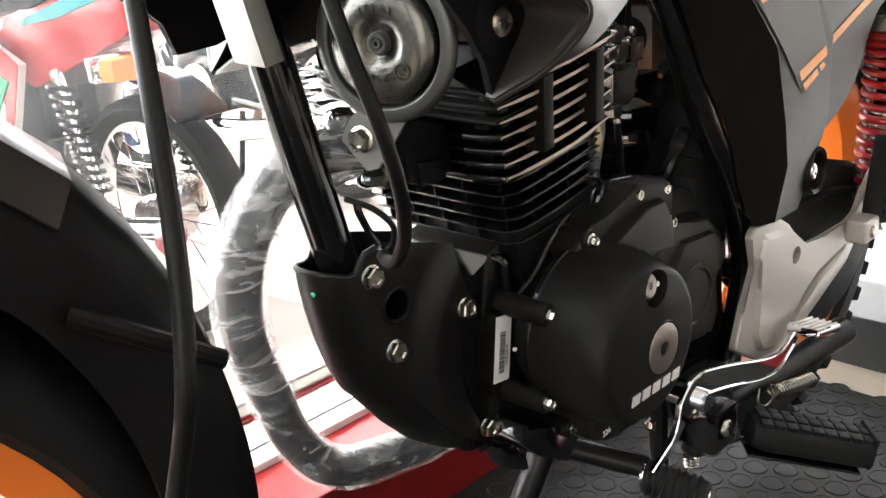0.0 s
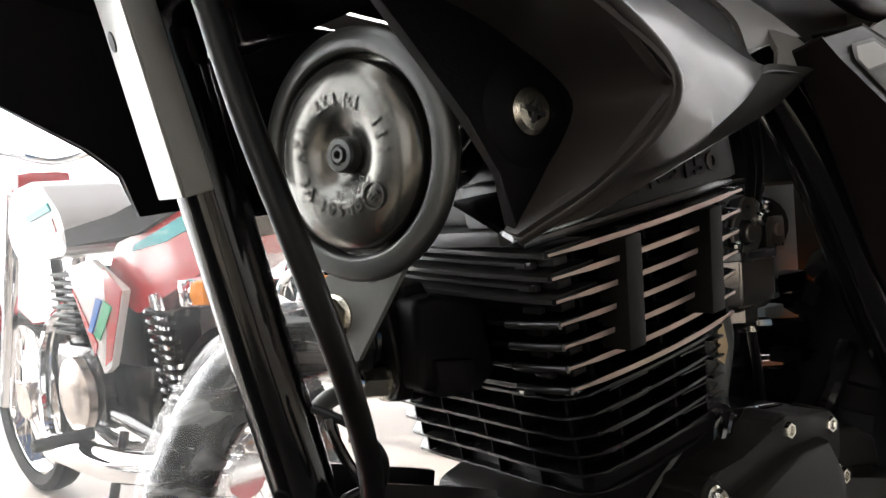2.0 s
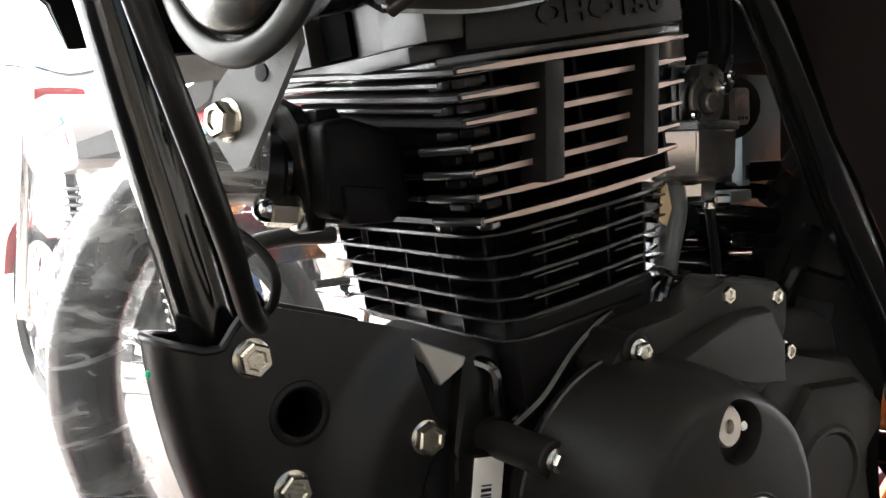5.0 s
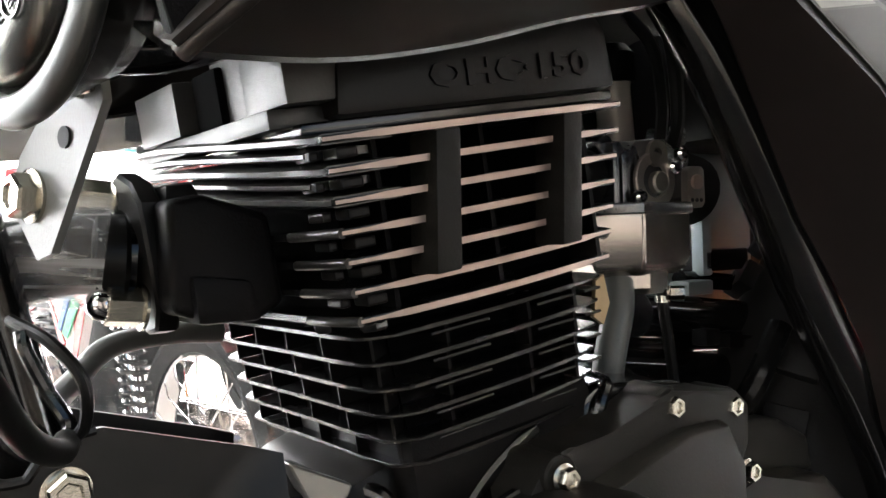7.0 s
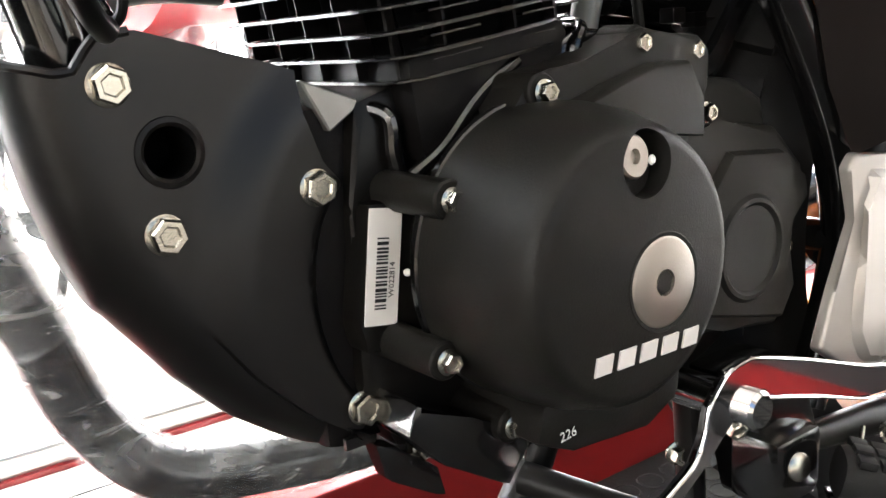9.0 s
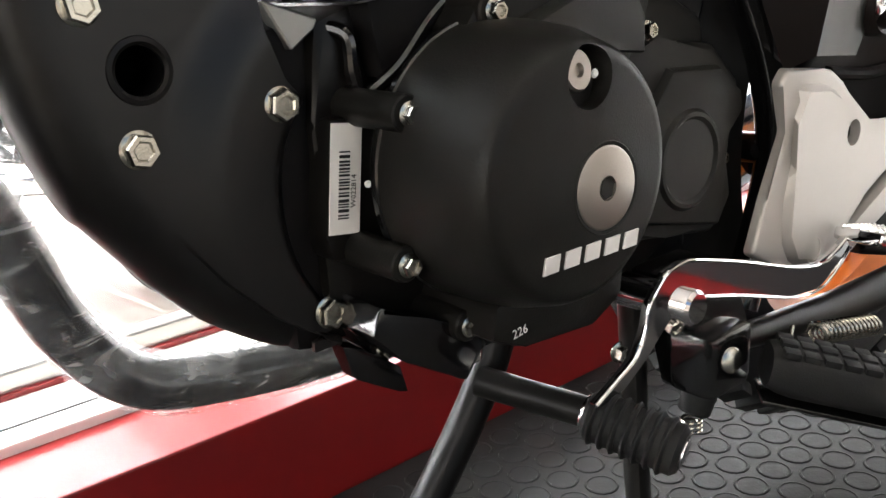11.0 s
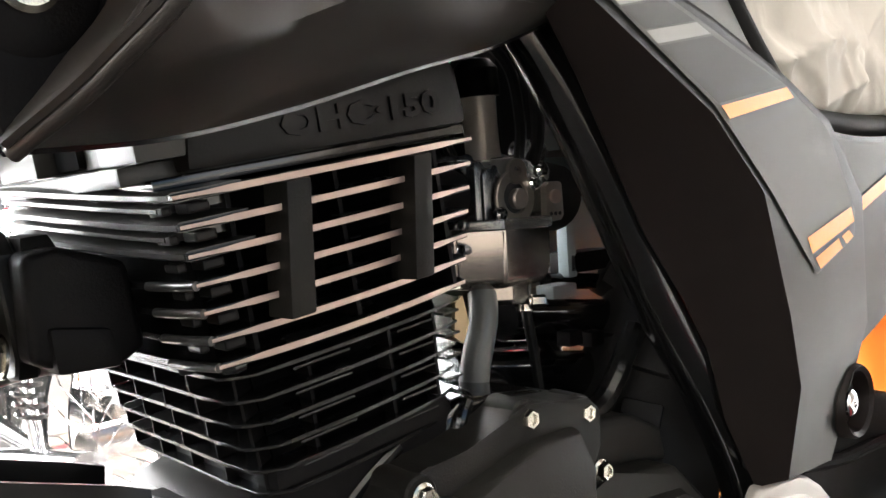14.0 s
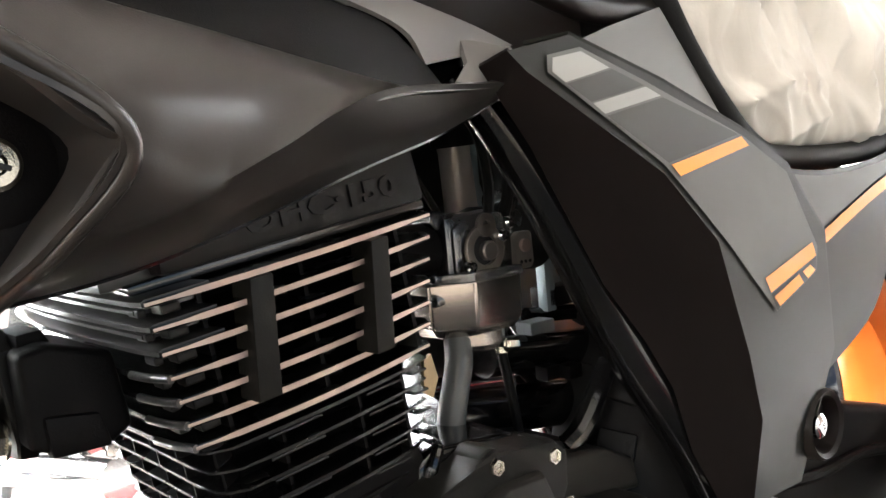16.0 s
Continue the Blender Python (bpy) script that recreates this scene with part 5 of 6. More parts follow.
for side_of in (-1, 1):
    sh = part("tank_shroud", shroud_mesh(side_of), SHROUD, bike, "grey-brown metallic tank shroud wing", 60)
    part("channel", bm_patch(flip([[(0.325, 0.335, 0.735), (0.385, 0.340, 0.721), (0.443, 0.348, 0.707), (0.485, 0.360, 0.700), (0.540, 0.378, 0.692), (0.590, 0.395, 0.685), (0.630, 0.405, 0.684)], [(0.325, 0.378, 0.764), (0.40, 0.386, 0.756), (0.45, 0.392, 0.748), (0.50, 0.400, 0.741), (0.56, 0.408, 0.729), (0.60, 0.413, 0.719), (0.628, 0.418, 0.700)]], side_of), 0.002, per=6), PLASTIC, sh, "black channel above the wing")
    part("under_lip", bm_patch(flip([inward(LOW_B, 0.003, 0.0), inward(LOW_B, 0.035, 0.014)], side_of), 0.002, per=8), GLOSS, sh)
    edge = NOTCH_A + [CREASE_B[0], LOW_B[0]]
    part("lip", bm_tube([(x + 0.002, y + 0.003, z + (0.003 if k < 3 else -0.001)) for k, (x, y, z) in enumerate(flip([edge], side_of)[0])] if side_of < 0 else [(x, y - 0.003, z) for x, y, z in flip([edge], 1)[0]], lambda q: 0.0042 - 0.0016 * q, 12, 8), SHROUD, sh)
    part("notch_wall", bm_patch(flip([edge, [(x - 0.001, 0.3575 + 0.0008 * k, z + 0.0015) for k, (x, y, z) in enumerate(edge)]], side_of), 0.002, per=6), SHROUD, sh)
    shape = [(0.325, 0.735), (0.362, 0.690), (0.387, 0.660), (0.400, 0.641), (0.4045, 0.620), (0.430, 0.640), (0.452, 0.664), (0.43, 0.70), (0.40, 0.735)]
    if side_of > 0:
        shape = [(0.19, 0.775), (0.245, 0.738), (0.303, 0.701), (0.345, 0.677), (0.362, 0.662), (0.370, 0.638), (0.405, 0.641), (0.47, 0.664), (0.46, 0.78), (0.30, 0.80)]
    part("insert", bm_prism(shape, *((0.357, 0.362) if side_of < 0 else (0.645, 0.640)), 0.001), PLASTIC, sh, "textured black plastic insert")
    yb = 0.357 if side_of < 0 else 0.653
    part("boss", bm_lathe([(0.0190, 0), (0.0165, 0.0012), (0.0, 0.0012)], (0.413, yb, 0.661), (0, side_of, 0), n=32), PLASTIC, sh)
    part("bolt", bm_lathe([(0.0082, 0), (0.0082, 0.0026), (0.0066, 0.0042), (0.0036, 0.0044), (0.0030, 0.002), (0, 0.002)], (0.413, yb, 0.661), (0, side_of, 0), n=28), ZINC, sh, "bright plated screw")
    for turn in (20, 110):
        part("screw_slot", bm_box((0, 0, 0), (0.0090, 0.0012, 0.0016), m=Matrix.Translation((0.413, yb + 0.0044 * side_of, 0.661)) @ Matrix.Rotation(radians(turn), 4, "Y")), INK, sh, "", 0)
    # trim and cap carry that light from above in their colour
    part("upper_trim", bm_patch(flip([[(0.40, 0.385, 0.775), (0.52, 0.405, 0.748), (0.60, 0.415, 0.7355), (0.66, 0.424, 0.7235), (0.697, 0.428, 0.7125)], [(0.40, 0.384, 0.760), (0.525, 0.400, 0.7385), (0.582, 0.409, 0.7265), (0.614, 0.414, 0.7155), (0.626, 0.416, 0.700)]], side_of), 0.003), TRIM, sh, "inner trim of the shroud, paled for light from above")
    part("trim_cap", bm_patch(flip([[(0.657, 0.428, 0.7240), (0.676, 0.430, 0.7190), (0.697, 0.430, 0.7120)], [(0.651, 0.414, 0.701), (0.672, 0.414, 0.700), (0.693, 0.414, 0.698)], [(0.634, 0.404, 0.690), (0.650, 0.404, 0.688), (0.668, 0.404, 0.686)]], side_of), 0.003), TRIM, sh)

# fuel tank
bm = bmesh.new()
rings = []
for k in range(15):
    f = k / 14
    x = 0.40 + 0.47 * f
    hw = 0.125 * (1 - 0.55 * f**2) * (0.75 + 0.25 * math.sin(math.pi * min(1, f * 1.6 + 0.2)))
    z0, z1 = 0.765 - 0.035 * f, 0.97 - 0.16 * f * f
    ring = []
    for j in range(24):
        a = 2 * math.pi * j / 24
        cx, sz = math.cos(a), math.sin(a)
        ring.append(bm.verts.new((x, YM + hw * math.copysign(abs(cx) ** 0.6, cx), (z0 + z1) / 2 + (z1 - z0) / 2 * math.copysign(abs(sz) ** 0.7, sz))))
    rings.append(ring)
for a, b in zip(rings, rings[1:]):
    for j in range(24):
        bm.faces.new((a[j], a[(j + 1) % 24], b[(j + 1) % 24], b[j]))
bm.faces.new(rings[0]), bm.faces.new(rings[-1])
tank = part("fuel_tank", bm, SHROUD, bike, "dark grey fuel tank", 50)
part("tank_seam", bm_tube([(0.56, 0.395, 0.775), (0.65, 0.402, 0.752), (0.75, 0.418, 0.732), (0.84, 0.44, 0.742), (0.86, 0.46, 0.77)], 0.008, 12), PANELDARK, tank)

for sgn in (-1, 1):
    part("lower_edge", bm_patch(flip([[(0.46, 0.405, 0.760), (0.52, 0.412, 0.747), (0.60, 0.422, 0.735), (0.66, 0.430, 0.723), (0.70, 0.434, 0.712), (0.76, 0.434, 0.716)], [(0.46, 0.410, 0.81), (0.52, 0.415, 0.80), (0.60, 0.425, 0.79), (0.66, 0.432, 0.78), (0.70, 0.436, 0.772), (0.76, 0.436, 0.768)]], sgn), 0.003, per=4), PANELDARK, tank)

# side panel with stickers
OUTER = [(0.650, 0.405, 0.697), (0.688, 0.412, 0.656), (0.742, 0.415, 0.572), (0.775, 0.415, 0.533), (0.797, 0.415, 0.500), (0.812, 0.415, 0.455), (0.838, 0.412, 0.408)]
RIDGE = [(0.658, 0.392, 0.703), (0.667, 0.388, 0.692), (0.758, 0.380, 0.635), (0.800, 0.377, 0.592), (0.824, 0.377, 0.520), (0.835, 0.378, 0.476), (0.831, 0.386, 0.420)]
BACK = [(0.708, 0.397, 0.713), (0.775, 0.390, 0.687), (0.842, 0.385, 0.657), (0.888, 0.382, 0.631), (0.931, 0.383, 0.583), (0.944, 0.388, 0.500), (0.905, 0.397, 0.412)]
panel = part("side_panel", bm_patch([RIDGE, [tuple((a + b) / 2 for a, b in zip(p, q)) for p, q in zip(RIDGE, BACK)], BACK], 0.003, smooth=False), PANEL, bike, "graphite side panel with grey and orange stickers", 30)
# front face in a darker plastic than the panel, for its shade
part("front_face", bm_patch([OUTER, RIDGE], 0.003, smooth=False), PANELDARK, panel, "front face of the panel, darkened to black-brown for shade")
part("rear_edge", bm_patch([BACK, [(x - 0.004, y + 0.03, z) for x, y, z in BACK]], 0.002, smooth=False), PANEL, panel)


def on_panel(x, z):
    """The height of the panel's face at (x, z), between its ridge and its back edge."""
    best = None
    for i in range(len(RIDGE) - 1):
        for (a, b, c) in ((RIDGE[i], RIDGE[i + 1], BACK[i]), (RIDGE[i + 1], BACK[i + 1], BACK[i])):
            d = (b[2] - c[2]) * (a[0] - c[0]) + (c[0] - b[0]) * (a[2] - c[2])
            l1 = ((b[2] - c[2]) * (x - c[0]) + (c[0] - b[0]) * (z - c[2])) / d
            l2 = ((c[2] - a[2]) * (x - c[0]) + (a[0] - c[0]) * (z - c[2])) / d
            l3 = 1 - l1 - l2
            out = max(0, -l1) + max(0, -l2) + max(0, -l3)
            if best is None or out < best[0]:
                best = (out, l1 * a[1] + l2 * b[1] + l3 * c[1])
    return best[1]


def sticker(outline, material, parent, lift=0.0034, name="sticker"):
    """A thin skin laid on the panel, cut fine enough to follow it."""
    bm = bmesh.new()
    bm.faces.new([bm.verts.new((x, 0, z)) for x, z in outline])
    bmesh.ops.triangulate(bm, faces=bm.faces)
    bmesh.ops.subdivide_edges(bm, edges=bm.edges, cuts=5, use_grid_fill=True)
    for v in bm.verts:
        v.co.y = on_panel(v.co.x, v.co.z) - lift * 0.7
    return part(name, bm, material, parent)


sticker([(0.680, 0.692), (0.684, 0.701), (0.712, 0.706), (0.842, 0.652), (0.884, 0.627), (0.917, 0.575), (0.915, 0.559), (0.858, 0.5405), (0.758, 0.640)], DECALGREY, panel, 0.0020)
sticker([(0.683, 0.692), (0.687, 0.6995), (0.711, 0.7035), (0.730, 0.6945), (0.691, 0.6865)], DECALLIGHT, panel, 0.0027)
sticker([(0.692, 0.6858), (0.7315, 0.6938), (0.755, 0.6845), (0.708, 0.6760)], DECALDARK, panel, 0.0027)
sticker([(0.709, 0.6753), (0.7565, 0.6838), (0.7685, 0.6785), (0.7165, 0.6695)], DECALLIGHT, panel, 0.0027)
sticker([(0.718, 0.6685), (0.770, 0.6775), (0.836, 0.6535), (0.762, 0.6405)], DECALDARK, panel, 0.0027)
sticker([(0.7635, 0.6393), (0.8385, 0.6520), (0.8450, 0.6460), (0.7700, 0.6325)], ORANGE, panel, 0.0032)
sticker([(0.8460, 0.5635), (0.9090, 0.5785), (0.9130, 0.5690), (0.8515, 0.5535)], ORANGE, panel, 0.0032)
sticker([(0.8520, 0.5525), (0.9130, 0.5680), (0.9140, 0.5595), (0.8580, 0.5415)], DECALDARK, panel, 0.0027)
sticker([(0.8550, 0.5505), (0.8880, 0.5600), (0.8935, 0.5535), (0.8610, 0.5435)], ORANGE, panel, 0.0033)
sticker([(0.8930, 0.5610), (0.9040, 0.5640), (0.9110, 0.5595), (0.9000, 0.5555)], ORANGE, panel, 0.0033)
carve(panel, bm_cyl((0.929, 0.34, 0.448), (0.929, 0.45, 0.448), 0.0236, n=36))
part("bolt_pocket", bm_lathe([(0.0255, -0.010), (0.0250, 0.000), (0.0235, 0.002), (0.0205, 0.000), (0.0185, -0.012), (0.0, -0.013)], (0.929, 0.3890, 0.448), V((0.05, -1, 0)), n=36), PANELDARK, panel)
part("bolt", bm_lathe([(0.009, -0.008), (0.009, -0.001), (0.006, 0.001), (0.003, 0.001), (0.0025, -0.002), (0, -0.002)], (0.9275, 0.3905, 0.4465), V((0.05, -1, 0)), n=20), CHROME, panel)
part("upper_wing", bm_patch([[(0.722, 0.405, 0.711), (0.79, 0.400, 0.684), (0.862, 0.396, 0.650)], [(0.760, 0.412, 0.722), (0.82, 0.410, 0.703), (0.866, 0.404, 0.652)], [(0.815, 0.418, 0.736), (0.842, 0.416, 0.700), (0.870, 0.410, 0.655)]], 0.002), DECALGREY, panel, "glossy pale grey upper wing")

# tail panel, seat
TU = [(0.876, 0.391, 0.632), (0.960, 0.394, 0.624), (1.06, 0.400, 0.630), (1.165, 0.410, 0.656), (1.29, 0.426, 0.712), (1.50, 0.445, 0.79)]
TL = [(0.938, 0.391, 0.572), (1.02, 0.394, 0.597), (1.11, 0.402, 0.616), (1.195, 0.412, 0.632), (1.33, 0.428, 0.650), (1.50, 0.445, 0.69)]
TB = [(0.936, 0.397, 0.475), (1.030, 0.400, 0.512), (1.090, 0.405, 0.575), (1.140, 0.409, 0.599), (1.25, 0.420, 0.608), (1.50, 0.450, 0.65)]
tail = part("tail_panel", bm_patch([TU, TL, TB], 0.003), PANEL, bike, "graphite tail panel with an orange line", 40)
part("sticker", bm_patch([[(x, y - 0.0025, z - 0.004) for x, y, z in TU[:3]] + [(1.150, 0.4045, 0.640)], [(x, y - 0.0025, z + 0.012) for x, y, z in TL[:3]] + [(1.165, 0.4065, 0.636)]], 0.0), DECALGREY, tail)
part("orange_line", bm_patch([[(x, y - 0.0035, z + 0.0105) for x, y, z in TL[:3]] + [(1.160, 0.4035, 0.6385)], [(x, y - 0.0035, z + 0.001) for x, y, z in TL[:4]]], 0.0), ORANGE, tail, "orange line")
part("orange_line", bm_patch([[(1.245, 0.4135, 0.651), (1.36, 0.4265, 0.669), (1.50, 0.440, 0.712)], [(1.240, 0.4135, 0.641), (1.36, 0.4265, 0.657), (1.50, 0.440, 0.700)]], 0.0), ORANGE, tail, "orange line")
part("panel_slit", bm_tube([(1.160, 0.4065, 0.643), (1.22, 0.4125, 0.637), (1.285, 0.4195, 0.631)], 0.0026, 8), INK, tail, "", 0)
part("tail_panel_right", bm_patch(flip([TU, TL, TB], 1), 0.003), PANEL, bike)
part("seat_base", bm_tube([(0.800, 0.432, 0.815), (0.830, 0.428, 0.745), (0.858, 0.420, 0.690), (0.897, 0.413, 0.645), (0.95, 0.413, 0.634), (1.06, 0.416, 0.634), (1.15, 0.424, 0.648), (1.28, 0.435, 0.705)], 0.009, 12), VINYL, bike, "black vinyl seat edge")


HEM = [(0.84, 0.645), (0.905, 0.636), (1.066, 0.632), (1.10, 0.638), (1.165, 0.648), (1.225, 0.672), (1.30, 0.708), (1.48, 0.80)]


def hem(x):
    """Height of the cover's lower edge along the seat."""
    for (xa, za), (xb, zb) in zip(HEM, HEM[1:]):
        if x <= xb:
            return za + (zb - za) * (x - xa) / (xb - xa)
    return HEM[-1][1]


def crease(p, q):
    """Pulled cloth: narrow sharp ridges with soft hollows between."""
    return math.exp(-abs(noise.noise(p)) * q) - 0.35


def seat_mesh():
    """A cushion under a thin cover that is drawn tight to its hem in long folds."""
    bm = bmesh.new()
    rings, around = [], 150
    for k in range(230):
        f = k / 229
        x0 = 0.850 + 0.62 * f
        zb = hem(x0)
        zt = max(zb + 0.12, 0.80 - 0.03 * max(0, 0.2 - f))
        hw = 0.094 + 0.012 * math.sin(math.pi * min(1, f * 1.5))
        end = min(1, (f + 0.02) * 9) ** 0.5 * min(1, (1.02 - f) * 9) ** 0.5
        ring = []
        for j in range(around):
            a = 2 * math.pi * j / around
            cy, sz = math.cos(a), math.sin(a)
            p = V((x0, YM + hw * (0.7 + 0.3 * end) * math.copysign(abs(cy) ** 0.42, cy), (zb + zt) / 2 + (zt - zb) / 2 * math.copysign(abs(sz) ** 0.42, sz)))
            p.x += 0.62 * max(0, 0.726 - p.z) * max(0, 1 - f * 5)
            up = max(0, p.z - zb)
            lean = 0.85 - 0.95 * min(1, max(0, (p.x - 1.00) / 0.16))
            s, l = p.x + (p.z - 0.64) * lean, p.z - p.x * 0.3
            free = min(1, up / 0.035)
            fold = crease(V((s * 15, l * 3.0, p.y * 3)), 6) * 0.017 + crease(V((s * 34 + 5, l * 5.0, p.y * 5)), 5) * 0.0110 + crease(V((s * 62 + 9, l * 9.0, p.y * 8)), 4) * 0.0045
            fold += crease(V((p.x * 9 + p.z * 4, p.z * 16 - p.x * 5, p.y * 4 + 7)), 7) * 0.0085 + noise.noise(V((p.x * 14, p.y * 9, p.z * 14))) * 0.005
            fold = fold * (0.12 + 0.88 * free) + noise.noise(V((s * 95, l * 12, p.y * 6))) * 0.0028 * (1 - 0.85 * min(1, up / 0.05))
            ring.append(bm.verts.new(p + V((0, cy, sz)) * fold))
        rings.append(ring)
    for a, b in zip(rings, rings[1:]):
        for j in range(around):
            bm.faces.new((a[j], a[(j + 1) % around], b[(j + 1) % around], b[j]))
    bm.faces.new(rings[0]), bm.faces.new(rings[-1])
    return bm


part("seat", bm_box((1.15, YM, 0.70), (0.56, 0.15, 0.06), 0.02), VINYL, bike, "black vinyl seat")
seat_cover = tagged(part("seat_cover", seat_mesh(), FABRIC, None, "", 70), "crumpled cream nylon cover pulled over the seat", "seat cover")
rs = random.Random(2)
for k in range(3):  # printed red characters, too small to read
    part("printed_mark", bm_box((0.955 + 0.05 * k + 0.01 * rs.random(), 0.3965, 0.752 + 0.004 * k), (0.012, 0.0015, 0.009), 0.0003), REDPAINT, seat_cover, "", 0)

# rear wheel, swing arm, shock absorber
AX = V((1.06, YM, 0.345))


def wheel(at, tyre_r, width, rim_mat, parent, spokes=5, name="rear_wheel", rim_r=0.225, knobs=44):
    at = V(at)
    hub = part(name, bm_cyl(at + V((0, -0.045, 0)), at + V((0, 0.045, 0)), 0.035, bevel=0.004), SATIN, parent, "orange cast wheel with a black tyre" if rim_mat is ORANGERIM else "spoked wheel")
    rr = rim_r
    w = width / 2
    part("rim", bm_lathe([(rr - 0.022, -w * 0.45), (rr - 0.002, -w * 0.85), (rr + 0.006, -w * 0.9), (rr + 0.006, w * 0.9), (rr - 0.002, w * 0.85), (rr - 0.022, w * 0.45), (rr - 0.026, 0), (rr - 0.022, -w * 0.45)], at, (0, 1, 0), n=72, close=False), rim_mat, hub)
    prof = [(rr + 0.002, -w * 0.92)]
    for k in range(13):
        a = math.pi * k / 12
        prof.append((rr + 0.008 + (tyre_r - rr - 0.010) * math.sin(a) ** 0.75, -w * 1.08 * math.cos(a)))
    prof.append((rr + 0.002, w * 0.92))
    tyre = part("tyre", bm_lathe(prof, at, (0, 1, 0), n=72, close=False), RUBBER, hub, "black knobbly tyre")
    for k in range(knobs):
        for sgn in (-1, 1):
            a = 2 * math.pi * (k + 0.25 * sgn) / 44
            m = Matrix.Translation(at) @ Matrix.Rotation(a, 4, "Y") @ Matrix.Translation((tyre_r - 0.009, sgn * w * 0.66, 0)) @ Matrix.Rotation(radians(32 * sgn), 4, "Z")
            if k == 0 and sgn == -1:
                base = part("tread_block", bm_box((0, 0, 0), (0.012, 0.026, 0.020), 0.002), RUBBER, tyre)
                base.matrix_basis = m
            else:
                share("tread_block", base, m, tyre)
    for k in range(spokes):
        a = 2 * math.pi * (k + 0.04) / spokes
        d = V((math.cos(a), 0, math.sin(a)))
        part("spoke", bm_tube([at + d * 0.03, at + d * (rr * 0.5), at + d * (rr - 0.015)], 0.011, 10, 3), rim_mat, hub)
    return hub


wheel(AX, 0.285, 0.10, ORANGERIM, bike, 5, rim_r=0.200)
part("valve", bm_cyl((1.245, 0.515, 0.443), (1.222, 0.515, 0.431), 0.0055), RUBBER, bike)
case = part("chain_case", bm_prism([(0.88, 0.385), (0.93, 0.430), (0.965, 0.437), (1.04, 0.431), (1.15, 0.401), (1.215, 0.368), (1.235, 0.33), (1.215, 0.275), (1.16, 0.225), (1.09, 0.205), (1.02, 0.225), (0.97, 0.265), (0.90, 0.29)], 0.432, 0.462, 0.008, seg=3), PLASTIC, bike, "dark grey plastic chain case")
part("raised_rib", bm_tube([(0.93, 0.430, 0.395), (0.99, 0.430, 0.387), (1.06, 0.430, 0.385), (1.14, 0.430, 0.368)], 0.005, 10), PLASTIC, case)
part("swing_arm", bm_cyl((0.87, 0.445, 0.34), (1.16, 0.470, 0.33), 0.018), GLOSS, bike)
part("rear_mudguard", bm_patch([[(1.20, y, 0.610), (1.33, y, 0.603), (1.412, y, 0.575), (1.432, y, 0.50), (1.415, y, 0.36)] for y in (0.44, YM, 0.57)], 0.004), PLASTIC, bike, "black rear mudguard")
st, sb = V((1.170, 0.408, 0.564)), V((1.168, 0.412, 0.328))
shock = part("shock_absorber", bm_cyl(sb + (st - sb) * 0.05, sb + (st - sb) * 0.62, 0.0180, bevel=0.002), CARB, bike, "rear shock absorber with a red coil spring")
part("rod", bm_cyl(sb + (st - sb) * 0.6, st, 0.013), SATIN, shock)
coil = []
for k in range(12 * 14 + 1):
    a = 2 * math.pi * k / 12
    f = k / (12 * 14)
    g = f**1.25
    coil.append(st + (sb - st) * (0.03 + 0.80 * g) + V((0.0262 * math.cos(a), 0.0262 * math.sin(a), 0)))
part("spring", bm_tube(coil, 0.0046, 10, 2), REDSPRING, shock, "red coil spring")
part("spring_cap", bm_cyl(st + V((0, 0, -0.004)), st + V((0, 0, 0.010)), 0.0310, bevel=0.002), STEEL, shock)
part("top_eye", bm_box(st + V((0, 0, 0.024)), (0.024, 0.022, 0.032), 0.004), CARB, shock)
part("top_nut", bm_lathe([(0.009, 0), (0.009, 0.008), (0.006, 0.016), (0, 0.018)], st + V((0.01, -0.011, 0.032)), OUT, n=20), CHROME, shock)
part("lower_eye", bm_cyl(sb + V((0, -0.014, 0)), sb + V((0, 0.02, 0)), 0.016, bevel=0.002), CARB, shock)
part("spring_seat", bm_cyl(sb + (st - sb) * 0.12, sb + (st - sb) * 0.17, 0.0335, bevel=0.002), STEEL, shock)

# rear foot-peg hanger of silver alloy
hanger = part("peg_hanger", bm_prism([(0.823, 0.402), (0.832, 0.411), (0.878, 0.4055), (0.890, 0.4035), (0.908, 0.393), (0.930, 0.369), (0.950, 0.355), (1.000, 0.352), (1.068, 0.350), (1.090, 0.356), (1.108, 0.376), (1.137, 0.399), (1.150, 0.396), (1.144, 0.374), (1.126, 0.344), (1.100, 0.322), (1.050, 0.326), (0.990, 0.318), (0.955, 0.300), (0.926, 0.279), (0.906, 0.260), (0.887, 0.249), (0.842, 0.261), (0.797, 0.289), (0.812, 0.325), (0.834, 0.368)], 0.4045, 0.4125, 0.0035, seg=3), SILVER, bike, "silver cast alloy foot-peg hanger", 40)
carve(hanger, bm_cyl((0.928, 0.39, 0.352), (0.928, 0.44, 0.352), 0.0100, n=28))
part("hole_floor", bm_cyl((0.928, 0.419, 0.352), (0.928, 0.424, 0.352), 0.0110), SILVER, hanger)
part("strut", bm_prism([(0.893, 0.257), (0.926, 0.276), (0.985, 0.300), (1.060, 0.326), (1.090, 0.318), (1.060, 0.303), (0.985, 0.277), (0.920, 0.249)], 0.402, 0.420, 0.006, seg=3), SILVER, hanger)
part("prong_slot", bm_prism([(1.106, 0.366), (1.136, 0.392), (1.140, 0.384), (1.118, 0.358)], 0.4028, 0.4040), INK, hanger, "", 0)
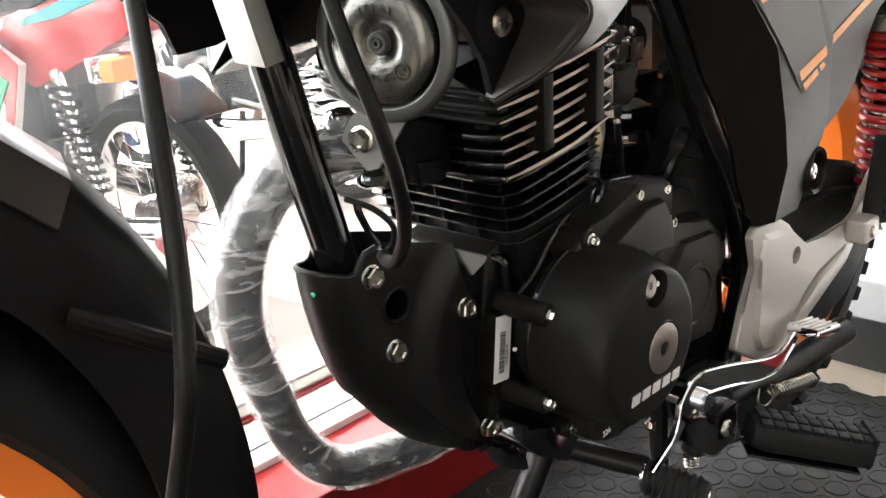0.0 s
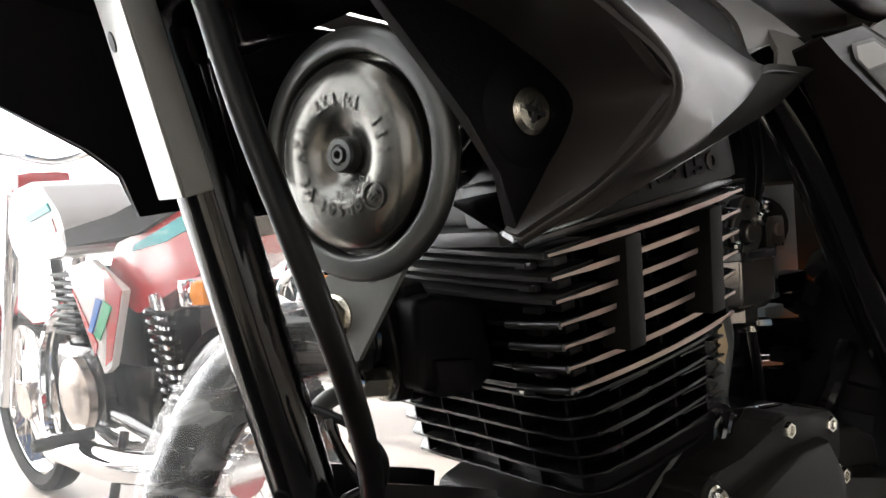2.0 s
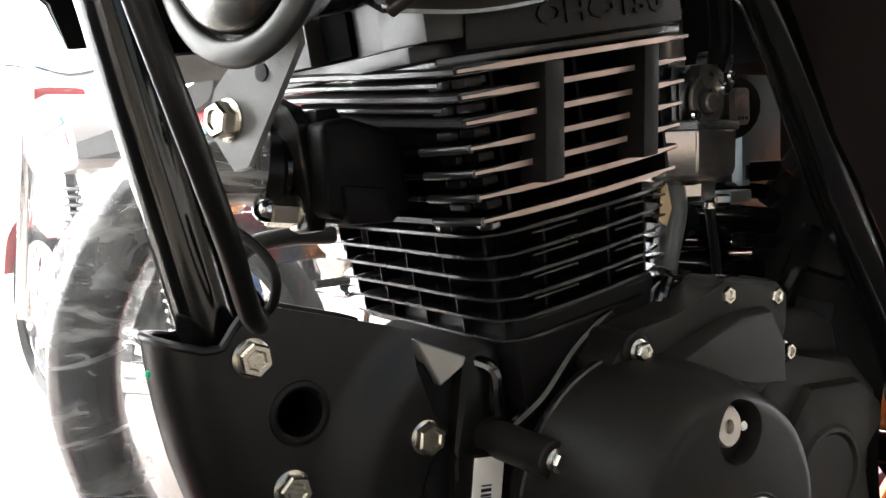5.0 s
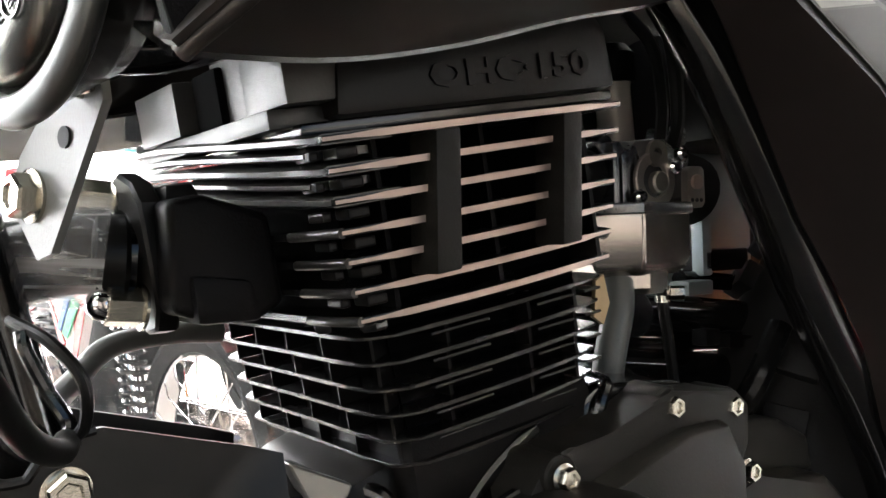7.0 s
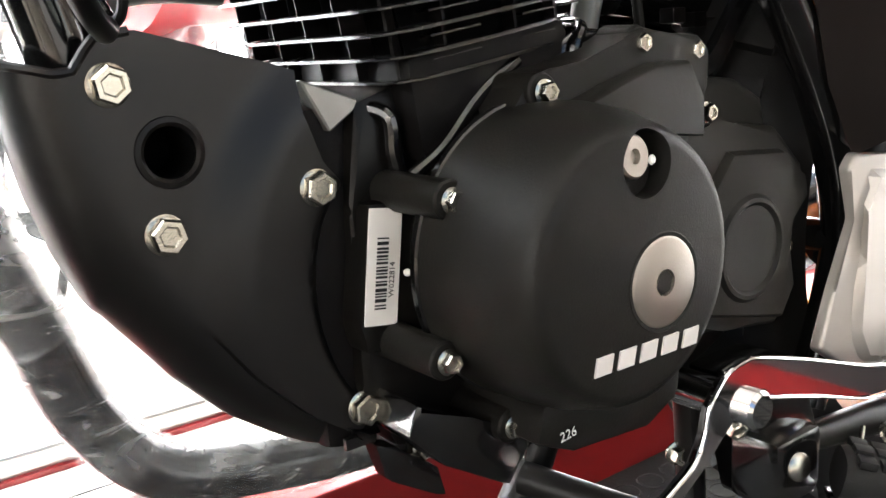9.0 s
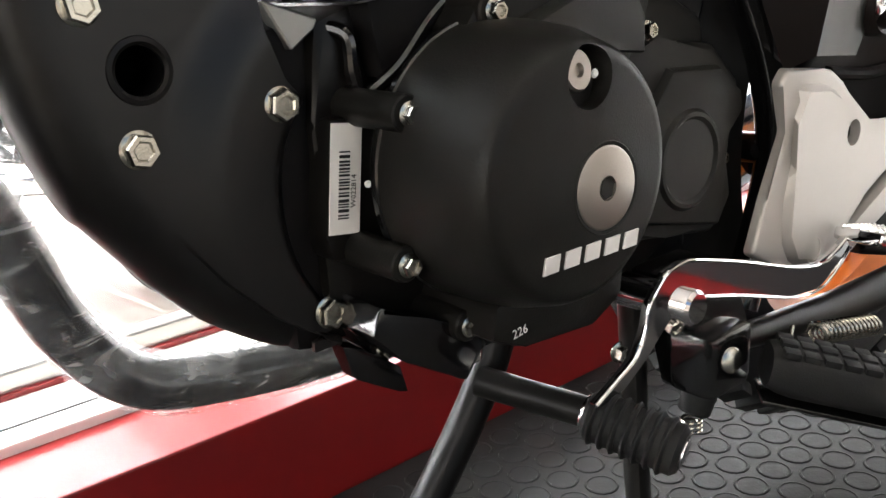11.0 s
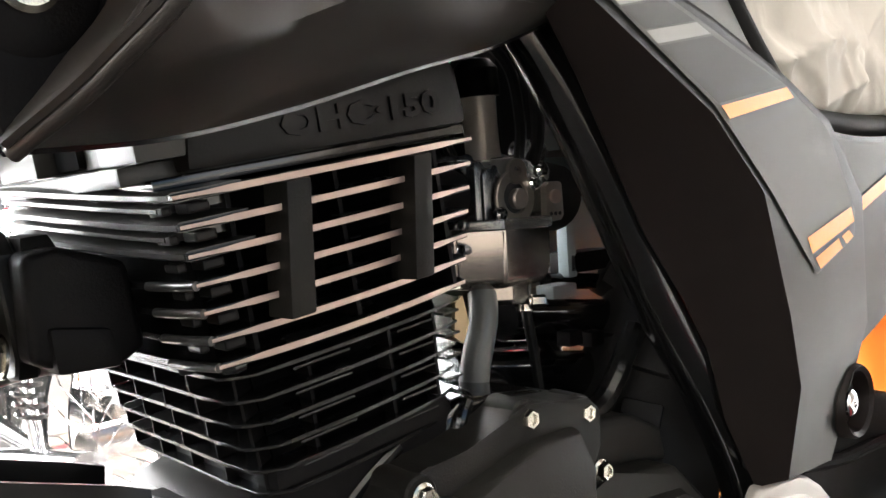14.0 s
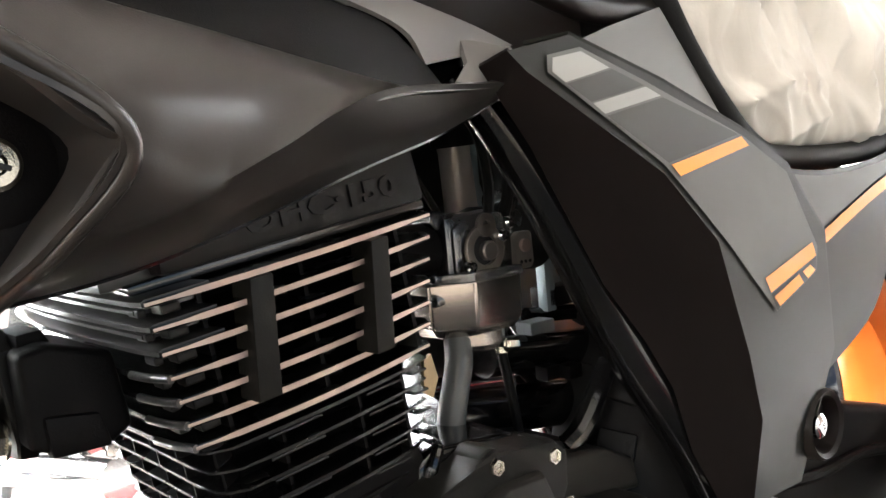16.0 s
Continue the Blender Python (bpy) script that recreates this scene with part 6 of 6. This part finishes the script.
part("raised_face", bm_prism([(0.836, 0.405), (0.882, 0.3995), (0.905, 0.388), (0.916, 0.340), (0.906, 0.296), (0.886, 0.254), (0.842, 0.265), (0.826, 0.292), (0.838, 0.340), (0.848, 0.372)], 0.399, 0.410, 0.010, seg=1), SILVER, hanger, "", 20)
part("lower_hole", bm_lathe([(0.0, -0.006), (0.0085, -0.005), (0.0095, 0.0004), (0.0105, 0.0004)], (0.868, 0.3988, 0.276), OUT, n=24, close=False), SILVER, hanger)
part("clevis", bm_box((1.068, 0.389, 0.345), (0.040, 0.026, 0.028), 0.006, seg=3), SILVER, hanger)
part("pivot_pin", bm_lathe([(0.0075, 0), (0.0075, 0.002), (0.006, 0.003), (0, 0.003)], (1.063, 0.376, 0.345), OUT, n=20), ZINC, hanger)
peg = part("rear_foot_peg", bm_box((0, 0, 0.045), (0.032, 0.026, 0.105), 0.007, m=pose(1.098, 0.386, 0.352, 0, 14, 0)), RUBBER, hanger, "folded black rubber foot peg", 40)
for k in range(7):
    part("groove_rib", bm_box((0, -0.0135, 0.008 + 0.013 * k), (0.030, 0.003, 0.006), 0.001, m=pose(1.098, 0.386, 0.352, 0, 14, 0)), RUBBER, hanger)
bolt((1.110, 0.40, 0.338), hanger, 0.010, 0.01, 0.008, (1, -0.3, 0))

# front foot peg
PB, PE = V((0.746, 0.374, 0.238)), V((0.824, 0.283, 0.211))
bkt = part("peg_bracket", bm_prism([(0.700, 0.300), (0.755, 0.300), (0.778, 0.245), (0.770, 0.205), (0.735, 0.205), (0.722, 0.250)], 0.392, 0.432, 0.005), GLOSS, bike, "gloss black foot-peg bracket")
part("clevis", bm_box((0.737, 0.396, 0.238), (0.046, 0.034, 0.044), 0.007), GLOSS, bkt)
part("pin", bm_lathe([(0.0085, 0), (0.0085, 0.0015), (0.007, 0.0025), (0, 0.0025)], (0.7320, 0.3780, 0.2415), V((-0.25, -0.95, 0.2)), n=24), ZINC, bkt)
PM = Matrix.Translation((PB + PE) / 2) @ (PE - PB).to_track_quat("Y", "Z").to_matrix().to_4x4()
rings = []
for k in range(15):
    v = -0.050 + 0.114 * k / 14
    q = (0.80, 0.94)[k] if k < 2 else 1.0
    rings.append([PM @ V((0.0215 * q * math.copysign(abs(math.cos(a)) ** 0.75, math.cos(a)), v, 0.0005 + 0.0165 * q * math.copysign(abs(math.sin(a)) ** 0.7, math.sin(a)))) for a in (2 * math.pi * j / 28 for j in range(28))])
fpeg = part("foot_peg", bm_loft(rings), RUBBER, bike, "black rounded rubber foot peg with a block tread", 40)
for k in range(9):
    for j in range(3):
        part("tread_block", bm_box((-0.0120 + 0.0120 * j, -0.040 + 0.0122 * k, 0.0160 - 0.0012 * abs(j - 1)), (0.0102, 0.0102, 0.0050), 0.0012, m=PM), RUBBER, fpeg)
part("end_lip", bm_box((0, 0.0625, 0.004), (0.040, 0.005, 0.034), 0.003, m=PM), RUBBER, fpeg)
part("peg_plate", bm_box((0, 0.004, -0.0195), (0.034, 0.108, 0.003), 0.001, m=PM), GLOSS, fpeg, "black steel plate under the rubber")
sleeve = part("stop_sleeve", bm_cyl((0.822, 0.452, 0.185), (0.806, 0.456, 0.146), 0.0140, 0.0130, bevel=0.002), RUBBER, bike)
for k in range(3):
    p = V((0.8045, 0.456, 0.141 - 0.004 * k))
    part("coil", bm_tube([p + V((0.0075 * math.cos(a), 0.0075 * math.sin(a), 0)) for a in (2 * math.pi * i / 10 for i in range(11))], 0.0014, 6, 2), ZINC, sleeve)
part("hook", bm_tube([(0.797, 0.456, 0.131), (0.790, 0.455, 0.122), (0.784, 0.454, 0.110)], 0.0016, 6), ZINC, sleeve)

# gear lever: a chromed rocker with a toe plate and a rubber
SP = V((0.690, 0.400, 0.290))
UP = [(0.606, 0.257), (0.625, 0.266), (0.640, 0.274), (0.648, 0.287), (0.652, 0.302), (0.660, 0.311), (0.668, 0.317), (0.681, 0.3195), (0.695, 0.318), (0.746, 0.303), (0.807, 0.283), (0.842, 0.276), (0.862, 0.279), (0.880, 0.287)]
DN = [(0.615, 0.250), (0.634, 0.258), (0.652, 0.268), (0.664, 0.279), (0.672, 0.286), (0.680, 0.289), (0.688, 0.291), (0.697, 0.292), (0.706, 0.291), (0.747, 0.280), (0.808, 0.261), (0.846, 0.256), (0.872, 0.266), (0.888, 0.277)]
lever = part("gear_lever", bm_prism(UP + DN[::-1], 0.3815, 0.3850, 0.0006, seg=1), CHROME, bike, "chromed rocker gear lever", 40)
part("bent_edge", bm_tube([(x, 0.3800, z) for x, z in UP], 0.0014, 8, 6), CHROME, lever)
part("bent_edge", bm_tube([(x, 0.3808, z) for x, z in DN[6:]], 0.0010, 8, 6), CHROME, lever)
part("pivot", bm_cyl(SP + V((0, -0.026, 0)), SP + V((0, 0.03, 0)), 0.0112, bevel=0.002), CHROME, lever)
part("pinch_bolt", bm_bolt(V((0.684, 0.384, 0.276)), V((-0.3, -0.9, -0.3)), 0.010, 0.012, 0.008), ZINC, lever)
part("shaft", bm_cyl((0.690, 0.40, 0.290), (0.690, 0.48, 0.290), 0.0085), GLOSS, lever)
toe = part("toe_plate", bm_box((0, 0, 0), (0.058, 0.036, 0.010), 0.003, m=pose(0.906, 0.372, 0.283, 0, 12, 0)), CHROME, lever)
for i in range(8):
    for j in range(5):
        part("knurl", bm_lathe([(0.0030, 0), (0.0008, 0.0016)], pose(0.906, 0.372, 0.283, 0, 12, 0) @ V((-0.024 + 0.0068 * i, -0.0132 + 0.0066 * j, 0.0048)), (0.2, 0, 1), n=4), CHROME, toe, "", 0)
r0, r1 = V((0.617, 0.396, 0.243)), V((0.636, 0.344, 0.230))
rubber = part("lever_rubber", bm_cyl(r0, r1, 0.0150, bevel=0.003), RUBBER, lever, "ribbed black lever rubber")
for k in range(7):
    p = r0 + (r1 - r0) * (0.08 + 0.12 * k)
    part("rib", bm_cyl(p, p + (r1 - r0) * 0.06, 0.0172, bevel=0.0015), RUBBER, lever)
part("inner_cap", bm_cyl(r0 - (r1 - r0) * 0.04, r0 + (r1 - r0) * 0.02, 0.0105, bevel=0.001), CHROME, lever)
part("rubber_end", bm_lathe([(0.009, 0), (0.009, 0.001), (0.006, 0.002), (0, 0.002)], r1, r1 - r0, n=20), CHROME, lever)

# stands
cst = part("centre_stand", bm_tube([(0.715, 0.560, 0.270), (0.694, 0.560, 0.205), (0.664, 0.562, 0.155), (0.612, 0.566, 0.085), (0.580, 0.572, 0.035), (0.574, 0.580, 0.014)], 0.0145, 14), SATIN, bike, "satin black centre stand")
part("leg", bm_tube([(0.716, 0.445, 0.275), (0.716, 0.442, 0.215), (0.718, 0.440, 0.13), (0.716, 0.432, 0.060), (0.714, 0.424, 0.016)], 0.0150, 14, flat=0.6), SATIN, cst)
part("cross_bar", bm_cyl((0.664, 0.545, 0.196), (0.716, 0.445, 0.176), 0.0115), SATIN, cst)
part("pivot_lug", bm_box((0.690, 0.52, 0.272), (0.08, 0.06, 0.026), 0.006), GLOSS, cst)
part("stand_bolt", bm_bolt(V((0.703, 0.437, 0.236)), V((-0.3, -0.95, 0)), 0.011, 0.008, 0.008), ZINC, cst)
sst = part("side_stand", bm_tube([(0.80, 0.43, 0.215), (0.88, 0.428, 0.205), (0.97, 0.424, 0.196), (1.10, 0.414, 0.194)], lambda s: 0.009 + 0.009 * s, 14), SATIN, bike, "satin black side stand, folded up")
p0, p1 = V((0.898, 0.409, 0.197)), V((0.986, 0.404, 0.178))
coil = [p0 + (p1 - p0) * (k / 168) + V((0, 0.0084 * math.cos(2 * math.pi * k / 12), 0.0084 * math.sin(2 * math.pi * k / 12))) for k in range(169)]
part("spring", bm_tube(coil, 0.0017, 6, 1), ZINC, sst, "bright coil spring")
part("spring_hook", bm_tube([(0.898, 0.409, 0.190), (0.880, 0.409, 0.188), (0.866, 0.411, 0.198), (0.870, 0.413, 0.212)], 0.0018, 6), ZINC, sst)

# front wheel, mudguard, fork and brake hose
FA = V((-0.045, YM, 0.330))
wheel(FA, 0.300, 0.085, ORANGERIM, bike, 5, "front_wheel", 0.240, 0)
rows = []
for y, dr in ((0.434, -0.072), (0.436, -0.030), (0.448, -0.006), (0.475, 0.006), (YM, 0.009), (0.535, 0.006), (0.562, -0.006), (0.574, -0.030), (0.576, -0.115)):
    row = []
    for k in range(13):
        a = radians(-12 + 122 * k / 12)
        r = 0.296 + 0.085 * min(1, k / 6.5) + dr
        row.append((FA.x + r * math.cos(a), y, FA.z + r * math.sin(a)))
    rows.append(row)
guard = part("front_mudguard", bm_patch(rows, 0.003, per=3), PLASTIC, bike, "black front mudguard with a grey top", 50)
part("grey_top", bm_patch([[(x, y - (0.003 if y < YM else -0.003), z + 0.003) for x, y, z in r[6:]] for r in rows[1:8]], 0.002, per=3), SHROUD, guard)
part("hose_clip", bm_tube([(0.175, 0.430, 0.552), (0.205, 0.412, 0.533), (0.238, 0.405, 0.510)], 0.0055, 10), PLASTIC, guard)
for y in (0.40, 0.61):
    fork = part("fork_leg", bm_cyl((-0.045, y, 0.330), (0.02, y, 0.60), 0.024), SILVER, bike, "front fork leg")
    part("stanchion", bm_cyl((0.02, y, 0.60), (0.10, y, 0.93), 0.016), CHROME, fork)
part("brake_hose", bm_tube([(0.26, 0.47, 0.86), (0.235, 0.425, 0.76), (0.222, 0.398, 0.70), (0.196, 0.350, 0.60), (0.182, 0.335, 0.545), (0.176, 0.345, 0.50), (0.160, 0.355, 0.44), (0.135, 0.37, 0.37), (0.08, 0.39, 0.32)], 0.0047, 12), HOSE, bike, "black brake hose clipped to the mudguard")
part("steering_head", bm_cyl((0.315, YM, 0.86), (0.285, YM, 0.97), 0.028), GLOSS, bike)
part("head_bracket", bm_box((0.372, 0.47, 0.735), (0.09, 0.09, 0.035), 0.006), GLOSS, bike)

# ---- red motorcycles outside the window ----


def red_motorcycle():
    """A small commuter motorcycle heading along +x, its rear axle above the origin."""
    b = thing("red_motorcycle", (0, 0, 0), "parked red and white commuter motorcycle with green and blue stripes", "motorcycle", "red motorcycles outside the window")
    for x, nm in ((0.0, "rear_wheel"), (1.22, "front_wheel")):
        at = V((x, 0, 0.29))
        hub = part(nm, bm_cyl(at + V((0, -0.05, 0)), at + V((0, 0.05, 0)), 0.06, bevel=0.005), CARB, b)
        part("rim", bm_lathe([(0.225, -0.022), (0.238, -0.026), (0.238, 0.026), (0.225, 0.022), (0.225, -0.022)], at, (0, 1, 0), n=48, close=False), CHROME, hub)
        part("tyre", bm_lathe([(0.232, -0.03), (0.262, -0.042), (0.284, -0.030), (0.290, 0), (0.284, 0.030), (0.262, 0.042), (0.232, 0.03)], at, (0, 1, 0), n=48, close=False), RUBBER, hub)
        for k in range(24):
            a = 2 * math.pi * k / 24
            c = a + 0.3 * (1 if k % 2 else -1)
            s = 0.03 if k % 4 < 2 else -0.03
            part("spoke", bm_cyl(at + V((0.055 * math.cos(c), s, 0.055 * math.sin(c))), at + V((0.228 * math.cos(a), 0, 0.228 * math.sin(a))), 0.002, n=5), CHROME, hub, "", 0)
    for y in (-0.13, 0.13):
        top, low = V((0.12, y, 0.65)), V((0.02, y, 0.30))
        sk = part("shock_absorber", bm_cyl(low, top, 0.014), CHROME, b)
        coil = [top + (low - top) * (0.08 + 0.7 * k / 120) + V((0.026 * math.cos(k * 2 * math.pi / 10), 0.026 * math.sin(k * 2 * math.pi / 10), 0)) for k in range(121)]
        part("spring", bm_tube(coil, 0.0055, 6, 1), GLOSS, sk)
        ind = part("indicator", bm_box((-0.16, y * 1.15, 0.665), (0.07, 0.09, 0.05), 0.018), AMBER, b, "amber indicator lamp")
        part("indicator_cap", bm_box((-0.13, y * 1.15, 0.665), (0.05, 0.094, 0.054), 0.012), CHROME, ind)
        part("fork_leg", bm_cyl((1.22, y * 0.75, 0.29), (0.98, y * 0.75, 0.92), 0.022), CHROME, b)
        part("side_cover", bm_prism([(0.24, 0.66), (0.34, 0.48), (0.38, 0.46), (0.50, 0.62), (0.54, 0.71), (0.40, 0.73)], y * 0.95, y * 1.1, 0.006), BIKEWHITE, b)
        part("red_edge", bm_prism([(0.245, 0.66), (0.335, 0.495), (0.37, 0.48), (0.345, 0.56), (0.33, 0.71)], y * 1.1, y * 1.115), BIKERED, b)
        part("red_flash", bm_prism([(0.40, 0.53), (0.43, 0.56), (0.50, 0.64), (0.52, 0.66), (0.42, 0.50)], y * 1.1, y * 1.12), BIKERED, b)
        part("green_stripe", bm_prism([(0.30, 0.62), (0.38, 0.54), (0.41, 0.55), (0.34, 0.635)], y * 1.12, y * 1.14), BIKEGREEN, b)
        part("blue_stripe", bm_prism([(0.35, 0.635), (0.42, 0.555), (0.44, 0.56), (0.38, 0.64)], y * 1.12, y * 1.14), BIKEBLUE, b)
        part("swing_arm", bm_cyl((0.0, y * 0.8, 0.29), (0.48, y * 0.6, 0.34), 0.02), GLOSS, b)
        part("foot_peg", bm_cyl((0.52, y, 0.30), (0.52, y * 2.1, 0.30), 0.016), RUBBER, b)
        part("grip", bm_cyl((0.86, y * 1.9, 1.02), (0.80, y * 2.9, 1.01), 0.017), RUBBER, b)
        part("mirror", bm_lathe([(0.05, 0), (0.055, 0.012), (0.03, 0.03), (0, 0.034)], (0.90, y * 2.2, 1.2), (1, 0, 0.2), n=16), GLOSS, b)
        part("mirror_stem", bm_cyl((0.87, y * 1.8, 1.03), (0.90, y * 2.2, 1.19), 0.006, n=8), CHROME, b)
    part("tail", bm_prism([(-0.34, 0.86), (-0.12, 0.72), (0.26, 0.60), (0.42, 0.66), (0.34, 0.76), (0.0, 0.83), (-0.30, 0.93)], -0.105, 0.105, 0.02, seg=3), BIKERED, b, "red tail cowl")
    part("tail_stripe", bm_prism([(-0.08, 0.800), (0.10, 0.760), (0.26, 0.742), (0.24, 0.758), (0.0, 0.815)], -0.1075, 0.1075), BIKETEAL, b)
    part("tail_lamp", bm_box((-0.33, 0, 0.88), (0.04, 0.12, 0.07), 0.015), BIKERED, b)
    part("seat", bm_prism([(-0.12, 0.86), (0.20, 0.78), (0.60, 0.76), (0.62, 0.80), (0.30, 0.83), (-0.14, 0.91)], -0.12, 0.12, 0.03, seg=3), VINYL, b)
    part("fuel_tank", bm_prism([(0.58, 0.74), (0.92, 0.72), (1.00, 0.80), (0.94, 0.92), (0.74, 0.94), (0.60, 0.84)], -0.12, 0.12, 0.05, seg=4), BIKEWHITE, b, "white fuel tank with red stripes")
    part("tank_stripe", bm_prism([(0.64, 0.80), (0.92, 0.76), (0.96, 0.80), (0.66, 0.835)], -0.123, 0.123), BIKERED, b)
    part("tank_stripe", bm_prism([(0.66, 0.855), (0.82, 0.83), (0.84, 0.845), (0.68, 0.875)], -0.124, 0.124), BIKETEAL, b)
    en = part("engine", bm_box((0.66, 0, 0.40), (0.30, 0.20, 0.22), 0.04), GLOSS, b)
    for y in (-1, 1):
        part("engine_cover", bm_lathe([(0.10, 0), (0.095, 0.02), (0.06, 0.03), (0, 0.032)], (0.64, 0.10 * y, 0.38), (0, y, 0), n=24), CARB, en)
    part("exhaust_pipe", bm_tube([(0.84, 0.03, 0.60), (0.95, 0.06, 0.50), (0.90, 0.10, 0.26), (0.70, 0.14, 0.24)], 0.018, 10), CHROME, b)
    part("frame_tube", bm_tube([(1.0, 0, 0.82), (0.93, 0, 0.50), (0.80, 0, 0.26), (0.50, 0, 0.24), (0.42, 0, 0.40), (0.36, 0, 0.66)], 0.018, 10), GLOSS, b)
    part("air_box", bm_box((0.40, 0, 0.56), (0.20, 0.16, 0.20), 0.03), PLASTIC, b)
    for k in range(8):
        part("fin", bm_box((0.76, 0, 0.53 + 0.022 * k), (0.15, 0.16, 0.010), 0.004), SATIN, en)
    part("cylinder", bm_box((0.76, 0, 0.60), (0.10, 0.11, 0.20), 0.015), GLOSS, b)
    part("rear_mudguard", bm_patch([[(-0.20, y, 0.54), (-0.10, y, 0.61), (0.02, y, 0.63), (0.2, y, 0.60)] for y in (-0.07, 0, 0.07)], 0.004), GLOSS, b)
    part("front_mudguard", bm_patch([[(1.50, y, 0.40), (1.42, y, 0.53), (1.24, y, 0.60), (1.04, y, 0.54)] for y in (-0.06, 0, 0.06)], 0.004), BIKERED, b)
    part("handlebar", bm_tube([(0.80, -0.37, 1.01), (0.90, -0.16, 1.03), (0.93, 0, 1.0), (0.90, 0.16, 1.03), (0.80, 0.37, 1.01)], 0.011, 10), CHROME, b)
    part("headlamp", bm_box((1.06, 0, 0.90), (0.14, 0.17, 0.17), 0.04), BIKERED, b)
    part("chain_case", bm_box((0.24, -0.10, 0.33), (0.52, 0.03, 0.09), 0.02), CARB, b)
    part("silencer", bm_tube([(0.7, 0.14, 0.24), (0.3, 0.16, 0.26), (-0.25, 0.17, 0.33)], 0.04, 14), CHROME, b)
    part("stand", bm_cyl((0.45, 0.08, 0.3), (0.38, 0.20, 0.0), 0.012), GLOSS, b)
    return b


rb = red_motorcycle()
GZ = -0.165
rb.matrix_basis = pose(0.975, 1.93, GZ, 0, 0, 98)
for x, y, a in ((0.12, 2.25, 99), (1.95, 2.45, 97), (0.55, 4.6, 101)):
    copy_thing(rb, pose(x, y, GZ, 0, 0, a))

# coin studs of the floor mat, where they can be told apart
stud = None
for i in range(22):
    for j in range(13):
        p = Matrix.Translation((0.46 + 0.0385 * (i + 0.5 * (j % 2)), 0.315 + 0.0335 * j, 0.006))
        if stud is None:
            stud = part("stud", bm_lathe([(0.0165, 0), (0.0160, 0.0012), (0.0145, 0.0014), (0.0135, 0.0006), (0, 0.0006)], (0, 0, 0), (0, 0, 1), n=14, close=False), MAT, floor_mat)
            stud.matrix_basis = p
        else:
            share("stud", stud, p, floor_mat)
